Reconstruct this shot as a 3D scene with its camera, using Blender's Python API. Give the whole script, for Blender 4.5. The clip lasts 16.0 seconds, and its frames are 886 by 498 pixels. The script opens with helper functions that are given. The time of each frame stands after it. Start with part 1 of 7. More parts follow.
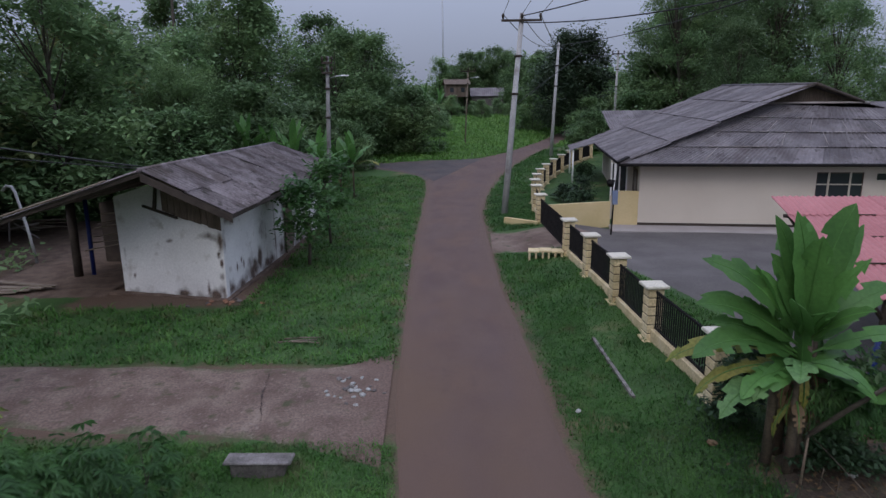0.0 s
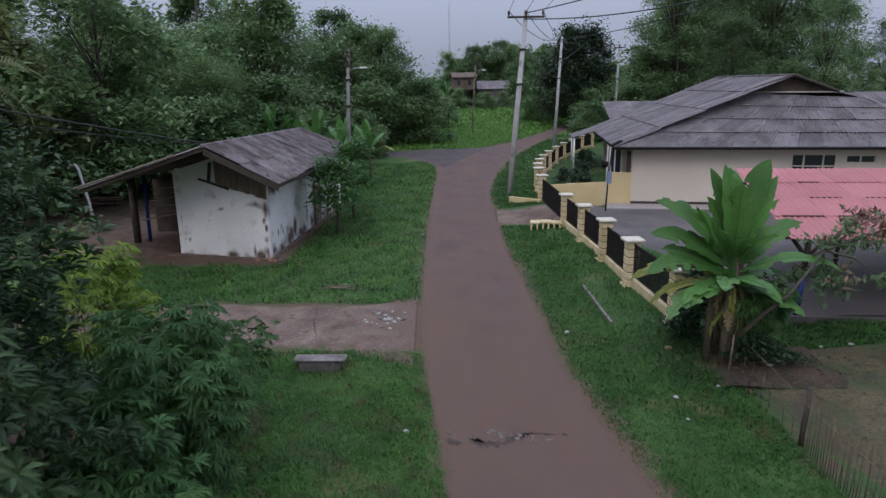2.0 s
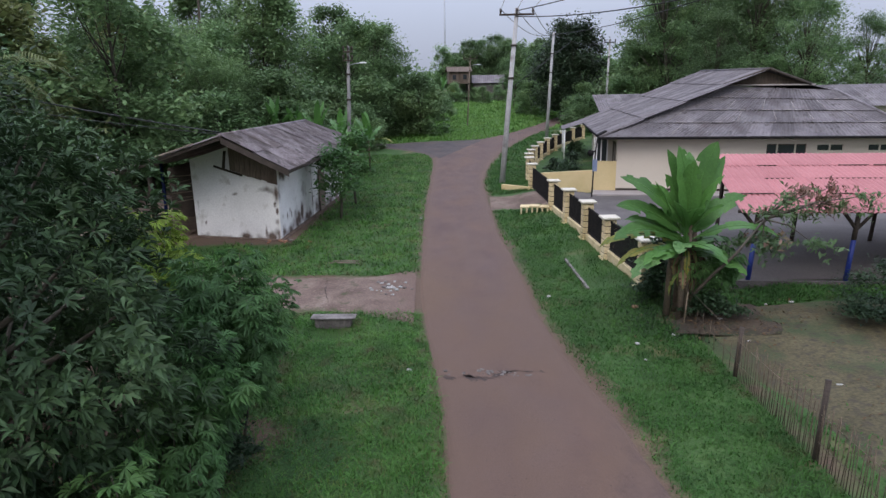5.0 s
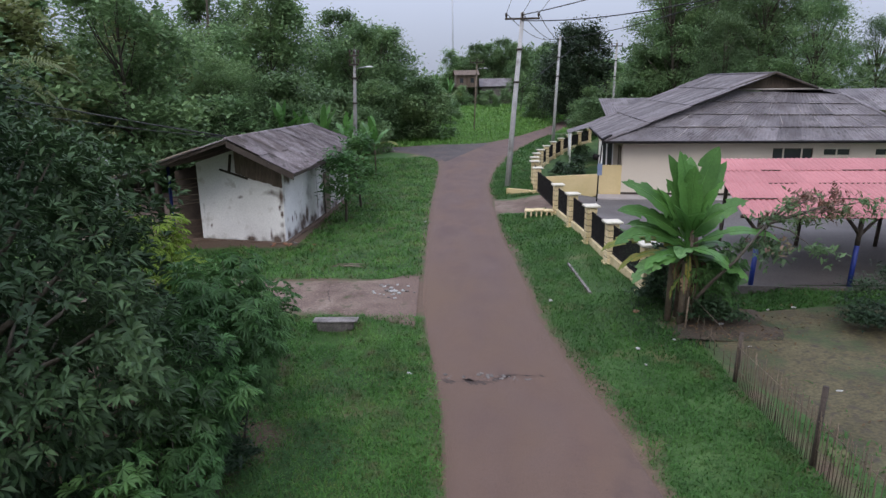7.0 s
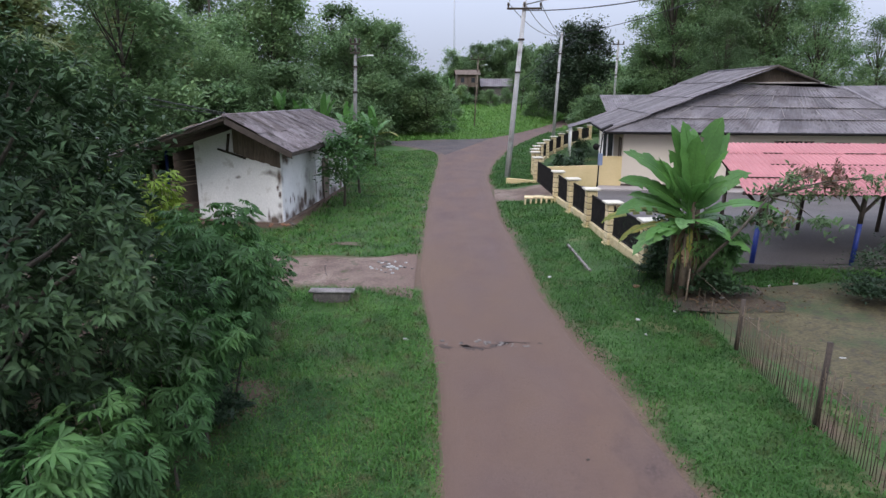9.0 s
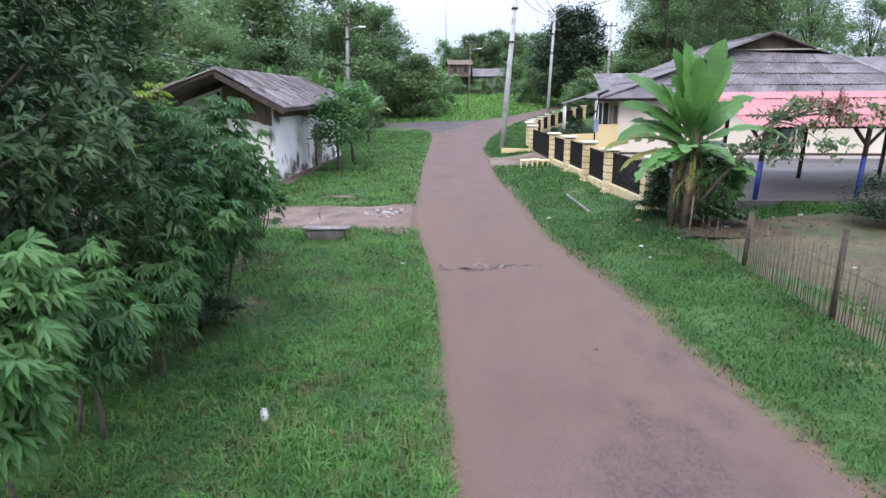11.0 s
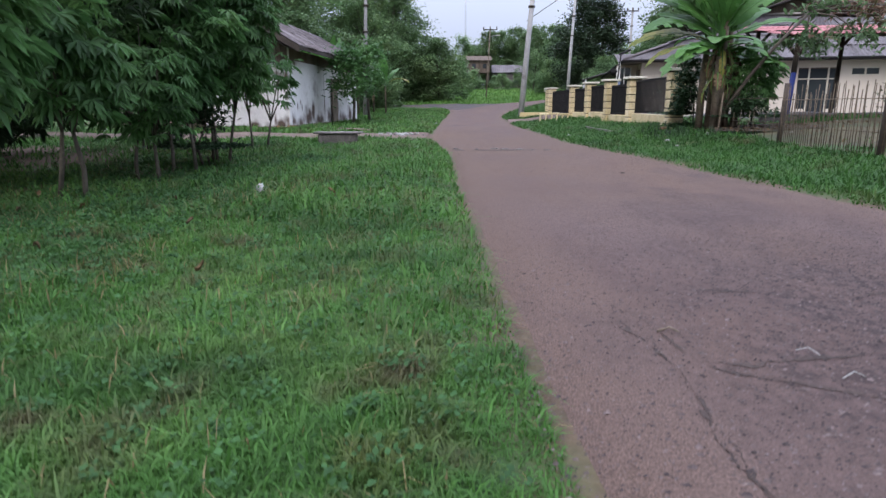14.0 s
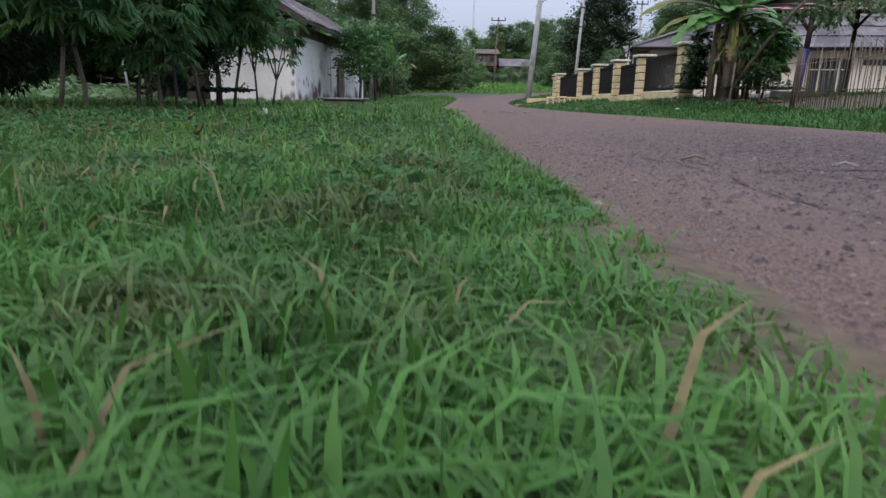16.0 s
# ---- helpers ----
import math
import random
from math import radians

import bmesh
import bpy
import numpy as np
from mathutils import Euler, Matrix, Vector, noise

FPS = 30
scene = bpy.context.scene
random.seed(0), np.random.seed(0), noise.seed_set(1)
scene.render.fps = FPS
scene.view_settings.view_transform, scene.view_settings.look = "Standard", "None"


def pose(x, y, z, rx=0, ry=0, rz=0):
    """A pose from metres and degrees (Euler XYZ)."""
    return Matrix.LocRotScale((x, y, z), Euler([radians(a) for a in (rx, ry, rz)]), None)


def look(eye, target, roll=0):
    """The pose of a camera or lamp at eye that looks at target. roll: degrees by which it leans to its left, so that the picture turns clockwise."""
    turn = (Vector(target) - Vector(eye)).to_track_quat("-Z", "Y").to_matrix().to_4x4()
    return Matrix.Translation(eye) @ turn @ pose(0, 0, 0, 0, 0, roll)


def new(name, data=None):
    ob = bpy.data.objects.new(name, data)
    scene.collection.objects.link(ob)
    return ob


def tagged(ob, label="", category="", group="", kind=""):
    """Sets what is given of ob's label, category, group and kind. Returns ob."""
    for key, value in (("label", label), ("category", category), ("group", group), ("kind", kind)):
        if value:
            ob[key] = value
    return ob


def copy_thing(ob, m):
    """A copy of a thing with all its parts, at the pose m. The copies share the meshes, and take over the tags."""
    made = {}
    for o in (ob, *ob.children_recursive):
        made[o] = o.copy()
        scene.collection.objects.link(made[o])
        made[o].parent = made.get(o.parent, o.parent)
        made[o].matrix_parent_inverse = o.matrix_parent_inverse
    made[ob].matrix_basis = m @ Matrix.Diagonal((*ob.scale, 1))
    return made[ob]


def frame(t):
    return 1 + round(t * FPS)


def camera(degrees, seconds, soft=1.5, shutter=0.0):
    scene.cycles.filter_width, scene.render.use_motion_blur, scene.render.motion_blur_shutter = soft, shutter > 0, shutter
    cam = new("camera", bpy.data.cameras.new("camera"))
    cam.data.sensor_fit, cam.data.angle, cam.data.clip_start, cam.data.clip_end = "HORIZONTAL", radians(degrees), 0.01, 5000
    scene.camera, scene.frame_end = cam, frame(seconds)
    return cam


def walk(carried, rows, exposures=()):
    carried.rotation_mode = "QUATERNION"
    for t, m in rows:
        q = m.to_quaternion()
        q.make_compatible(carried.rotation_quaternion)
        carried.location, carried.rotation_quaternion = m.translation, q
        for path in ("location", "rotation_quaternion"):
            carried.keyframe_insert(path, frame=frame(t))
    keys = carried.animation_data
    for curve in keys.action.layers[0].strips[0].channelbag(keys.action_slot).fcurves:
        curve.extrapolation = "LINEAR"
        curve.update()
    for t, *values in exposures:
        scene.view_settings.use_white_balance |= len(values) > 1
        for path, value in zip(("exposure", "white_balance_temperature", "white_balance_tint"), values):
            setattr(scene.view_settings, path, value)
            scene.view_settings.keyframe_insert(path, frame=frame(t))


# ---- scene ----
cam = camera(71.0, 16.0, soft=1.45, shutter=0.4)
PATH = [
    (0, (0.423, -3.964, 5.686), (0.384, -2.017, 5.232), -0.8),
    (0.5, (0.439, -4.807, 5.618), (0.384, -2.861, 5.161), -1.1),
    (1, (0.364, -5.639, 5.58), (0.306, -3.695, 5.116), -1.0),
    (1.5, (0.268, -6.4, 5.512), (0.21, -4.456, 5.045), -0.9),
    (2, (0.208, -7.134, 5.458), (0.151, -5.191, 4.986), -0.8),
    (2.5, (0.151, -7.708, 5.428), (0.099, -5.767, 4.948), -0.9),
    (3, (0.082, -8.209, 5.383), (0.044, -6.269, 4.896), -1.0),
    (3.5, (0.043, -8.532, 5.3), (0.019, -6.592, 4.813), -0.9),
    (4, (0.079, -8.839, 5.313), (0.052, -6.9, 4.824), -0.9),
    (6.5, (0.458, -9.276, 5.53), (0.388, -7.337, 5.043), -1.0),
    (7, (0.398, -9.235, 5.446), (0.329, -7.295, 4.967), -0.9),
    (7.5, (0.348, -9.194, 5.37), (0.284, -7.254, 4.891), -0.6),
    (8, (0.344, -9.202, 5.134), (0.281, -7.259, 4.663), -0.3),
    (8.5, (0.373, -9.231, 4.897), (0.308, -7.287, 4.433), -0.2),
    (8.7, (0.394, -9.243, 4.813), (0.328, -7.299, 4.347), -0.1),
    (10.8, (0.308, -9.242, 3.31), (0.259, -7.3, 2.834), -0.3),
    (11, (0.298, -9.215, 3.141), (0.254, -7.272, 2.666), -0.5),
    (11.5, (0.221, -9.245, 2.766), (0.185, -7.303, 2.287), -0.2),
    (12, (0.197, -9.267, 2.393), (0.164, -7.326, 1.913), 0.1),
    (12.5, (0.225, -9.294, 1.914), (0.181, -7.348, 1.455), -0.3),
    (13, (0.312, -9.337, 1.527), (0.248, -7.39, 1.074), -0.7),
    (13.5, (0.298, -9.27, 1.144), (0.221, -7.324, 0.691), -0.6),
    (14, (0.335, -9.214, 0.81), (0.236, -7.268, 0.359), -0.2),
    (14.5, (0.338, -9.156, 0.57), (0.228, -7.212, 0.115), 0.5),
    (15, (0.311, -9.173, 0.424), (0.201, -7.23, -0.038), 0.8),
    (15.5, (0.301, -9.212, 0.323), (0.193, -7.27, -0.141), 0.9),
    (16, (0.313, -9.229, 0.209), (0.205, -7.286, -0.255), 1.0),
]
EXPOSURES = [(0, -0.80, 6330, 12), (1.5, -0.66, 6400, 11), (2.5, -0.46, 6550, 10), (3.5, -0.21, 6650, 10), (7, -0.09, 6700, 9), (8.5, 0.0, 6700, 9), (11, 0.77, 6520, 9), (12.5, 0.80, 6500, 10), (13.5, 0.48, 6520, 11), (14.5, 0.13, 6560, 10), (15.5, 0.06, 6650, 9), (16, -0.04, 6650, 9)]
walk(cam, [(t, look(eye, target, roll)) for t, eye, target, roll in PATH], EXPOSURES)

# ---- light: a pale overcast evening sky and a weak wide sun ----
world = bpy.data.worlds.new("overcast_sky")
scene.world = world
world.use_nodes = True
wn = world.node_tree
wn.nodes.clear()
sky = wn.nodes.new("ShaderNodeTexSky")
sky.sky_type, sky.sun_disc = "NISHITA", False
sky.sun_elevation, sky.sun_rotation = radians(38), radians(200)
sky.air_density, sky.dust_density, sky.ozone_density = 1.0, 4.0, 1.5
cloud = wn.nodes.new("ShaderNodeTexNoise")
cloud.inputs["Scale"].default_value, cloud.inputs["Detail"].default_value = 2.2, 4
cramp = wn.nodes.new("ShaderNodeMapRange")
cramp.inputs["From Min"].default_value, cramp.inputs["From Max"].default_value = 0.3, 0.7
cramp.inputs["To Min"].default_value, cramp.inputs["To Max"].default_value = 0.72, 0.95
wn.links.new(cloud.outputs["Fac"], cramp.inputs["Value"])
veil = wn.nodes.new("ShaderNodeMix")
veil.data_type = "RGBA"
veil.inputs[7].default_value = (7.65, 8.5, 11.25, 1)
wn.links.new(cramp.outputs[0], veil.inputs[0])
wn.links.new(sky.outputs[0], veil.inputs[6])
bg = wn.nodes.new("ShaderNodeBackground")
bg.inputs[1].default_value = 0.14
# an overcast sky is brighter overhead than at the horizon
coords, part_z, climb, lift = (wn.nodes.new("ShaderNode" + k) for k in ("TexCoord", "SeparateXYZ", "MapRange", "Mix"))
climb.inputs["From Min"].default_value, climb.inputs["From Max"].default_value = 0.0, 1.0
climb.inputs["To Min"].default_value, climb.inputs["To Max"].default_value = 0.43, 2.1
lift.data_type, lift.blend_type = "RGBA", "MULTIPLY"
lift.inputs[0].default_value = 1.0
wn.links.new(coords.outputs["Generated"], part_z.inputs[0])
wn.links.new(part_z.outputs["Z"], climb.inputs["Value"])
wn.links.new(veil.outputs[2], lift.inputs[6])
wn.links.new(climb.outputs[0], lift.inputs[7])
wn.links.new(lift.outputs[2], bg.inputs[0])
wout = wn.nodes.new("ShaderNodeOutputWorld")
wn.links.new(bg.outputs[0], wout.inputs[0])

sun = new("sun", bpy.data.lights.new("sun", "SUN"))
sun.data.energy, sun.data.angle, sun.data.color = 1.0, radians(25), (1.0, 0.95, 0.9)
sun.matrix_world = look((0, 0, 30), (8, 22, 8))


# ---- materials ----
def material(name, ramp, scale=4.0, rough=0.85, bump=0.3, fine=60.0, stain=None, stain_scale=0.6, stain_at=(0.52, 0.66),
             by_object=0.0, by_island=0.0, metal=0.0, stretch=(1, 1, 1), translucent=0.0, world_space=True, specular=0.3, fine_amount=0.25, rim=None, rim_at=(0.5, 0.1), speckle=(), wear=None, dust=None):
    """A surface with colour that varies at a coarse and a fine scale, with relief."""
    m = bpy.data.materials.new(name)
    m.use_nodes = True
    t = m.node_tree
    t.nodes.clear()
    out, bs = t.nodes.new("ShaderNodeOutputMaterial"), t.nodes.new("ShaderNodeBsdfPrincipled")
    bs.inputs["Roughness"].default_value, bs.inputs["Metallic"].default_value = rough, metal
    bs.inputs["Specular IOR Level"].default_value = specular
    tc, mp = t.nodes.new("ShaderNodeTexCoord"), t.nodes.new("ShaderNodeMapping")
    if world_space:
        geo = t.nodes.new("ShaderNodeNewGeometry")
        t.links.new(geo.outputs["Position"], mp.inputs[0])
    else:
        t.links.new(tc.outputs["Object"], mp.inputs[0])
    mp.inputs["Scale"].default_value = stretch

    def tex(sc, detail=5):
        n = t.nodes.new("ShaderNodeTexNoise")
        n.inputs["Scale"].default_value, n.inputs["Detail"].default_value = sc, detail
        t.links.new(mp.outputs[0], n.inputs["Vector"])
        return n

    def mix(kind, fac, a, b):
        n = t.nodes.new("ShaderNodeMix")
        n.data_type, n.blend_type = "RGBA", kind
        for sock, v in ((n.inputs[0], fac), (n.inputs[6], a), (n.inputs[7], b)):
            if isinstance(v, (float, int)):
                sock.default_value = v
            elif isinstance(v, tuple):
                sock.default_value = (*v[:3], 1)
            else:
                t.links.new(v, sock)
        return n.outputs[2]

    big, small = tex(scale), tex(fine, 3)
    cr = t.nodes.new("ShaderNodeValToRGB")
    while len(cr.color_ramp.elements) < len(ramp):
        cr.color_ramp.elements.new(0.5)
    for i, c in enumerate(ramp):
        cr.color_ramp.elements[i].position = 0.3 + 0.4 * i / max(1, len(ramp) - 1)
        cr.color_ramp.elements[i].color = (*c, 1)
    t.links.new(big.outputs["Fac"], cr.inputs[0])
    grain = t.nodes.new("ShaderNodeMapRange")
    grain.inputs["From Min"].default_value, grain.inputs["From Max"].default_value = 0.3, 0.7
    grain.inputs["To Min"].default_value, grain.inputs["To Max"].default_value = 1 - fine_amount, 1 + fine_amount
    t.links.new(small.outputs["Fac"], grain.inputs["Value"])
    col = mix("MULTIPLY", 1.0, cr.outputs[0], grain.outputs[0])
    if stain:
        st = tex(stain_scale, 8)
        sr = t.nodes.new("ShaderNodeMapRange")
        sr.inputs["From Min"].default_value, sr.inputs["From Max"].default_value = stain_at
        t.links.new(st.outputs["Fac"], sr.inputs["Value"])
        col = mix("MIX", sr.outputs[0], col, stain)
    for tone, sc, lo, hi in speckle:  # further layers of worn or gritty spots
        st, sr = tex(sc, 7), t.nodes.new("ShaderNodeMapRange")
        sr.inputs["From Min"].default_value, sr.inputs["From Max"].default_value = lo, hi
        t.links.new(st.outputs["Fac"], sr.inputs["Value"])
        col = mix("MIX", sr.outputs[0], col, tone)
    if rim:  # dirt that creeps in from the edge of a sheet, with a ragged border
        at, rn, ad, rr = (t.nodes.new("ShaderNode" + k) for k in ("Attribute", "TexNoise", "Math", "MapRange"))
        at.attribute_name = "rim"
        rn.inputs["Scale"].default_value, rn.inputs["Detail"].default_value = 2.2, 7
        t.links.new(mp.outputs[0], rn.inputs["Vector"])
        ad.operation = "MULTIPLY_ADD"
        ad.inputs[1].default_value = 0.9
        t.links.new(rn.outputs["Fac"], ad.inputs[0])
        t.links.new(at.outputs["Fac"], ad.inputs[2])
        rr.inputs["From Min"].default_value, rr.inputs["From Max"].default_value = 0.45 + rim_at[0], 0.45 + rim_at[1]
        t.links.new(ad.outputs[0], rr.inputs["Value"])
        col = mix("MIX", rr.outputs[0], col, mix("MULTIPLY", 1.0, rim, grain.outputs[0]))
    if dust:  # a film of dirt carried onto the sheet, with a cloudy border
        at, rn, ad, rr = (t.nodes.new("ShaderNode" + k) for k in ("Attribute", "TexNoise", "Math", "MapRange"))
        at.attribute_name = "dust"
        rn.inputs["Scale"].default_value, rn.inputs["Detail"].default_value = 1.1, 9
        t.links.new(mp.outputs[0], rn.inputs["Vector"])
        ad.operation = "MULTIPLY_ADD"
        ad.inputs[1].default_value = 0.9
        t.links.new(rn.outputs["Fac"], ad.inputs[0])
        t.links.new(at.outputs["Fac"], ad.inputs[2])
        rr.inputs["From Min"].default_value, rr.inputs["From Max"].default_value = 0.5, 1.25
        t.links.new(ad.outputs[0], rr.inputs["Value"])
        col = mix("MIX", rr.outputs[0], col, mix("MULTIPLY", 1.0, dust, grain.outputs[0]))
    if wear:  # gravel laid bare where the sheet is worn, with a ragged border
        at, rn, ad, rr = (t.nodes.new("ShaderNode" + k) for k in ("Attribute", "TexNoise", "Math", "MapRange"))
        at.attribute_name = "wear"
        rn.inputs["Scale"].default_value, rn.inputs["Detail"].default_value = 3.0, 10
        t.links.new(mp.outputs[0], rn.inputs["Vector"])
        ad.operation = "MULTIPLY_ADD"
        ad.inputs[1].default_value = 1.3
        t.links.new(rn.outputs["Fac"], ad.inputs[0])
        t.links.new(at.outputs["Fac"], ad.inputs[2])
        rr.inputs["From Min"].default_value, rr.inputs["From Max"].default_value = 0.85, 1.5
        t.links.new(ad.outputs[0], rr.inputs["Value"])
        grit = tex(26, 8)
        gr = t.nodes.new("ShaderNodeMapRange")
        gr.inputs["From Min"].default_value, gr.inputs["From Max"].default_value = 0.38, 0.66
        t.links.new(grit.outputs["Fac"], gr.inputs["Value"])
        col = mix("MIX", rr.outputs[0], col, mix("MIX", gr.outputs[0], wear[0], wear[1]))
    for amount, node, socket in ((by_object, "ShaderNodeObjectInfo", "Random"), (by_island, "ShaderNodeNewGeometry", "Random Per Island")):
        if amount:
            r = t.nodes.new(node)
            mr = t.nodes.new("ShaderNodeMapRange")
            mr.inputs["To Min"].default_value, mr.inputs["To Max"].default_value = 1 - amount, 1 + amount
            t.links.new(r.outputs[socket], mr.inputs["Value"])
            col = mix("MULTIPLY", 1.0, col, mr.outputs[0])
    t.links.new(col, bs.inputs["Base Color"])
    if bump:
        bp = t.nodes.new("ShaderNodeBump")
        bp.inputs["Strength"].default_value, bp.inputs["Distance"].default_value = bump, 0.02
        t.links.new(small.outputs["Fac"], bp.inputs["Height"])
        t.links.new(bp.outputs[0], bs.inputs["Normal"])
    if translucent:
        tl, ms = t.nodes.new("ShaderNodeBsdfTranslucent"), t.nodes.new("ShaderNodeMixShader")
        t.links.new(col, tl.inputs[0])
        ms.inputs[0].default_value = translucent
        t.links.new(bs.outputs[0], ms.inputs[1])
        t.links.new(tl.outputs[0], ms.inputs[2])
        t.links.new(ms.outputs[0], out.inputs[0])
    else:
        t.links.new(bs.outputs[0], out.inputs[0])
    return m


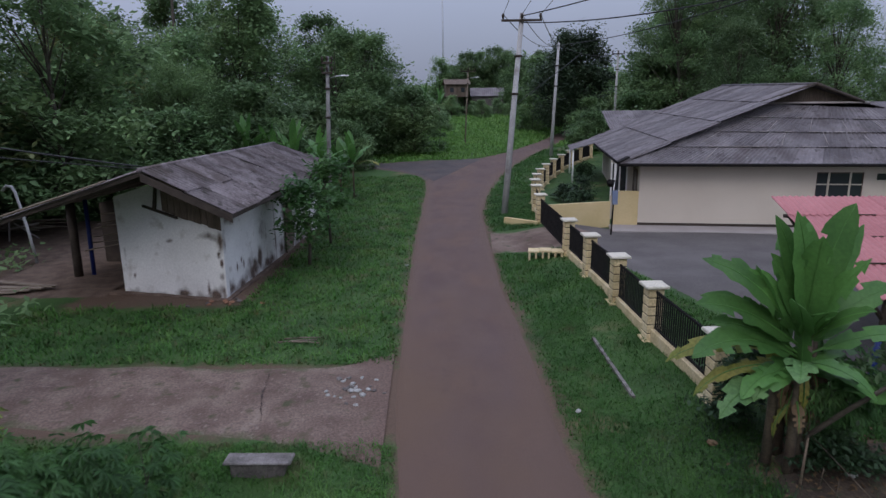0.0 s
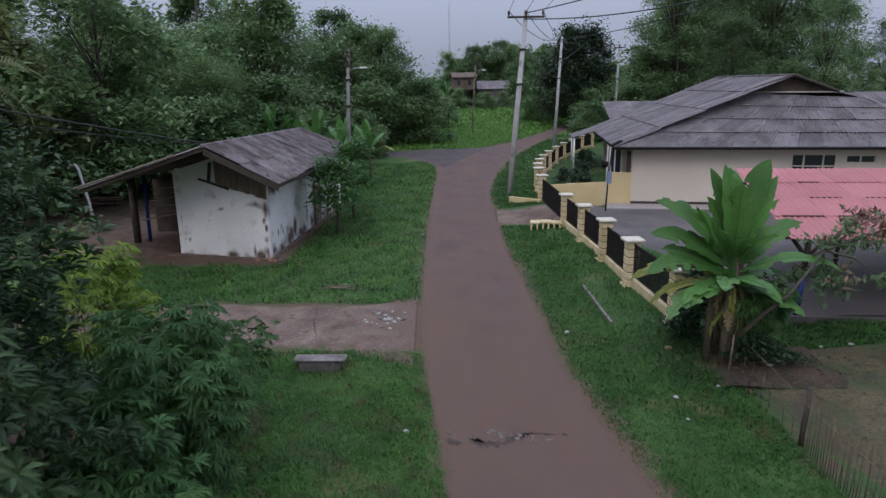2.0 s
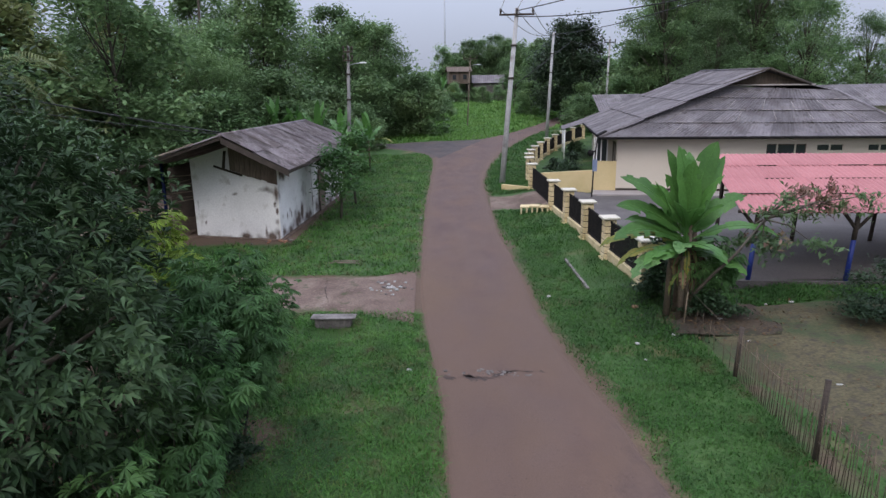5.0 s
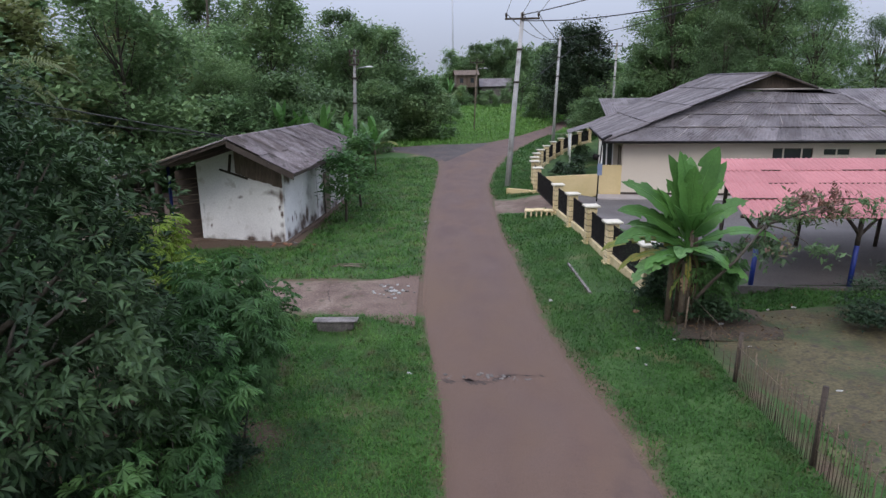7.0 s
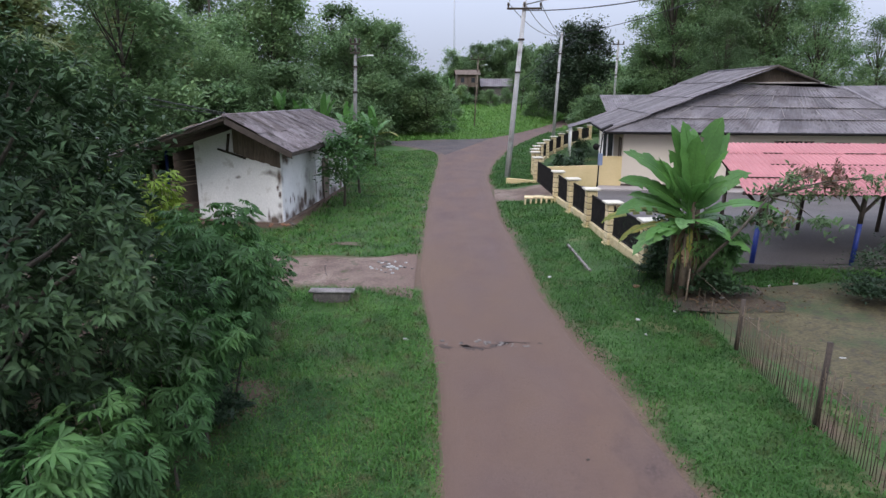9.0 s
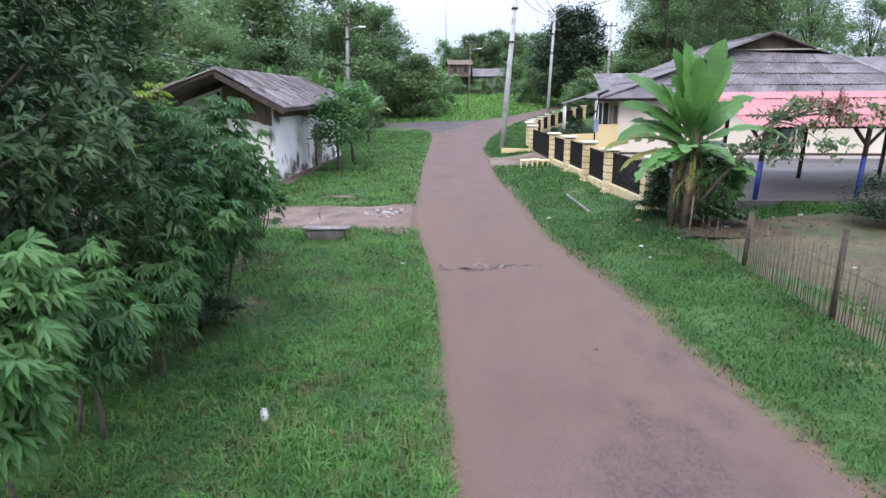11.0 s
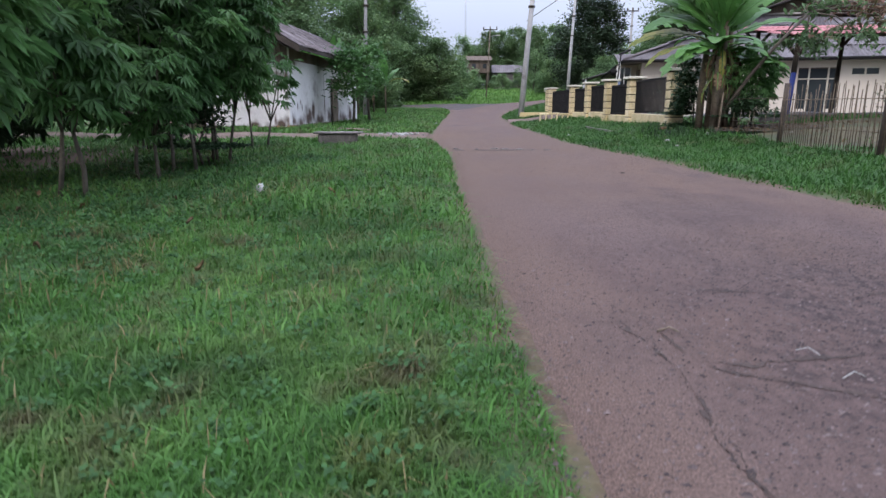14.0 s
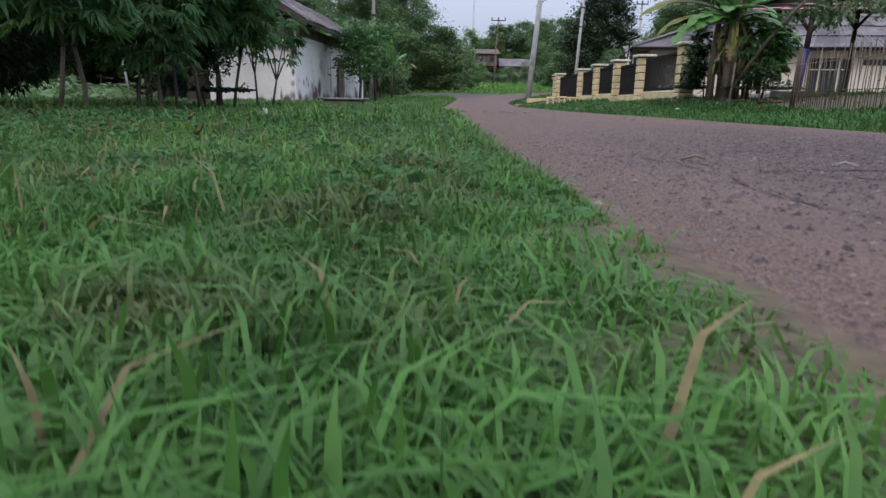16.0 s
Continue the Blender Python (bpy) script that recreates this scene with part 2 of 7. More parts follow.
M = dict(
    soil=material("grassy_ground", [(0.023, 0.052, 0.012), (0.036, 0.082, 0.018), (0.051, 0.099, 0.024)], 0.7, fine=25, bump=0.8,
                  # rim is edge dirt, its brown deepened for the shadow line beside the road
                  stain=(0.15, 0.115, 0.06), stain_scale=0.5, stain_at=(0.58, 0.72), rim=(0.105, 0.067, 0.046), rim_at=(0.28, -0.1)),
    # brown earth with litter, its colour deepened for shade under the banana
    shaded_humus=material("dark_shaded_leaf_mould", [(0.036, 0.026, 0.018), (0.055, 0.040, 0.027), (0.072, 0.052, 0.034)], 1.4, fine=22, bump=0.8, fine_amount=0.4,
                   stain=(0.03, 0.045, 0.018), stain_scale=1.3, stain_at=(0.52, 0.70), speckle=(((0.12, 0.085, 0.05), 9, 0.6, 0.75),)),
    yard=material("bare_yard_soil", [(0.055, 0.047, 0.023), (0.080, 0.067, 0.034), (0.102, 0.088, 0.046)], 0.8, fine=18, bump=0.8, fine_amount=0.35,
                  stain=(0.040, 0.062, 0.024), stain_scale=1.1, stain_at=(0.50, 0.72), rim=(0.04, 0.07, 0.022), speckle=(((0.05, 0.04, 0.028), 6, 0.5, 0.7),)),
    asphalt=material("worn_dusty_asphalt", [(0.092, 0.058, 0.053), (0.111, 0.073, 0.064), (0.126, 0.083, 0.071)], 0.9, fine=170, bump=0.6, fine_amount=0.42, stretch=(1, 0.6, 1),
                     stain=(0.138, 0.084, 0.062), stain_scale=0.6, stain_at=(0.46, 0.70), rim=(0.122, 0.079, 0.062), rim_at=(0.7, 0.05), dust=(0.128, 0.081, 0.057), wear=((0.042, 0.028, 0.027), (0.108, 0.071, 0.063)),
                     speckle=(((0.096, 0.060, 0.053), 1.3, 0.50, 0.75), ((0.075, 0.051, 0.044), 30, 0.55, 0.72), ((0.155, 0.103, 0.084), 43, 0.62, 0.76))),
    dark_asphalt=material("dark_side_road_asphalt", [(0.050, 0.042, 0.042), (0.064, 0.054, 0.053), (0.078, 0.066, 0.064)], 0.9, fine=120, bump=0.6, fine_amount=0.35, stain=(0.098, 0.070, 0.062), stain_scale=0.5, stain_at=(0.52, 0.72), rim=(0.105, 0.073, 0.062), rim_at=(1.2, 0.1)),
    coping=material("weathered_pale_concrete", [(0.105, 0.092, 0.085), (0.17, 0.15, 0.14), (0.25, 0.225, 0.21)], 5.0, fine=40, bump=0.4, fine_amount=0.25, stain=(0.06, 0.062, 0.045), stain_scale=3.0, stain_at=(0.55, 0.72)),
    paving=material("pale_terrace_concrete", [(0.30, 0.265, 0.245), (0.37, 0.33, 0.31)], 1.0, fine=25, bump=0.2, fine_amount=0.1),
    paleblue=material("pale_blue_grey_paint", [(0.16, 0.20, 0.30), (0.21, 0.25, 0.35)], 3, rough=0.5, bump=0.1, fine_amount=0.1),
    dirt=material("brown_dirt", dust=(0.128, 0.083, 0.065), ramp=[(0.104, 0.068, 0.054), (0.150, 0.104, 0.082), (0.200, 0.148, 0.117)], scale=1.3, fine=22, bump=0.9, fine_amount=0.32, stain=(0.095, 0.060, 0.044), stain_scale=0.7, stain_at=(0.5, 0.68), speckle=(((0.22, 0.17, 0.14), 9, 0.60, 0.72), ((0.06, 0.06, 0.028), 3.0, 0.58, 0.72)), rim=(0.05, 0.09, 0.025), rim_at=(0.25, -0.1)),
    mud=material("brown_mud", [(0.085, 0.056, 0.043), (0.125, 0.086, 0.066), (0.165, 0.118, 0.09)], 2.5, fine=25, bump=0.9),
    grass=material("grass_blades", [(0.044, 0.118, 0.020), (0.074, 0.184, 0.036), (0.120, 0.223, 0.050)], 0.9, rough=0.6, bump=0, by_island=0.24,
                   translucent=0.35, stain=(0.15, 0.15, 0.05), stain_scale=1.7, stain_at=(0.62, 0.75), fine_amount=0.1,
                   speckle=(((0.028, 0.075, 0.016), 1.1, 0.48, 0.70), ((0.105, 0.098, 0.045), 2.6, 0.53, 0.70))),
    grass_deep=material("deep_green_grass_blades", [(0.028, 0.082, 0.015), (0.045, 0.122, 0.023), (0.070, 0.150, 0.033)], 0.9, rough=0.6, bump=0, by_island=0.24,
                        translucent=0.35, stain=(0.09, 0.085, 0.035), stain_scale=1.7, stain_at=(0.58, 0.75), fine_amount=0.1),
    straw=material("dry_straw", [(0.165, 0.128, 0.053), (0.225, 0.188, 0.090)], 3, rough=0.7, bump=0, by_island=0.3, translucent=0.3),
    weed=material("broad_weed_leaf", [(0.035, 0.095, 0.03), (0.06, 0.14, 0.045)], 3, rough=0.75, bump=0, by_island=0.35, translucent=0.35),
    field=material("field_grass_blades", [(0.090, 0.200, 0.040), (0.125, 0.255, 0.054), (0.158, 0.275, 0.066)], 0.5, rough=0.6, bump=0, by_island=0.25, translucent=0.4, fine_amount=0.1),
    leaf_red=material("reddish_young_foliage", [(0.09, 0.10, 0.04), (0.17, 0.10, 0.07), (0.22, 0.12, 0.09)], 2.5, rough=0.5, bump=0, by_island=0.35, translucent=0.3, fine_amount=0.1),
    brownwood=material("damp_brown_boards", [(0.09, 0.065, 0.05), (0.15, 0.115, 0.09)], 2, fine=20, bump=0.5, stretch=(1, 1, 0.2)),
    leaf_dark=material("dark_foliage", [(0.082, 0.136, 0.060), (0.124, 0.198, 0.085), (0.166, 0.246, 0.102)], 0.4, rough=0.55, bump=0, by_object=0.3, by_island=0.24, translucent=0.42, fine_amount=0.1),
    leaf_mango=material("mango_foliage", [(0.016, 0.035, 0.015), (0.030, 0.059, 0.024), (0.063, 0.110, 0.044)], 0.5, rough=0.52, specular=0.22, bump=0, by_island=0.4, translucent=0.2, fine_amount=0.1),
    leaf_mid=material("green_foliage", [(0.096, 0.164, 0.072), (0.144, 0.232, 0.099), (0.196, 0.278, 0.118)], 0.4, rough=0.55, bump=0, by_object=0.3, by_island=0.24, translucent=0.42, fine_amount=0.1),
    leaf_blue=material("cassava_foliage", [(0.043, 0.103, 0.033), (0.072, 0.163, 0.050), (0.113, 0.220, 0.068)], 0.9, rough=0.5, bump=0, by_object=0.1, by_island=0.3, translucent=0.45, fine_amount=0.1),
    leaf_lime=material("lime_foliage", [(0.14, 0.22, 0.03), (0.22, 0.31, 0.045)], 0.9, rough=0.5, bump=0, by_island=0.3, translucent=0.35, fine_amount=0.1),
    banana=material("banana_leaf", [(0.060, 0.150, 0.036), (0.105, 0.235, 0.058)], 1.5, rough=0.4, bump=0.15, fine=20, by_object=0.25, translucent=0.3, fine_amount=0.12),
    banana_old=material("yellowing_banana_leaf", [(0.158, 0.187, 0.036), (0.238, 0.216, 0.050)], 2.5, rough=0.5, bump=0.15, fine=20, translucent=0.3),
    banana_pale=material("pale_banana_leaf", [(0.115, 0.235, 0.085), (0.155, 0.275, 0.100)], 2.0, rough=0.5, bump=0.15, fine=20, by_object=0.2, translucent=0.3),
    banana_dry=material("dry_banana_leaf", [(0.085, 0.055, 0.030), (0.15, 0.10, 0.052)], 3, rough=0.8, bump=0.3, fine=25),
    stem=material("banana_stem", [(0.055, 0.045, 0.03), (0.10, 0.08, 0.055), (0.07, 0.045, 0.035)], 4, bump=0.3, fine=30),
    bark=material("tree_bark", [(0.05, 0.042, 0.032), (0.10, 0.085, 0.065)], 3, fine=30, bump=0.6),
    limewash=material("peeling_limewash", [(0.600, 0.588, 0.570), (0.720, 0.708, 0.690)], 0.8, fine=18, bump=0.15, fine_amount=0.08, stain=(0.40, 0.37, 0.33), stain_scale=2.0, stain_at=(0.60, 0.76), wear=((0.055, 0.042, 0.036), (0.165, 0.115, 0.088))),
    plaster=material("cream_plaster", [(0.54, 0.475, 0.395), (0.59, 0.525, 0.44)], 0.5, fine=60, bump=0.1, fine_amount=0.05),
    cream=material("yellow_cream_plaster", [(0.55, 0.43, 0.22), (0.62, 0.49, 0.27)], 1.0, fine=30, bump=0.2, fine_amount=0.1),
    stone=material("cream_painted_stone", [(0.48, 0.385, 0.21), (0.60, 0.48, 0.28), (0.63, 0.53, 0.34)], 2.0, fine=25, bump=0.5, by_object=0.08, stain=(0.24, 0.20, 0.13), stain_scale=1.8, stain_at=(0.62, 0.78)),
    cap=material("pale_pillar_cap", [(0.487, 0.445, 0.353), (0.571, 0.529, 0.437)], 2.0, fine=30, bump=0.3, stain=(0.3, 0.27, 0.2), stain_scale=2, stain_at=(0.62, 0.8)),
    brick=material("exposed_red_brick", [(0.22, 0.10, 0.06), (0.30, 0.16, 0.10)], 4, fine=30, bump=0.6),
    asbestos=material("weathered_roof_sheet", [(0.105, 0.085, 0.085), (0.165, 0.140, 0.142), (0.215, 0.188, 0.190)], 1.4, fine=14, bump=0.3, by_object=0.24, stain=(0.085, 0.068, 0.062), stain_scale=1.1, stain_at=(0.50, 0.70), stretch=(1, 1, 1),
                      speckle=(((0.27, 0.25, 0.245), 6.0, 0.64, 0.76), ((0.06, 0.052, 0.046), 3.0, 0.57, 0.70))),
    roof=material("grey_roof_sheet", [(0.105, 0.093, 0.098), (0.150, 0.135, 0.140), (0.185, 0.168, 0.170)], 0.8, fine=9, bump=0.15, by_object=0.22, fine_amount=0.14, stain=(0.095, 0.08, 0.08), stain_scale=0.9, stain_at=(0.50, 0.72),
                  speckle=(((0.26, 0.245, 0.24), 5.5, 0.66, 0.76), ((0.075, 0.065, 0.065), 3.2, 0.56, 0.70))),
    pink=material("faded_red_roof_sheet", [(0.365, 0.140, 0.142), (0.425, 0.178, 0.178)], 0.8, fine=12, bump=0.1, by_object=0.06, fine_amount=0.08),
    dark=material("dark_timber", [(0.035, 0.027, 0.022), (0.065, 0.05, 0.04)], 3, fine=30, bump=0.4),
    oldwood=material("grey_old_wood", [(0.13, 0.10, 0.075), (0.22, 0.18, 0.14)], 3, fine=40, bump=0.5, by_object=0.25),
    bamboo=material("dry_bamboo", [(0.075, 0.057, 0.040), (0.145, 0.110, 0.076)], 5, fine=40, bump=0.4, by_object=0.3),
    black=material("black_painted_steel", [(0.012, 0.012, 0.013), (0.022, 0.019, 0.018)], 3, rough=0.8, bump=0.1, specular=0.1),
    blue=material("blue_painted_post", [(0.010, 0.020, 0.115), (0.013, 0.027, 0.154)], 3, rough=0.5, bump=0.1, fine_amount=0.1),
    concrete=material("pole_concrete", [(0.34, 0.33, 0.33), (0.45, 0.44, 0.43)], 2, fine=35, bump=0.3, stain=(0.22, 0.2, 0.19), stain_scale=1.5, stain_at=(0.6, 0.75)),
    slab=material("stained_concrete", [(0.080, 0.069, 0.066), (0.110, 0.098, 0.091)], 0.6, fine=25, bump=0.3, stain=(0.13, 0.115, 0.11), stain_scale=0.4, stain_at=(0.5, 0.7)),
    steel=material("galvanised_steel", [(0.35, 0.35, 0.36), (0.45, 0.45, 0.46)], 3, rough=0.45, metal=0.7, bump=0.1),
    white=material("white_paint", [(0.72, 0.71, 0.69), (0.80, 0.79, 0.77)], 2, rough=0.5, bump=0.05, fine_amount=0.05),
    litter=material("pale_litter", [(0.26, 0.26, 0.24), (0.36, 0.35, 0.33)], 6, rough=0.6, bump=0.1),
    rock=material("grey_rubble", [(0.091, 0.078, 0.072), (0.163, 0.143, 0.130)], 6, fine=30, bump=0.6, by_object=0.25),
    chip=material("road_chippings", [(0.032, 0.024, 0.023), (0.085, 0.062, 0.058), (0.15, 0.118, 0.108)], 30, fine=90, bump=0, by_island=0.5),
    chip_dark=material("dark_road_chippings", [(0.022, 0.016, 0.016), (0.05, 0.038, 0.037), (0.085, 0.065, 0.062)], 30, fine=90, bump=0, by_island=0.5),
    leaf_teak=material("olive_broad_foliage", [(0.105, 0.135, 0.050), (0.160, 0.195, 0.072), (0.225, 0.235, 0.100)], 0.6, rough=0.5, bump=0, by_island=0.35, translucent=0.38, fine_amount=0.1),
    leaf_feather=material("pale_feathery_foliage", [(0.110, 0.180, 0.075), (0.155, 0.245, 0.100), (0.200, 0.290, 0.120)], 0.6, rough=0.55, bump=0, by_island=0.25, translucent=0.45, fine_amount=0.1),
    leaf_palm=material("palm_frond", [(0.09, 0.115, 0.045), (0.14, 0.165, 0.062)], 0.8, rough=0.5, bump=0, by_island=0.3, translucent=0.35, fine_amount=0.1),
    oldpole=material("weathered_pole_concrete", [(0.17, 0.165, 0.16), (0.25, 0.24, 0.23)], 2, fine=35, bump=0.3, stain=(0.11, 0.10, 0.095), stain_scale=1.5, stain_at=(0.55, 0.72)),
    # dark foliage with its base colour lightened for distance haze
    leaf_rain=material("hazy_rain_tree_foliage", [(0.026, 0.046, 0.026), (0.043, 0.070, 0.037), (0.064, 0.096, 0.050)], 0.5, rough=0.5, bump=0, by_island=0.35, translucent=0.3, fine_amount=0.1),
    crackdirt=material("dirt_in_crack", [(0.036, 0.026, 0.023), (0.078, 0.054, 0.045)], 8, fine=60, bump=0.8),
    wire=material("cable_sheath", [(0.02, 0.02, 0.02), (0.03, 0.03, 0.03)], 2, rough=0.6, bump=0),
    dryleaf=material("dry_leaf", [(0.079, 0.047, 0.022), (0.122, 0.079, 0.040)], 8, bump=0.2, by_object=0.3),
)
glass = bpy.data.materials.new("window_glass")
glass.use_nodes = True
gb = glass.node_tree.nodes["Principled BSDF"]
gb.inputs["Base Color"].default_value = (0.03, 0.035, 0.04, 1)
gb.inputs["Roughness"].default_value = 0.08
M["glass"] = glass


# ---- mesh helpers ----
def set_rim(ob, values):
    """Metres from the sheet's edge, for the dirt that creeps in there."""
    ob.data.attributes.new("rim", "FLOAT", "POINT").data.foreach_set("value", np.asarray(values, dtype=np.float32).ravel())
    return ob


def link(name, verts, faces, mat, parent=None, label="", smooth=False):
    me = bpy.data.meshes.new(name)
    me.from_pydata([tuple(v) for v in verts], [], [tuple(f) for f in faces])
    me.materials.append(M[mat])
    if smooth:
        me.polygons.foreach_set("use_smooth", [True] * len(me.polygons))
    ob = new(name, me)
    if parent:
        ob.parent = parent
    if label:
        ob["label"] = label
    return ob


def part(name, bm, mat, parent=None, label="", smooth=False):
    me = bpy.data.meshes.new(name)
    bmesh.ops.recalc_face_normals(bm, faces=bm.faces)
    bm.to_mesh(me)
    bm.free()
    me.materials.append(M[mat])
    if smooth:
        me.polygons.foreach_set("use_smooth", [True] * len(me.polygons))
    ob = new(name, me)
    if parent:
        ob.parent = parent
    if label:
        ob["label"] = label
    return ob


def thing(name, loc=(0, 0, 0), rz=0.0, label="", category="", group="", kind=""):
    e = new(name)
    e.empty_display_size = 0.2
    e.matrix_world = pose(*loc, 0, 0, rz)
    return tagged(e, label, category, group, kind)


def box(bm, lo, hi, bevel=0.0, m=None):
    c = [(a + b) / 2 for a, b in zip(lo, hi)]
    s = [abs(b - a) for a, b in zip(lo, hi)]
    r = bmesh.ops.create_cube(bm, size=1.0, matrix=(m or Matrix()) @ Matrix.Translation(c) @ Matrix.Diagonal((*s, 1)))
    if bevel:
        edges = list({e for v in r["verts"] for e in v.link_edges})
        bmesh.ops.bevel(bm, geom=edges, offset=bevel, segments=1, affect="EDGES")
    return bm


def boxed(lo, hi, bevel=0.0, m=None):
    return box(bmesh.new(), lo, hi, bevel, m)


def tube_data(points, radii, sides=8, off=0):
    """Rings round a line of points."""
    pts = [Vector(p) for p in points]
    vs, fs = [], []
    up = Vector((0.13, 0.97, 0.2)).normalized()
    for i, p in enumerate(pts):
        d = (pts[min(i + 1, len(pts) - 1)] - pts[max(i - 1, 0)]).normalized()
        a = d.cross(up)
        if a.length < 0.05:
            a = d.cross(Vector((1, 0, 0)))
        a.normalize()
        b = d.cross(a)
        r = radii[i] if isinstance(radii, (list, tuple)) else radii
        for k in range(sides):
            an = 2 * math.pi * k / sides
            vs.append(p + r * (math.cos(an) * a + math.sin(an) * b))
    n = len(pts)
    for i in range(n - 1):
        for k in range(sides):
            k2 = (k + 1) % sides
            fs.append((off + i * sides + k, off + i * sides + k2, off + (i + 1) * sides + k2, off + (i + 1) * sides + k))
    fs.append(tuple(off + k for k in reversed(range(sides))))
    fs.append(tuple(off + (n - 1) * sides + k for k in range(sides)))
    return vs, fs


def tube(name, points, radii, mat, parent=None, sides=8, label="", smooth=True):
    vs, fs = tube_data(points, radii, sides)
    return link(name, vs, fs, mat, parent, label, smooth)


def tubes(name, lines, mat, parent=None, sides=6, label=""):
    vs, fs = [], []
    for pts, r in lines:
        v, f = tube_data(pts, r, sides, len(vs))
        vs += v
        fs += f
    return link(name, vs, fs, mat, parent, label, True)


def step(a, b, v):
    t = np.clip((np.asarray(v, float) - a) / (b - a), 0, 1)
    return t * t * (3 - 2 * t)


# ---- the lie of the land ----
ROAD_Y = [-30, -14, -8, -4.4, -1.6, 0.4, 2.6, 4.9, 7.5, 10.6, 15.6, 22.7, 28, 33, 36, 39, 43, 47, 52.5, 56, 65, 84, 100, 130]
ROAD_L = [2.6, 1.2, 0.56, 0.27, 0.08, -0.03, -0.25, -0.6, -0.85, -0.95, -1.14, -1.32, -1.35, -1.42, -1.42, -1.6, -1.6, -0.6, 3.1, 5.4, 9.6, 16.7, 22.6, 34]
ROAD_R = [6.4, 4.75, 3.95, 3.52, 3.16, 2.98, 2.62, 2.33, 2.3, 2.14, 1.88, 1.9, 1.85, 2.36, 2.75, 3.2, 4.1, 5.2, 7.0, 8.4, 12.0, 19.0, 25.0, 38]


def road_edges(y):
    return np.interp(y, ROAD_Y, ROAD_L), np.interp(y, ROAD_Y, ROAD_R)


def lie(x, y):
    """Height of the ground."""
    x, y = np.asarray(x, float), np.asarray(y, float)
    l, r = road_edges(y)
    z = (0.17 + 0.11 * step(1, 6, y)) * step(0.8, 2.9, x - r) * step(36, 26, y) + 0.17 * step(6, 9, x) * step(40, 30, y)
    z = z - (z + 0.1) * step(5.2, 7.0, x) * step(12, 19, y) * step(40, 30, y)  # the yard in front of the house lies lower
    z = z - 0.24 * np.exp(-(((x + 2.75) / 0.65) ** 2) - ((y - 4.35) / 0.38) ** 2)  # ditch in front of the culvert block
    far = np.clip(y, 15, 45) - 15
    z = z + 0.0007 * far**2 + 0.042 * np.clip(y - 45, 0, 110)
    off = np.maximum(l - x, x - r)
    bump = 0.035 * np.sin(x * 0.9 + 1.3 * np.sin(y * 0.31)) * np.sin(y * 0.7 + 0.4) + 0.02 * np.sin(x * 2.3 + y * 1.1)
    return z + bump * step(0.2, 1.5, off) + 0.03 * step(0.0, 0.5, off)


def lz(x, y):
    return float(lie(x, y))


# ---- ground, road, paths ----
def axis(near_lo, near_hi, stride, far):
    a = list(np.arange(near_lo, near_hi + 1e-6, stride))
    s, lo, hi = stride, near_lo, near_hi
    while hi < far:
        s *= 1.35
        hi += s
        lo -= s
        a = [lo] + a + [hi]
    return np.array(a)


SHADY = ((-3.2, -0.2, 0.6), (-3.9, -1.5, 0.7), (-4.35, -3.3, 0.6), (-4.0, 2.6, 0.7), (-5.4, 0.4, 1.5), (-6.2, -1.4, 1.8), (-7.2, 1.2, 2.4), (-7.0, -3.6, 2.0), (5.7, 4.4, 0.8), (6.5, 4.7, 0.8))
THIN = ((-3.1, -2.6, 0.75), (-3.3, -4.2, 0.7), (-3.0, -5.5, 0.5), (-2.6, -1.2, 0.6), (-2.3, -5.7, 0.45), (-1.9, -6.4, 0.3), (-2.9, -6.4, 0.45))  # thin grass over low weeds


def ground_sheet():
    xs, ys = axis(-16, 22, 0.4, 1500), axis(-14, 60, 0.4, 1500)
    X, Y = np.meshgrid(xs, ys)
    Z = lie(X, Y) - 0.01
    n = len(xs)
    verts = np.stack([X.ravel(), Y.ravel(), Z.ravel()], 1)
    faces = [(j * n + i, j * n + i + 1, (j + 1) * n + i + 1, (j + 1) * n + i) for j in range(len(ys) - 1) for i in range(n - 1)]
    l, r = road_edges(Y)
    off = np.maximum(l - X, X - r - 0.12 - 0.12 * np.sin(Y * 0.8) * np.sin(Y * 0.31 + 1))
    off = np.minimum(off, np.where((Y < 5) & (Y > -10), np.abs(X - 5.5) - 0.02, 9.0))
    off = np.minimum(off, np.where((X < -0.3) & (X > -24), np.maximum(5.9 - Y, Y - 8.9), 9.0))
    hut_off = np.maximum(np.maximum(-10.6 - X, X + 6.2), np.maximum(13.7 - Y, Y - 25))
    off = np.minimum(off, hut_off - 0.45)
    for sx, sy, sr in SHADY:  # bare soil under the shrubs, widened at the banana to stand in for shade
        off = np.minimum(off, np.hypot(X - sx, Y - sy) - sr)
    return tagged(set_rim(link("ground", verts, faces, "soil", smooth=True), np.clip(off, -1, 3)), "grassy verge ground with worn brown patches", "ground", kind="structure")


ground = ground_sheet()


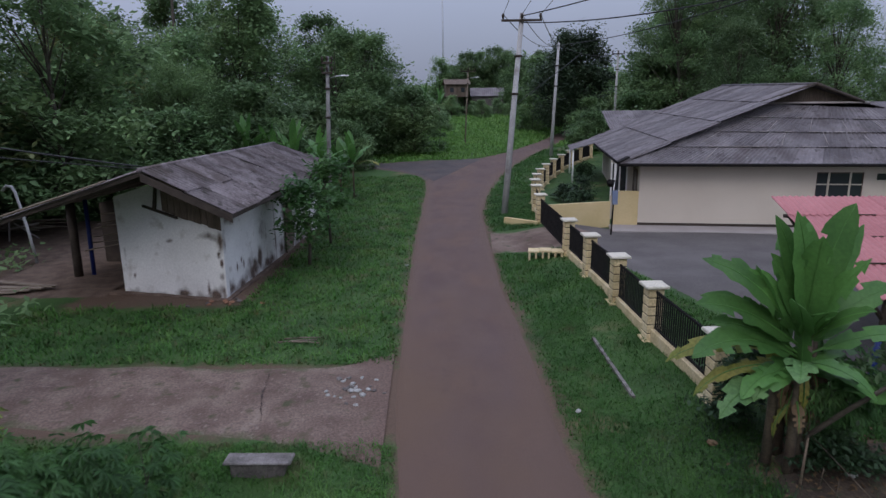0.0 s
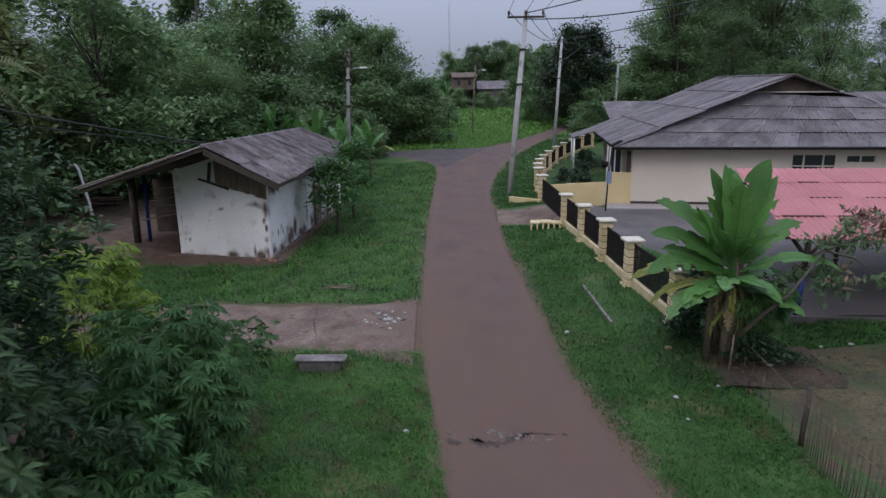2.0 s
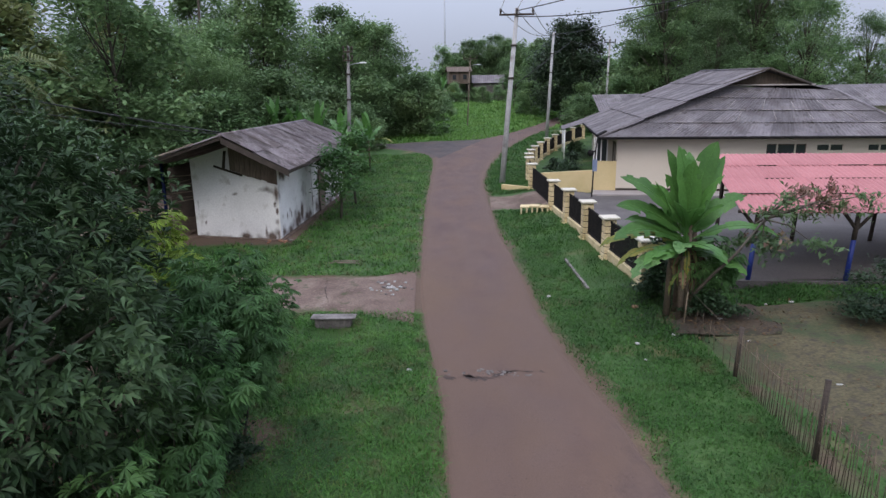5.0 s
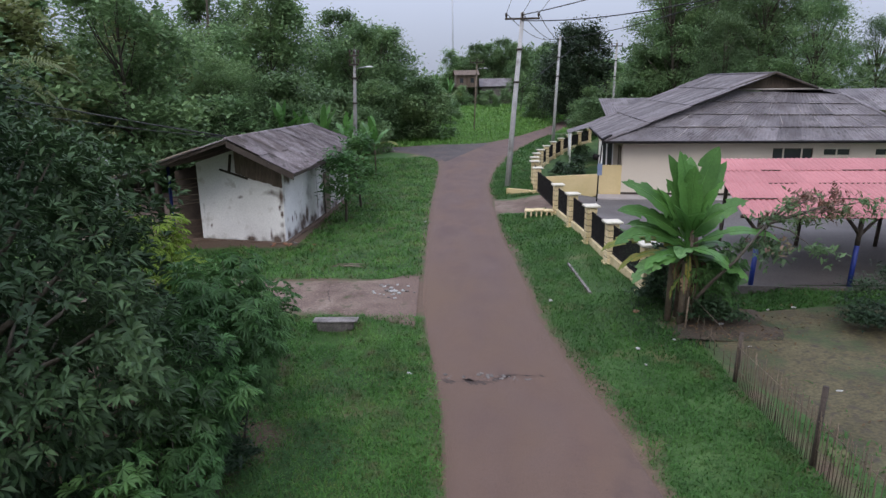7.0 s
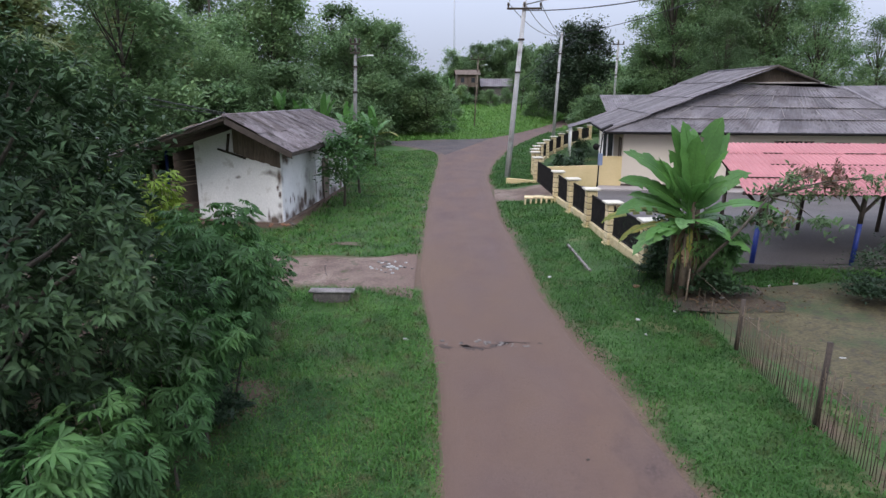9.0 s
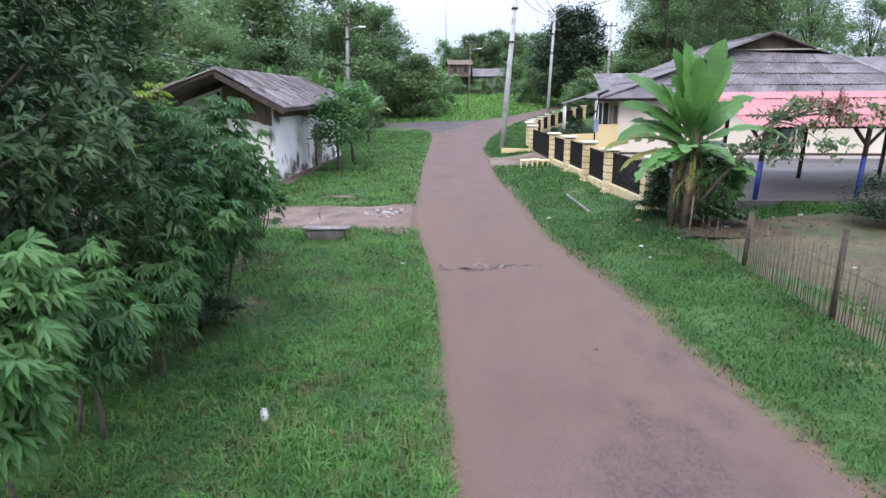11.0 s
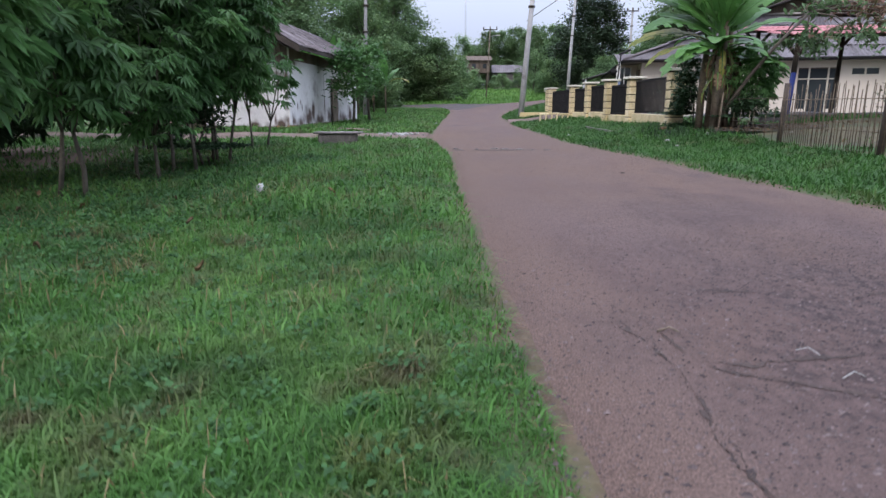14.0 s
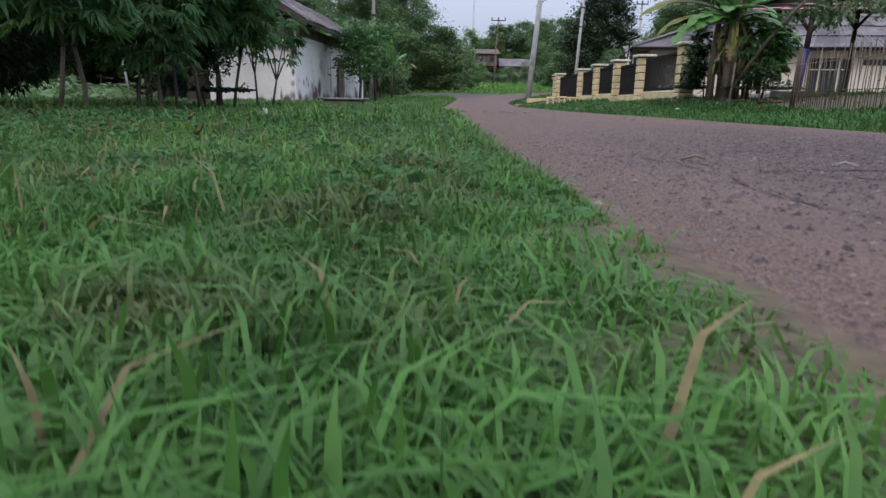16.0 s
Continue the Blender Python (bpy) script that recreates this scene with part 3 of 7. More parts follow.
def strip(name, rows, mat, lift, label, category, across=8, wobble=0.0, kind="structure", seed=1):
    """A sheet lying on the ground between two edges: rows of (left x, left y, right x, right y)."""
    rng = np.random.default_rng(seed)
    rows = np.array(rows, float)
    # refine along
    t = np.r_[0, np.cumsum(np.hypot(np.diff(rows[:, 0] + rows[:, 2]), np.diff(rows[:, 1] + rows[:, 3])) / 2)]
    tt = np.arange(0, t[-1], 0.35)
    fine = np.stack([np.interp(tt, t, rows[:, k]) for k in range(4)], 1)
    k = np.exp(-np.linspace(-2, 2, 9) ** 2)
    k /= k.sum()
    for c in range(4):
        fine[:, c] = np.convolve(np.pad(fine[:, c], 4, mode="edge"), k, "valid")
    e1, e2 = (np.convolve(rng.normal(0, wobble, len(fine) + 4), np.ones(5) / 2.5, "valid") for _ in "ab")
    fine[:, 0] += e1
    fine[:, 2] += e2
    s = np.linspace(0, 1, across)[None, :]
    X = fine[:, 0:1] * (1 - s) + fine[:, 2:3] * s
    Y = fine[:, 1:2] * (1 - s) + fine[:, 3:4] * s
    drop = np.where((s < 1e-6) | (s > 1 - 1e-6), max(0.035, lift + 0.03), 0)
    Z = lie(X, Y) + lift - drop
    n = across
    verts = np.stack([X.ravel(), Y.ravel(), Z.ravel()], 1)
    faces = [(j * n + i, j * n + i + 1, (j + 1) * n + i + 1, (j + 1) * n + i) for j in range(len(fine) - 1) for i in range(n - 1)]
    ob = link(name, verts, faces, mat, smooth=True)
    wide = np.hypot(fine[:, 2] - fine[:, 0], fine[:, 3] - fine[:, 1])[:, None]
    set_rim(ob, np.minimum(s, 1 - s) * wide)
    return tagged(ob, label, category, kind=kind)


road = strip("road", [(l, y, r, y) for y, l, r in zip(ROAD_Y, ROAD_L, ROAD_R)], "asphalt", 0.03, "narrow worn asphalt road, dusty and reddish grey", "road", 22, 0.02)
bare = np.zeros((len(road.data.vertices), 3))
for i, vert in enumerate(road.data.vertices):
    bare[i] = vert.co
wear = np.zeros(len(bare))
for cx, cy, rx, ry, amount in ((2.1, -7.3, 1.25, 1.9, 0.85), (1.5, -7.6, 0.55, 0.9, 0.75), (2.1, -4.6, 0.8, 1.8, 0.55), (1.6, -6.2, 0.35, 1.2, 0.3), (2.9, -2.6, 0.6, 2.2, 0.4), (1.2, 2.1, 0.9, 0.3, 0.3), (0.4, 9.0, 0.5, 3.0, 0.2)):
    wear = np.maximum(wear, amount * np.exp(-((bare[:, 0] - cx) / rx) ** 2 - ((bare[:, 1] - cy) / ry) ** 2))
dusty = np.zeros(len(bare))
for cx, cy, rx, ry, amount in ((-0.7, 7.3, 1.5, 2.8, 0.9), (1.0, 3.0, 3.0, 6.5, 0.55), (1.6, -1.5, 2.5, 3.0, 0.42), (0.2, 12.0, 1.6, 4.0, 0.3)):
    dusty = np.maximum(dusty, amount * np.exp(-((bare[:, 0] - cx) / rx) ** 2 - ((bare[:, 1] - cy) / ry) ** 2))
road.data.attributes.new("dust", "FLOAT", "POINT").data.foreach_set("value", dusty.astype(np.float32))
road.data.attributes.new("wear", "FLOAT", "POINT").data.foreach_set("value", wear.astype(np.float32))
lean_to_floor = strip("lean_to_floor", [(-27, 27.5, -27, 22.5), (-20, 27.5, -20, 19.5), (-15.5, 26.5, -15.5, 14.6), (-13, 25.5, -13, 13.9), (-10.2, 24.5, -10.2, 14.2)], "mud", 0.05, "bare brown earth floor of the lean-to and timber yard", "floor", 16, 0.1, seed=8)
side_road = strip("side_road", [(-40, 59, -40, 63), (-20, 51.5, -20, 55.2), (-8, 46.5, -8.3, 49.0), (-5.3, 45.4, -6.0, 49.3), (-3.2, 43.1, -3.9, 50.2), (-2.0, 41.0, 0.4, 51.1), (-1.2, 38.0, 3.6, 52.6)], "dark_asphalt", 0.036,
                  "asphalt side road joining at the junction", "road", 14, 0.03)
path = strip("dirt_path", [(-22, 9.6, -22, 6.9), (-10, 9.05, -10, 6.4), (-6, 8.95, -6, 6.0), (-3.7, 8.8, -3.5, 5.8), (-2.0, 9.0, -1.9, 5.3), (-1.05, 9.8, -0.8, 4.9), (-0.55, 10.2, -0.3, 4.5)], "dirt", 0.022,
             "stony brown dirt path joining the road", "path", 16, 0.05, seed=2)
at_mouth = np.array([math.exp(-((v.co.x + 0.4) / 1.2) ** 2) for v in path.data.vertices])
path.data.attributes.new("dust", "FLOAT", "POINT").data.foreach_set("value", (0.95 * at_mouth).astype(np.float32))
driveway = strip("gate_driveway", [(1.7, 19.6, 1.8, 23.4), (2.9, 19.4, 2.9, 23.0), (4.6, 18.6, 4.6, 23.4), (7.0, 18.0, 7.0, 23.6)], "dirt", 0.06, "brown earth driveway in front of the gate", "driveway", 8, 0.03, seed=3)
# dark ground sheet: littered earth plus the banana's shade in its colour
shaded_humus = strip("leaf_mould", [(5.15, 3.3, 7.0, 2.9), (5.1, 3.9, 7.5, 3.7), (5.1, 4.6, 7.7, 4.6), (5.3, 5.3, 7.3, 5.4)], "shaded_humus", 0.068, "dark brown leaf mould under the banana, deepened for the shade there", "soil", 10, 0.14, seed=14)
yard = strip("bare_yard", [(5.7, -9, 16, -9), (5.55, 2, 16, 2), (5.6, 3.2, 16, 3.2), (6.0, 5.2, 16, 5.2)], "yard", 0.06, "bare sandy yard soil behind the stick fence", "yard", 8, 0.2, seed=5)


# ---- hut ----


def corrugated(name, p0, along, down, length, width, mat, parent=None, pitch=0.19, amp=0.03, thick=0.012, label=""):
    """One corrugated sheet: waves run across 'along', crests run down the slope."""
    p0, a, d = Vector(p0), Vector(along).normalized(), Vector(down).normalized()
    nrm = a.cross(d).normalized()
    n = max(4, int(length / pitch * 4))
    vs, fs = [], []
    for side in (0, -1):
        for i in range(n + 1):
            s = i / n * length
            h = amp * math.sin(2 * math.pi * s / pitch) + side * thick
            for k in (0, 1):
                vs.append(p0 + a * s + d * (width * k) + nrm * h)
    m = 2 * (n + 1)
    for i in range(n):
        fs.append((2 * i, 2 * i + 2, 2 * i + 3, 2 * i + 1))
        fs.append((m + 2 * i, m + 2 * i + 1, m + 2 * i + 3, m + 2 * i + 2))
        fs.append((2 * i, m + 2 * i, m + 2 * i + 2, 2 * i + 2))
        fs.append((2 * i + 1, 2 * i + 3, m + 2 * i + 3, m + 2 * i + 1))
    fs += [(0, 1, m + 1, m), (2 * n, m + 2 * n, m + 2 * n + 1, 2 * n + 1)]
    return link(name, vs, fs, mat, parent, label)


def prism(bm, poly, base, top):
    """An upright prism over a plan polygon; top may be a list of heights."""
    n = len(poly)
    tops = top if isinstance(top, (list, tuple)) else [top] * n
    lo = [bm.verts.new((x, y, base)) for x, y in poly]
    hi = [bm.verts.new((x, y, h)) for (x, y), h in zip(poly, tops)]
    bm.faces.new(lo[::-1])
    bm.faces.new(hi)
    for i in range(n):
        j = (i + 1) % n
        bm.faces.new((lo[i], lo[j], hi[j], hi[i]))
    return bm


def wall_between(a, b, base, ha, hb, thick=0.14, inward=1):
    a, b = Vector(a), Vector(b)
    d = (b - a).normalized()
    n = Vector((-d.y, d.x)) * thick * inward
    return prism(bmesh.new(), [tuple(a), tuple(b), tuple(b + n), tuple(a + n)], base, [ha, hb, hb, ha])


def build_hut():
    h = thing("hut", (0, 0, 0), 0, "small peeling whitewashed hut with corrugated roof and open lean-to", "hut")
    fr, fl, br, bl = (-6.45, 13.85), (-10.1, 14.85), (-6.05, 25.0), (-10.0, 25.3)
    ridge_x, ridge_z, eave_z = -7.75, 4.1, 2.85
    d = 0.14

    def stained_wall(name, a, b, base, top, spots):
        """A plastered wall cut into small squares that carry its bare and mossy spots: (share along, height, half width, half height, amount)."""
        a, b = Vector((*a, 0)), Vector((*b, 0))
        L, ux = (b - a).length, (b - a).normalized()
        back = Vector((-ux.y, ux.x, 0)) * d
        nx, nz = int(L / 0.09), 34
        vs, wear_ = [], []
        for side in (0, 1):
            for i in range(nx + 1):
                f = i / nx
                for k in range(nz + 1):
                    z = base + (top(f) - base) * k / nz
                    vs.append(a + ux * (L * f) + back * side + Vector((0, 0, z)))
                    wear_.append(max((q * math.exp(-(((f - f0) * L / rx) ** 2) - ((z - z0) / rz) ** 2) for f0, z0, rx, rz, q in spots), default=0))
        o, m = (nx + 1) * (nz + 1), nz + 1
        fs = [(i * m + k, (i + 1) * m + k, (i + 1) * m + k + 1, i * m + k + 1) for i in range(nx) for k in range(nz)]
        fs += [tuple(o + j for j in reversed(q)) for q in fs]
        for i in range(nx):
            fs += [(i * m + nz, (i + 1) * m + nz, o + (i + 1) * m + nz, o + i * m + nz)]
        for k in range(nz):
            fs += [(k, k + 1, o + k + 1, o + k), (nx * m + k + 1, nx * m + k, o + nx * m + k, o + nx * m + k + 1)]
        ob = link(name, vs, fs, "limewash", h)
        ob.data.attributes.new("wear", "FLOAT", "POINT").data.foreach_set("value", np.array(wear_, dtype=np.float32))
        return ob

    head = lambda f: 3.05 + (3.70 - 3.05) * f / 0.6 if f < 0.6 else 3.70 - (3.70 - 2.84) * (f - 0.6) / 0.4
    stained_wall("front_wall", fl, fr, -0.1, head, (
        (0.1, -0.05, 0.5, 0.16, 0.8), (0.35, -0.08, 0.6, 0.14, 0.8), (0.6, 0.08, 0.32, 0.14, 1.0), (0.78, -0.05, 0.5, 0.2, 0.8), (0.9, 0.12, 0.22, 0.2, 1.1), (0.97, 0.2, 0.1, 0.3, 0.9),
        (0.83, 0.28, 0.035, 0.35, 1.0), (0.965, 0.72, 0.05, 0.12, 1.3), (0.975, 1.15, 0.05, 0.14, 1.2), (0.955, 1.4, 0.06, 0.12, 1.2), (0.5, 1.75, 0.2, 0.05, 0.75), (0.98, 1.8, 0.1, 0.4, 0.9),
        (0.12, 0.55, 0.05, 0.1, 0.8), (0.04, 1.2, 0.06, 0.5, 0.5), (0.88, 1.95, 0.5, 0.14, 0.7)))
    # brown boards hung under the front rake, with a pale gap at their upper end
    on_front = lambda f, z, o=0.0: Vector((fl[0] + (fr[0] - fl[0]) * f - 0.264 * o, fl[1] + (fr[1] - fl[1]) * f - 0.965 * o, z))

    def slab_on_front(name, corners, mat, label="", o=0.05, thick=0.04):
        bm_ = bmesh.new()
        lo_ = [bm_.verts.new(on_front(f, z, o)) for f, z in corners]
        hi_ = [bm_.verts.new(on_front(f, z, o + thick)) for f, z in corners]
        bm_.faces.new(hi_)
        bm_.faces.new(lo_[::-1])
        for i in range(len(corners)):
            j = (i + 1) % len(corners)
            bm_.faces.new((lo_[i], lo_[j], hi_[j], hi_[i]))
        return part(name, bm_, mat, h, label)

    low = lambda f: 2.80 - 0.66 * (f - 0.3) / 0.7
    n_boards = 9
    for i in range(n_boards):
        f0, f1 = 0.48 + 0.53 * i / n_boards, 0.48 + 0.53 * (i + 1) / n_boards - 0.004
        ragged = random.uniform(-0.05, 0.06)
        slab_on_front("gable_board", [(f0, low(f0) + 0.02 + ragged), (f1, low(f1) + 0.02 + ragged * 0.5), (f1, head(min(1, f1)) + 0.02), (f0, head(f0) + 0.02)], "brownwood", "damp brown board under the gable", 0.03, 0.03)
    slab_on_front("sill_batten", [(0.30, low(0.30) - 0.02), (0.62, low(0.62) - 0.05), (0.62, low(0.62) + 0.03), (0.30, low(0.30) + 0.05)], "dark", "dark slanting batten", 0.05, 0.06)
    slab_on_front("gable_strut", [(0.395, low(0.395)), (0.42, low(0.42)), (0.455, 3.4), (0.43, 3.4)], "dark", "dark strut across the gable gap", 0.05, 0.05)
    stained_wall("side_wall", (fr[0], fr[1] + d), br, -0.1, lambda f: 2.45, (
        (0.02, 0.25, 0.3, 0.3, 0.9), (0.1, 0.1, 0.6, 0.3, 0.9), (0.2, 0.35, 0.6, 0.45, 1.0), (0.26, 0.6, 0.25, 0.4, 1.1), (0.34, 0.2, 0.8, 0.3, 0.9), (0.075, 0.8, 0.05, 0.12, 1.3), (0.105, 0.95, 0.05, 0.1, 1.3), (0.125, 0.75, 0.05, 0.14, 1.2),
        (0.42, 1.0, 0.06, 1.2, 1.1), (0.5, 0.3, 0.6, 0.4, 0.9), (0.62, 0.6, 0.3, 0.5, 1.0), (0.72, 0.2, 1.2, 0.3, 0.9), (0.85, 0.4, 0.6, 0.5, 0.9), (0.05, 2.4, 0.5, 0.2, 0.9), (0.4, 2.45, 0.9, 0.14, 0.8), (0.75, 2.45, 1.2, 0.12, 0.8), (0.3, 1.5, 0.5, 0.6, 0.45)))
    part("side_wall_head", wall_between((fr[0] - 0.03, fr[1] + d), (br[0] - 0.03, br[1]), 2.45, 2.85, 2.85, d, 1), "brownwood", h)
    part("back_wall", wall_between(br, bl, -0.1, 2.7, 3.1, d, 1), "limewash", h)
    part("inner_wall", wall_between(bl, (fl[0], fl[1] + d), -0.1, 3.2, 3.05, d, 1), "limewash", h)
    # footing and wet bricks at the base
    part("footing", wall_between((fr[0] + 0.16, fr[1] - 0.3), (br[0] + 0.18, br[1]), -0.12, 0.10, 0.10, 0.16, 1), "mud", h, "muddy footing ledge")
    part("front_footing", wall_between((fl[0] - 0.4, fl[1] - 0.22), (fr[0] + 0.2, fr[1] - 0.25), -0.12, 0.06, 0.06, 0.2, 1), "mud", h)
    # right roof slope, in separate sheets two rows deep
    rf, ef = Vector((ridge_x + 0.0, 12.0, ridge_z)), Vector((-5.68, 12.7, eave_z))
    rb, eb = Vector((ridge_x + 0.25, 23.6, ridge_z)), Vector((-5.35, 26.6, eave_z))
    n = 12
    for row in (0, 1):
        for i in range(n):
            f0, f1 = i / n, (i + 1) / n + 0.006
            top0, top1 = rf.lerp(rb, f0), rf.lerp(rb, f1)
            low0, low1 = ef.lerp(eb, f0), ef.lerp(eb, f1)
            a0, a1 = top0.lerp(low0, 0.5 * row - 0.03 * row), top1.lerp(low1, 0.5 * row - 0.03 * row)
            b0 = top0.lerp(low0, 0.5 + 0.5 * row)
            lift = Vector((0, random.uniform(-0.03, 0.03), random.uniform(-0.012, 0.02) + 0.022 * (1 - row)))
            b0 = b0 + (b0 - a0).normalized() * random.uniform(-0.06, 0.1)
            corrugated("roof_sheet", a0 + lift, a1 - a0, b0 - a0, (a1 - a0).length, (b0 - a0).length, "asbestos", h)
    tubes("ridge_cap", [([rf + Vector((0, 0, 0.02)), rb + Vector((0, 0, 0.02))], 0.07)], "asbestos", h)
    # left slope over the lean-to
    lf, lb = Vector((-12.75, 13.2, 2.57)), Vector((-12.5, 25.0, 2.57))
    for i in range(n):
        f0, f1 = i / n, (i + 1) / n + 0.006
        top0, top1 = rf.lerp(rb, f0), rf.lerp(rb, f1)
        low0 = lf.lerp(lb, f0)
        corrugated("roof_sheet", top0 + Vector((-0.03, 0, random.uniform(-0.01, 0.01))), top1 - top0, low0 - top0, (top1 - top0).length, (low0 - top0).length, "asbestos", h)
    # bargeboard on the rakes and eave beam
    def plank(name, a, b, hgt, th, mat="dark"):
        a, b = Vector(a), Vector(b)
        dd = (b - a).normalized()
        side = dd.cross(Vector((0, 0, 1))).normalized() * th
        vs = [a, b, b + side, a + side]
        vs += [v - Vector((0, 0, hgt)) for v in vs]
        return link(name, vs, [(0, 1, 2, 3), (7, 6, 5, 4), (0, 4, 5, 1), (1, 5, 6, 2), (2, 6, 7, 3), (3, 7, 4, 0)], mat, h)
    plank("bargeboard", rf - Vector((0, -0.05, 0.04)), ef - Vector((0, -0.05, 0.04)), 0.22, 0.05)
    plank("bargeboard", rf - Vector((0, -0.05, 0.04)), lf - Vector((0, -0.05, 0.04)), 0.09, 0.05)
    plank("eave_board", ef - Vector((0.03, 0, 0.03)), eb - Vector((0.03, 0, 0.03)), 0.12, 0.03)
    plank("purlin", (-6.6, 12.9, 3.15), (-6.4, 26, 3.15), 0.1, 0.06)
    plank("purlin", (-7.1, 12.5, 3.45), (-6.9, 25, 3.45), 0.1, 0.06)
    plank("rafter", (-7.75, 13.0, 3.98), (-5.8, 13.3, 2.8), 0.1, 0.06)
    # posts of the lean-to
    for x, y, hh, r, m in ((-12.15, 16.7, 2.7, 0.07, "blue"), (-12.5, 16.4, 2.62, 0.14, "dark"), (-12.4, 24, 2.55, 0.08, "dark"), (-12.3, 20.5, 2.6, 0.08, "dark")):
        tube("post", [(x, y, -0.05), (x + 0.04, y, hh)], r, m, h)
    tube("roof_edge_pole", [lf + Vector((-0.1, -0.05, 0.06)), rf.lerp(lf, 0.5) + Vector((0, -0.06, 0.05)), rf.lerp(lf, 0.2) + Vector((0, -0.06, 0.05))], [0.035, 0.03, 0.022], "oldwood", h, 6, "pale pole laid along the roof edge")
    # wall coloured dark and drawn out to the post for the interior's shade
    part("lean_to_back_wall", wall_between((-10.2, 18.6), (-12.7, 18.6), -0.05, 3.0, 2.3, 0.1, 1), "dark", h, "boarded back wall of the lean-to, dark to stand for its shaded interior")
    # leaning door post stains: a plank door on the long wall
    part("side_door", wall_between((-6.19, 19.6), (-6.15, 20.5), -0.02, 2.0, 2.0, 0.05, -1), "oldwood", h, "grey plank door")
    return h


hut = build_hut()


# ---- house behind the fence ----
A = radians(-8)
U, V = Vector((math.cos(A), math.sin(A), 0)), Vector((-math.sin(A), math.cos(A), 0))
H0 = Vector((7.8, 23.9, 0))


def hp(u, v, z):
    """A place in the house's own axes: u along the front, v back, from the left eave corner."""
    p = H0 + U * u + V * v
    return Vector((p.x, p.y, z))


EAVE, PEAK = 3.0, 6.35
HW, HD = 15.4, 20.0


def quad_roof(name, corners, mat, parent, sheets, pitch=0.2, label=""):
    """A roof plane cut into corrugated strips: corners eave a, eave b, top b, top a (top may meet in a point)."""
    a, b, c, d = [Vector(v) for v in corners]
    e = (b - a).normalized()
    nrm = (b - a).cross(d - a).normalized()
    if nrm.z < 0:
        nrm = -nrm
    out = []
    for s in range(sheets):
        vs, fs = [], []
        skew = [random.uniform(-0.014, 0.018) for _ in range(4)]
        n = max(3, int((b - a).length / sheets / pitch * 4))
        for i in range(n + 1):
            f = (s + i / n) / sheets
            p, q = a.lerp(b, f), d.lerp(c, f)
            w = 0.022 * math.sin(2 * math.pi * (p - a).dot(e) / pitch)
            for k in range(2):
                pt = p.lerp(q, k)
                vs.append(pt + nrm * (w * (1 if (c - d).length > 1 or k == 0 else 0.1) + skew[k] * (1 - i / n) + skew[2 + k] * i / n))
        m = len(vs)
        vs += [v - nrm * 0.02 for v in vs]
        for i in range(n):
            fs += [(2 * i, 2 * i + 2, 2 * i + 3, 2 * i + 1), (m + 2 * i, m + 2 * i + 1, m + 2 * i + 3, m + 2 * i + 2), (2 * i, m + 2 * i, m + 2 * i + 2, 2 * i + 2), (2 * i + 1, 2 * i + 3, m + 2 * i + 3, m + 2 * i + 1)]
        out.append(link(name, vs, fs, mat, parent, label))
    return out


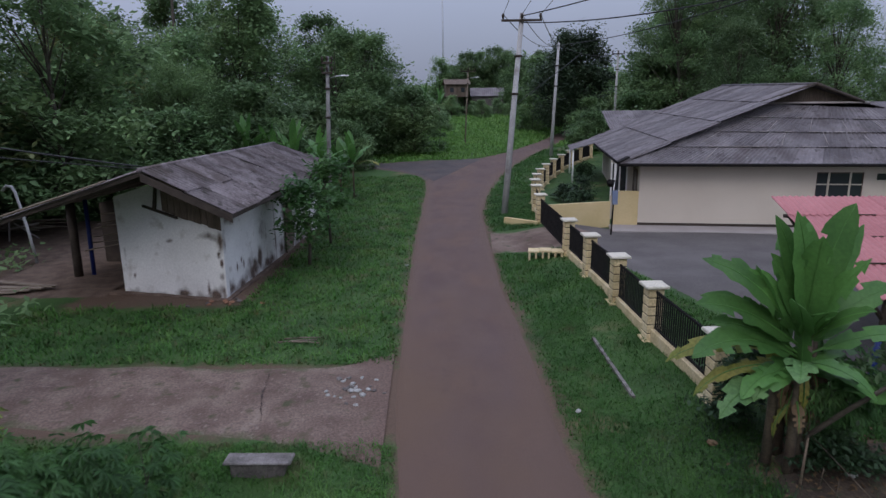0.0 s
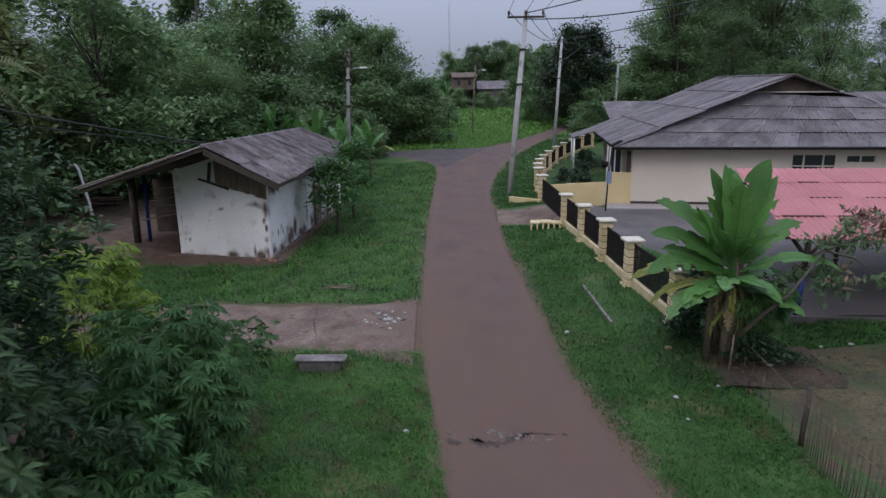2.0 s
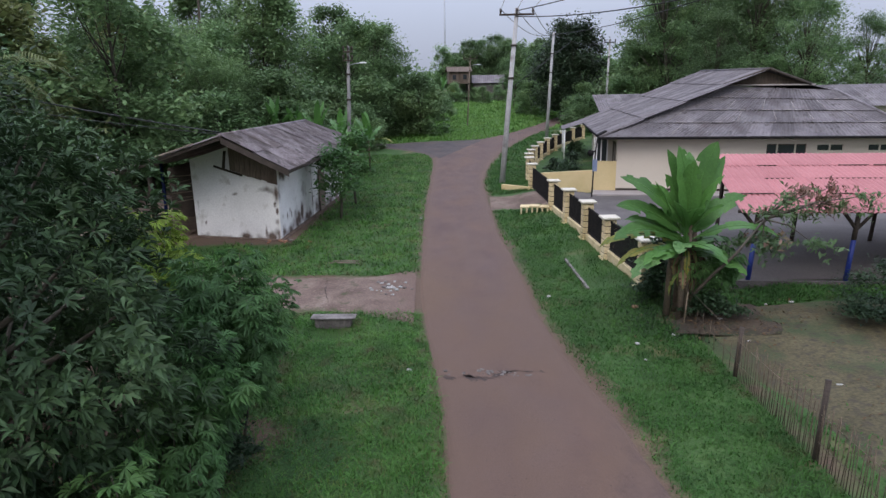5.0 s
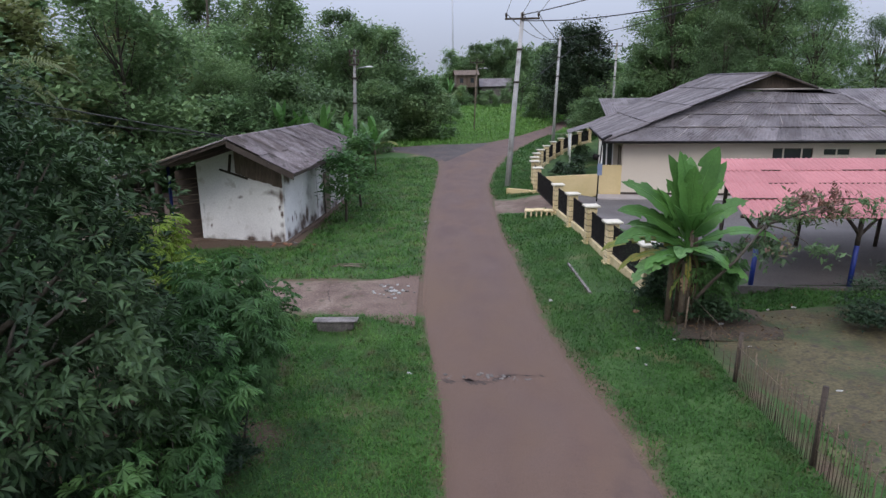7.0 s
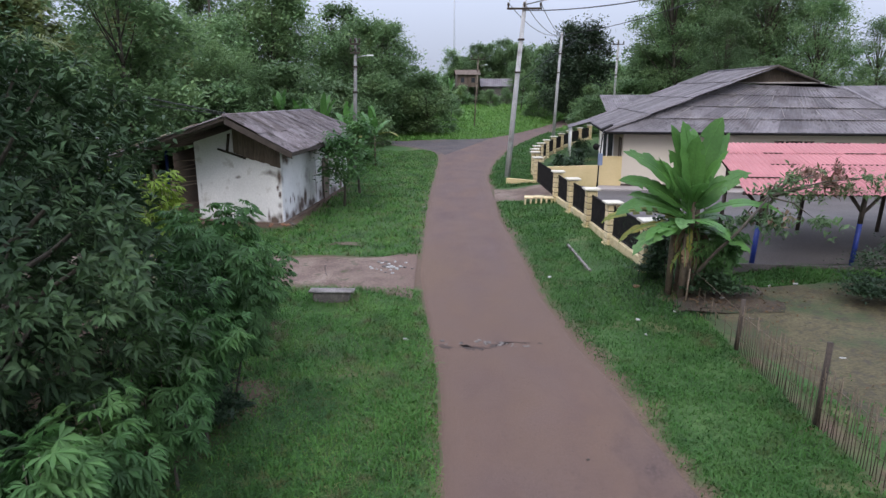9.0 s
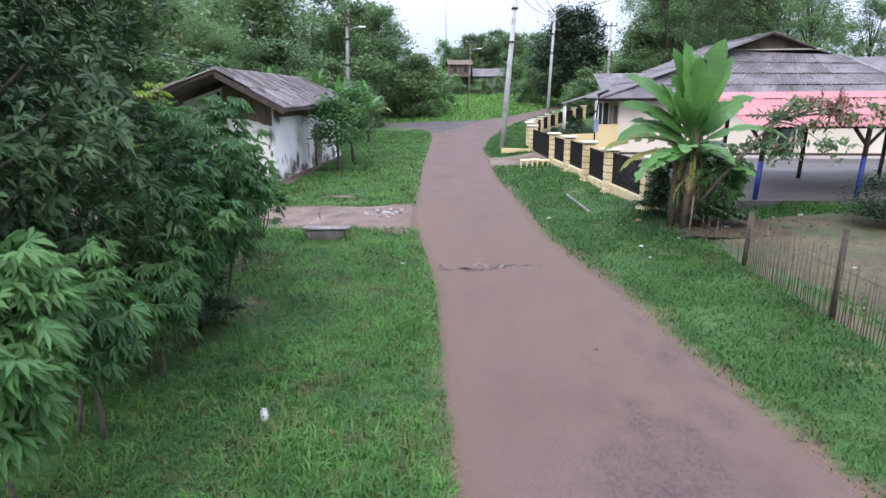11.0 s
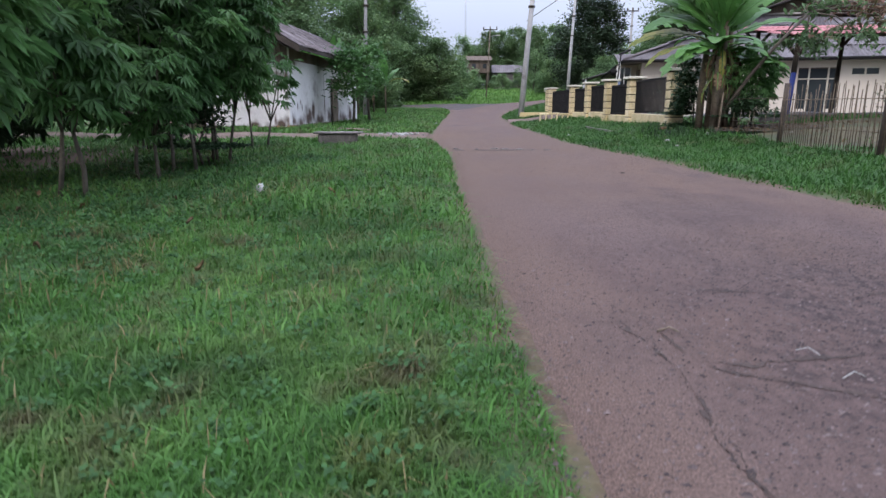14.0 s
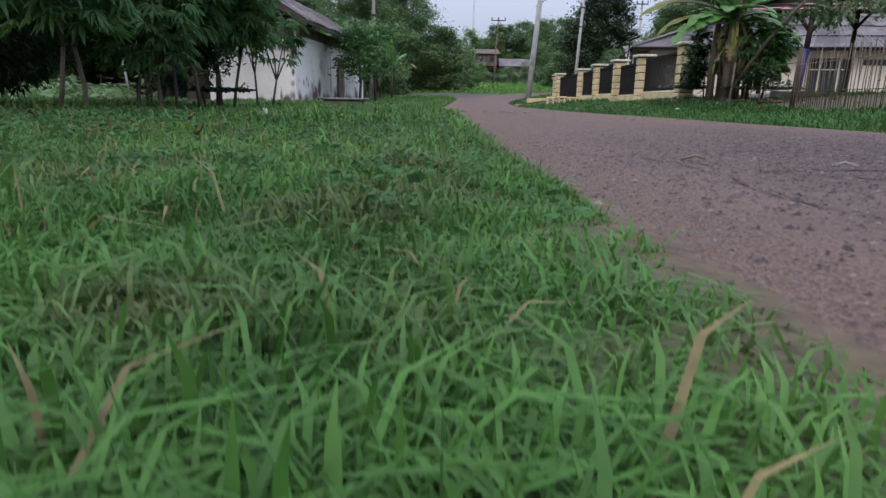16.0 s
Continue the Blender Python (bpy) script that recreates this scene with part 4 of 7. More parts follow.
def build_house():
    h = thing("house", (0, 0, 0), 0, "long cream single-storey house with a grey corrugated hip roof", "house")
    mid, w0_ = 9.2, 1.0
    gz, gv = 5.5, 4.2  # gablet foot
    pk, rb = hp(mid, gv - 0.3, PEAK), hp(mid, HD, PEAK + 0.35)
    gl, gr = hp(mid - 2.3, gv, gz), hp(mid + 2.3, gv, gz)
    el, er, bl, br = hp(0, 0, EAVE), hp(HW, 0, EAVE), hp(0, HD, EAVE), hp(HW, HD, EAVE)
    def rows(a, b, c, d, n, sheets):
        for k in range(n):
            lo, hi = k / n, (k + 1) / n + (0.02 if k < n - 1 else 0)
            up = Vector((0, 0, 0.055 if k else 0.0))  # each row laps over the one below
            quad_roof("roof_sheet", (a.lerp(d, lo) + up, b.lerp(c, lo) + up, b.lerp(c, hi), a.lerp(d, hi)), "roof", h, sheets)
    gs = hp(12.7, gv, 5.2)  # right end of the front slope's top edge
    rows(el, er, gs, gl, 4, 13)
    rows(bl, el, pk, rb, 4, 13)
    rows(er, br, rb + U * 3, gs, 2, 6)
    quad_roof("roof_plane", (gr, gs, rb + U * 3, rb), "roof", h, 2)
    quad_roof("roof_plane", (gr, rb + U * 0.5, rb, pk), "roof", h, 2)
    for f, k, skew_ in ((0.12, 0.3, 0.01), (0.22, 0.05, 0.02), (0.3, 0.5, 0.012), (0.4, 0.28, 0.02), (0.47, 0.55, 0.015), (0.55, 0.3, 0.025), (0.63, 0.5, 0.02), (0.7, 0.25, 0.02), (0.78, 0.52, 0.018), (0.86, 0.3, 0.02), (0.93, 0.05, 0.015)):
        lo_, hi_ = (el.lerp(er, f + o_).lerp(gl.lerp(gs, f + o_), q) + Vector((0, 0, 0.045)) for o_, q in ((0, k), (-skew_, k + 0.2)))
        tube("lap_seam", [lo_, hi_], 0.014, "paving", h, 4, "pale edge of a lapped roof sheet")
    # rear roof seen past the hip
    quad_roof("roof_plane", (hp(12.5, 9, 4.2), hp(24, 9, 4.2), hp(24, 13, 5.5), hp(12.5, 13, 5.5)), "roof", h, 5)
    part("rear_wall", box_h(15.4, 9.6, 23.5, 9.75, -0.2, 4.25), "plaster", h)
    part("side_window", box_h(w0_ - 0.03, 1.6, w0_, 2.6, 1.0, 2.5), "glass", h, "tall window on the side wall")
    for uu, v0_, v1_, z0_, z1_ in ((w0_, 1.5, 1.6, 0.95, 2.55), (w0_, 2.6, 2.7, 0.95, 2.55), (w0_, 1.5, 2.7, 0.9, 1.0), (w0_, 1.5, 2.7, 2.5, 2.6)):
        part("window_frame", box_h(uu - 0.06, v0_, uu + 0.01, v1_, z0_, z1_), "oldwood", h)
    # gablet
    part("gablet", prism_tri(gl + V * 0.35, gr + V * 0.35, hp(mid, gv + 0.35, PEAK - 0.08)), "brownwood", h, "brown boarded gable triangle")
    tubes("gablet_sill", [([gl + Vector((0, 0, 0.03)), gr.lerp(gs, 0.2) + Vector((0, 0, 0.06))], 0.05)], "paving", h, 6)
    for a, b in ((gl, pk), (gr, pk)):
        tubes("rake_board", [([a + Vector((0, 0, 0.02)), b + Vector((0, 0, 0.03))], 0.09)], "dark", h, 4)
    tubes("hip_cap", [([el + Vector((0, 0, 0.03)), gl + Vector((0, 0, 0.03))], 0.08)], "roof", h, 6)
    tubes("hip_cap", [([er + Vector((0, 0, 0.03)), gs + Vector((0, 0, 0.03))], 0.09)], "roof", h, 6)
    for k in (1, 2, 3):  # pale lips along the lapped rows
        for f in np.arange(0.02, 0.97, 0.05):
            if random.uniform(0, 1) < 0.45:
                a_, b_ = (el.lerp(er, f + o_).lerp(gl.lerp(gs, f + o_), k / 4) + Vector((0, -0.02, 0.075)) for o_ in (0, random.uniform(0.02, 0.05)))
                tube("lap_lip", [a_, b_], 0.012, "paving", h, 4, "pale lip of a lapped roof row")
    tubes("ridge_cap", [([pk + Vector((0, 0, 0.03)), rb + Vector((0, 0, 0.03))], 0.08)], "roof", h, 6)
    tubes("gutter", [([el + Vector((0, 0, -0.05)), er + Vector((0, 0, -0.05))], 0.07)], "black", h, 6, "black eave gutter")
    tubes("gutter", [([el + Vector((0, 0, -0.05)), bl + Vector((0, 0, -0.05))], 0.07)], "black", h, 6)
    # walls with openings on the front
    w0, w1, sb = 1.0, HW - 0.8, 0.9
    front_wall(h, w0, w1, sb, 0.0, 3.0)
    part("side_wall", box_h(w0, sb + 0.16, w0 + 0.15, HD - 1, -0.1, 3.0), "plaster", h)
    part("side_wall", box_h(w1 - 0.15, sb + 0.16, w1, HD - 1, 0.2, 3.0), "plaster", h)
    part("back_wall", box_h(w0, HD - 1, w1, HD - 0.85, 0.2, 3.0), "plaster", h)
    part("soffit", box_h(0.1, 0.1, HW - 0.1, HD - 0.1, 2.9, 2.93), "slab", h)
    part("plinth", box_h(0.9, 0.95, HW, HD, -0.3, 0.12), "slab", h, "grey concrete floor plinth")
    part("terrace", box_h(-0.3, -0.55, HW, 0.95, -0.3, 0.08), "paving", h, "pale concrete terrace along the front wall")
    part("terrace_step", box_h(-0.3, -1.15, HW, -0.55, -0.3, 0.0), "paving", h, "pale lower step of the terrace")
    part("skirting", box_h(w0, sb - 0.015, w1, sb, 0.08, 0.2), "dark", h, "dark band along the foot of the wall")
    # corner porch: a waist-high cream wall with windows set back behind it
    part("porch_wall", box_h(-0.16, sb + 0.02, w0 + 0.12, sb + 0.14, 0.0, 1.66), "cream", h, "yellow-cream waist-high porch wall")
    part("porch_back_wall", box_h(-0.1, 2.75, w0, 2.87, 0.0, 2.9), "plaster", h)
    for uu in (-0.1, 0.28, 0.62):
        part("window_frame", box_h(uu, 2.68, uu + 0.07, 2.75, 1.2, 2.8), "white", h)
    part("porch_window", box_h(-0.03, 2.70, 0.62, 2.74, 1.2, 2.75), "glass", h)
    part("porch_post", box_h(-0.14, sb + 0.03, -0.04, sb + 0.13, 1.66, 2.92), "white", h)
    # wing behind
    wa, wb = Vector((12.2, 47, 5.0)), Vector((19, 46, 5.0))
    quad_roof("roof_plane", (wa + Vector((-0.3, -6, -2.0)), wb + Vector((0, -6, -2.0)), wb, wa), "roof", h, 3)
    part("wing_wall", boxed((12.2, 41.6, 0), (19, 41.8, 3.1)), "plaster", h)
    # small porch roof on the side
    quad_roof("roof_plane", (hp(-1.6, 14, 2.6), hp(-1.6, 19, 2.6), hp(0.6, 19, 3.25), hp(0.6, 14, 3.25)), "roof", h, 2)
    for v in (14.2, 18.8):
        tube("porch_post", [hp(-1.4, v, 0.2), hp(-1.4, v, 2.62)], 0.06, "white", h)
    return h


def box_h(u0, v0, u1, v1, z0, z1, bm=None):
    bm = bm or bmesh.new()
    return prism(bm, [tuple(hp(u, v, 0).xy) for u, v in ((u0, v0), (u1, v0), (u1, v1), (u0, v1))], z0, z1)


def prism_tri(a, b, c, thick=0.08):
    bm = bmesh.new()
    t = V * thick
    vs = [bm.verts.new(p) for p in (a, b, c, a + t, b + t, c + t)]
    for f in ((0, 1, 2), (5, 4, 3), (0, 3, 4, 1), (1, 4, 5, 2), (2, 5, 3, 0)):
        bm.faces.new([vs[i] for i in f])
    return bm


OPENINGS = [("door", 8.5, 10.4, 0.12, 2.56), ("vent", 10.9, 12.15, 2.18, 2.55), ("vent", 13.3, 14.4, 2.18, 2.55)]


def front_wall(h, u0, u1, v, z0, z1, th=0.15):
    """Front wall in pieces round its openings."""
    us = sorted({u0, u1, *(o[1] for o in OPENINGS), *(o[2] for o in OPENINGS)})
    for a, b in zip(us, us[1:]):
        o = [q for q in OPENINGS if q[1] <= a and q[2] >= b]
        if o:
            if o[0][3] > z0 + 0.3:
                part("wall_below_opening", box_h(a, v, b, v + th, z0, o[0][3]), "plaster", h)
            part("wall_above_opening", box_h(a, v, b, v + th, o[0][4], z1), "plaster", h)
        else:
            part("front_wall", box_h(a, v, b, v + th, z0, z1), "plaster", h)
    for kind, a, b, lo, hi in OPENINGS:
        w = part(kind, box_h(a, v + 0.07, b, v + 0.09, lo, hi), "glass", h, "dark glazed double door in a white frame" if kind == "door" else "narrow dark high vent window")
        for f in ((0, 0.27, 0.73, 1) if kind == "door" else (0, 0.5, 1)):
            uu, fw = a + (b - a) * f, 0.035 if 0 < f < 1 else 0.025
            part("frame_bar", box_h(uu - fw, v + 0.02, uu + fw, v + 0.08, lo, hi), "cap" if 0 < f < 1 or kind == "vent" else "brownwood", w)
        for zz in ((lo + 0.03, hi - 0.02, 2.02) if kind == "door" else (lo + 0.02, hi - 0.02)):
            part("frame_bar", box_h(a, v + 0.025, b, v + 0.075, zz - 0.025, zz + 0.025), "brownwood" if zz > 2.3 and kind == "door" else "cap", w)
        if kind == "door":
            for f0, f1 in ((0, 0.27), (0.73, 1)):
                part("side_panel", box_h(a + (b - a) * f0, v + 0.03, a + (b - a) * f1, v + 0.07, lo, lo + 0.45), "plaster", w)


house = build_house()
tagged(part("low_garden_wall", wall_between((4.75, 24.3), (7.66, 24.75), -0.1, 1.12, 1.18, 0.14, 1), "cream"), "low yellow-cream garden wall beside the terrace", "wall")
yard_slab = strip("yard_slab", [(7.2, 6.35, 22, 5.4), (7.3, 10, 20, 9), (6.6, 14, 20, 13), (5.9, 18, 20, 17), (5.6, 23.6, 24, 20.6), (5.6, 24.2, 26, 21.4)], "slab", 0.07, "stained grey concrete yard slab", "slab", 10, 0.02, seed=6)


slab_edge = tagged(part("slab_edge", wall_between((7.15, 6.33), (22, 5.38), 0.3, 0.57, 0.57, 0.10, 1), "slab"), "grey concrete edge of the yard slab", "kerb", kind="structure")


# ---- boundary fence with pillars ----
def pillar(x, y, ref=None):
    p = thing("fence_pillar", (x, y, lz(x, y) - 0.05), 3, "cream stone-block fence pillar with a pale cap", "pillar", "fence pillars")
    for k in range(6):
        z0 = 0.02 + k * 0.215
        part("stone_block", boxed((-0.18, -0.18, z0), (0.18, 0.18, z0 + 0.192), 0.014), "stone", p)
    part("core", boxed((-0.165, -0.165, 0), (0.165, 0.165, 1.33)), "dark", p)
    part("footing", boxed((-0.26, -0.26, -0.15), (0.26, 0.26, 0.06), 0.02), "stone", p)
    part("cap", boxed((-0.27, -0.27, 1.31), (0.27, 0.27, 1.38), 0.015), "cap", p)
    return p


PILLARS = [(5.2, 6.62), (5.0, 9.85), (4.88, 12.55), (4.7, 15.3), (4.53, 18.1), (4.32, 24.1), (4.5, 27.0), (4.8, 29.8), (5.25, 32.6), (5.85, 35.4), (6.6, 38.1), (7.5, 40.8), (8.5, 43.4), (9.6, 46), (10.9, 48.5), (12.3, 51)]
first = pillar(*PILLARS[0])
for x, y in PILLARS[1:]:
    copy_thing(first, pose(x, y, lz(x, y) - 0.05, 0, 0, 3))


def fence_panel(a, b, gate=False):
    a, b = Vector(a), Vector(b)
    d = (b - a)
    L, ang = d.length, math.degrees(math.atan2(d.y, d.x))
    za = lz(*((a + b) / 2))
    f = thing("fence_panel", (a.x, a.y, za), ang, "black steel railing panel on a low cream plinth wall" if not gate else "closed black steel driveway gate", "gate" if gate else "fence", "fence panels")
    if not gate:
        part("plinth", boxed((0.18, -0.09, -0.2), (L - 0.18, 0.09, 0.22), 0.01), "stone", f)
    lo = 0.24 if not gate else 0.08
    for z in (lo + 0.04, 1.12):
        part("rail", boxed((0.19, -0.02, z - 0.025), (L - 0.19, 0.02, z + 0.025)), "black", f)
    n = int((L - 0.4) / 0.105)
    for i in range(n):
        x = 0.22 + (L - 0.44) * i / max(1, n - 1)
        part("bar", boxed((x - 0.016, -0.012, lo), (x + 0.016, 0.012, 1.16)), "black", f)
    return f


for i, (a, b) in enumerate(zip(PILLARS, PILLARS[1:])):
    fence_panel(a, b, gate=(i == 4))


# ---- electricity poles ----
def concrete_pole(base, top, r0, r1, arm=0.0, lamp=False, arms=1, label="grey concrete electricity pole", mat="concrete"):
    base, top = Vector(base), Vector(top)
    p = thing("electricity_pole", base, 0, label, "pole", "electricity poles")
    t = top - base
    tube("shaft", [(0, 0, -0.3), t * 0.5, t], [r0, (r0 + r1) / 2, r1], mat, p, 10)
    for j in range(arms):
        if arm:
            zz = t.z - 0.35 - 0.5 * j
            f = t * (zz / t.z)
            x = part("crossarm", boxed((f.x - arm / 2, f.y - 0.16, zz - 0.05), (f.x + arm / 2, f.y - 0.06, zz + 0.05)), "dark", p)
            for k in (-0.46, 0.0, 0.46):
                tube("insulator", [(f.x + k * arm, f.y - 0.11, zz + 0.05), (f.x + k * arm, f.y - 0.11, zz + 0.2), (f.x + k * arm, f.y - 0.11, zz + 0.32)], [0.03, 0.07, 0.05], "dark", x)
    for zz in (0.62, 0.8):
        f = t * zz
        tube("clamp_band", [f - Vector((0, 0, 0.05)), f + Vector((0, 0, 0.05))], r0 + 0.02, "dark", p, 10)
    if lamp:
        f = t * 0.86
        tube("lamp_arm", [f, f + Vector((0.4, -0.2, 0.1)), f + Vector((0.8, -0.3, 0.15))], 0.025, "steel", p)
        part("street_light", boxed(tuple(f + Vector((0.75, -0.38, 0.1))), tuple(f + Vector((1.15, -0.22, 0.18))), 0.03), "white", p)
        if arms > 2:
            part("street_light", boxed(tuple(f + Vector((0.95, -0.4, -0.5))), tuple(f + Vector((1.5, -0.22, -0.4))), 0.03), "white", p)
            tube("lamp_arm", [f - Vector((0, 0, 0.6)), f + Vector((0.5, -0.2, -0.5)), f + Vector((1.0, -0.3, -0.46))], 0.025, "steel", p)
    return p


concrete_pole((2.95, 27.7, 0.0), (3.75, 27.7, 9.9), 0.17, 0.11, 1.95)
concrete_pole((9.06, 52.2, 1.2), (9.5, 52.2, 10.7), 0.16, 0.1)
concrete_pole((-6.4, 29.5, 0.0), (-6.1, 29.5, 8.2), 0.15, 0.085, 0.55, lamp=True, arms=2, mat="oldpole", label="weathered grey concrete pole with crossarms and lamps")
concrete_pole((1.6, 64.5, 1.4), (2.0, 64.5, 9.4), 0.08, 0.06, 1.6, lamp=True, mat="oldwood", label="thin weathered wooden pole in the field")
concrete_pole((16.5, 60, 1.5), (16.6, 60, 10.6), 0.14, 0.1, 1.2)


def cable(a, b, sag, r=0.028):
    a, b = Vector(a), Vector(b)
    pts = [a.lerp(b, i / 20) - Vector((0, 0, sag * 4 * (i / 20) * (1 - i / 20))) for i in range(21)]
    c = tube("power_cable", pts, r, "wire", None, 5)
    return tagged(c, "black overhead power cable sagging between poles", "cable", "power cables")


pa, pb = Vector((3.72, 27.6, 9.75)), Vector((9.5, 52.2, 10.5))
for k in (-0.9, 0.0, 0.9):
    cable(pa + Vector((k, 0, 0.1)), pb + Vector((k * 0.5, 0, 0)), 0.6, 0.02)
    cable(pa + Vector((k, 0, 0.05)), Vector((2.0 + k, -40, 12.0)), 0.8, 0.012)
cable(pa, (15, 7, 11.6), 0.5)
cable(pa - Vector((0, 0, 0.3)), (17.5, 8, 11.0), 1.1)
cable(pb, (17.5, 12, 11.6), 0.9)
cable(pb, (16.6, 60, 10.3), 0.5)
cable((-7.75, 12.2, 4.2), (-20.1, 3.0, 8.3), 0.25, 0.022)
cable((-7.75, 12.2, 4.15), (-20.1, 3.4, 7.6), 0.35, 0.014)
tubes_ = tube("stay_wire", [(3.2, 27.7, 5.4), (7.2, 30.5, 8.2)], 0.02, "wire", None, 5)
tagged(tubes_, "thin stay wire from the leaning pole", "cable", "power cables")


# ---- canopy ----
def build_canopy():
    c = thing("canopy", (0, 0, 0), 0, "pink corrugated canopy on blue and black timber posts", "canopy")
    u, v = Vector((math.cos(radians(-4)), math.sin(radians(-4)), 0)), Vector((0.21, 0.978, 0))
    o = Vector((7.79, 6.42, 0))
    corner = o - u * 0.35 - v * 0.25 + Vector((0, 0, 2.39))
    slope = v * 6.2 + Vector((0, 0, 0.8))
    for i in range(11):
        for k in range(4):
            lift = Vector((0, 0, 0.022 * (k % 2) + random.uniform(-0.006, 0.006)))
            corrugated("roof_sheet", corner + u * (i * 1.2) + slope * (k / 4) + lift, u, slope, 1.21, slope.length / 4 + 0.08, "pink", c, 0.15, 0.018)
    for k in (1, 2, 3):  # dark rods that draw the broken shadow lines of the laps
        q = corner + slope * (k / 4) + Vector((0, 0, 0.025))
        for i in range(11):
            if random.uniform(0, 1) < 0.7:
                s = i * 1.2 + random.uniform(0, 0.3)
                tube("lap_batten", [q + u * s, q + u * (s + random.uniform(0.5, 1.1))], 0.016, "dark", c, 5)
    for r in range(2):
        for i in range(5):
            b = o + u * (2.41 * i) + v * (4.6 * r)
            g = lz(b.x, b.y)
            top = 2.40 + 0.58 * r
            post = tube("post", [(b.x, b.y, g), (b.x + 0.06, b.y, g + 1.15)], 0.065, "blue" if r == 0 else "dark", c, 6, "blue painted lower post" if r == 0 else "dark timber post")
            tube("upper_post", [(b.x + 0.06, b.y, g + 1.15), (b.x + 0.1, b.y, top)], 0.065, "dark", post, 6)
            for s in (-0.4, 0.4):
                e = b + u * s
                tube("brace", [(b.x + 0.09, b.y, top - 0.5), (e.x + 0.1, e.y, top)], 0.045, "dark", post, 6)
    for r in (0, 1):
        a, b = o + u * -0.4 + v * (4.6 * r), o + u * 11.6 + v * (4.6 * r)
        z = 2.37 + 0.58 * r
        tube("beam", [(a.x, a.y, z), (b.x, b.y, z)], 0.05, "dark", c, 4)
    return c


canopy = build_canopy()


# ---- stick fence ----
def stick_fence():
    pts = [(5.45, -9.2), (5.45, -6.5), (5.42, -3.8), (5.4, -1.1), (5.42, 1.6), (5.6, 4.6)]
    for a, b in zip(pts, pts[1:]):
        f = thing("stick_fence", (a[0], a[1], lz(*a)), 0, "low fence of dry bamboo sticks on dark timber posts", "fence", "stick fence sections")
        dx, dy = b[0] - a[0], b[1] - a[1]
        tube("post", [(0, 0, -0.1), (0.05, 0.02, 1.25 if a[1] > -2 and a[1] < 0 else 0.95)], 0.042, "dark", f, 7)
        n = 42 if a[1] < 1.5 else 7  # the stretch by the banana has lost most of its sticks
        for i in range(n):
            s = (i + random.uniform(0.3, 0.7)) / n
            x, y = dx * s, dy * s
            hgt = (0.88 if a[1] < 1.5 else 0.5) + random.uniform(-0.10, 0.08)
            tube("stick", [(x, y, -0.03), (x + random.uniform(-0.04, 0.04), y + random.uniform(-0.04, 0.04), hgt)], 0.0062, "bamboo", f, 5)
        for z in (0.3, 0.72):
            tube("rail", [(0, 0, z), (dx, dy, z)], 0.006, "bamboo", f, 5)


stick_fence()


# ---- plants ----
def leaf_mesh(centres, size, rng, droop=0.3, narrow=0.55, spread=None):
    """Folded leaves of four corners at the given places, as arrays of corners and faces."""
    n = len(centres)
    yaw = rng.uniform(0, 2 * np.pi, n)
    tilt = rng.normal(-droop * 0.7, 0.38, n)
    L = size * rng.uniform(0.6, 1.3, n)
    d = np.stack([np.cos(yaw) * np.cos(tilt), np.sin(yaw) * np.cos(tilt), np.sin(tilt)], 1)
    w = np.stack([-np.sin(yaw), np.cos(yaw), rng.normal(0, 0.35, n)], 1)
    up = np.cross(d, w)
    a = centres - d * L[:, None] / 2
    b = centres + d * L[:, None] / 2
    s1 = centres + w * (L * narrow / 2)[:, None] + up * (L * 0.08)[:, None]
    s2 = centres - w * (L * narrow / 2)[:, None] + up * (L * 0.08)[:, None]
    vs = np.stack([a, s1, b, s2], 1).reshape(-1, 3)
    k = np.arange(n)[:, None] * 4
    fs = np.concatenate([k + [0, 1, 2], k + [0, 2, 3]], 1).reshape(-1, 3)
    return vs, fs


def quick(name, vs, fs, mat, parent=None, label=""):
    """A mesh of triangles straight from arrays."""
    me = bpy.data.meshes.new(name)
    me.vertices.add(len(vs))
    me.vertices.foreach_set("co", np.ascontiguousarray(vs, dtype=np.float32).ravel())
    me.loops.add(len(fs) * 3)
    me.loops.foreach_set("vertex_index", np.ascontiguousarray(fs, dtype=np.int32).ravel())
    me.polygons.add(len(fs))
    me.polygons.foreach_set("loop_start", np.arange(0, len(fs) * 3, 3, dtype=np.int32))
    me.update(calc_edges=True)
    me.validate()
    me.materials.append(M[mat])
    ob = new(name, me)
    if parent:
        ob.parent = parent
    if label:
        ob["label"] = label
    return ob


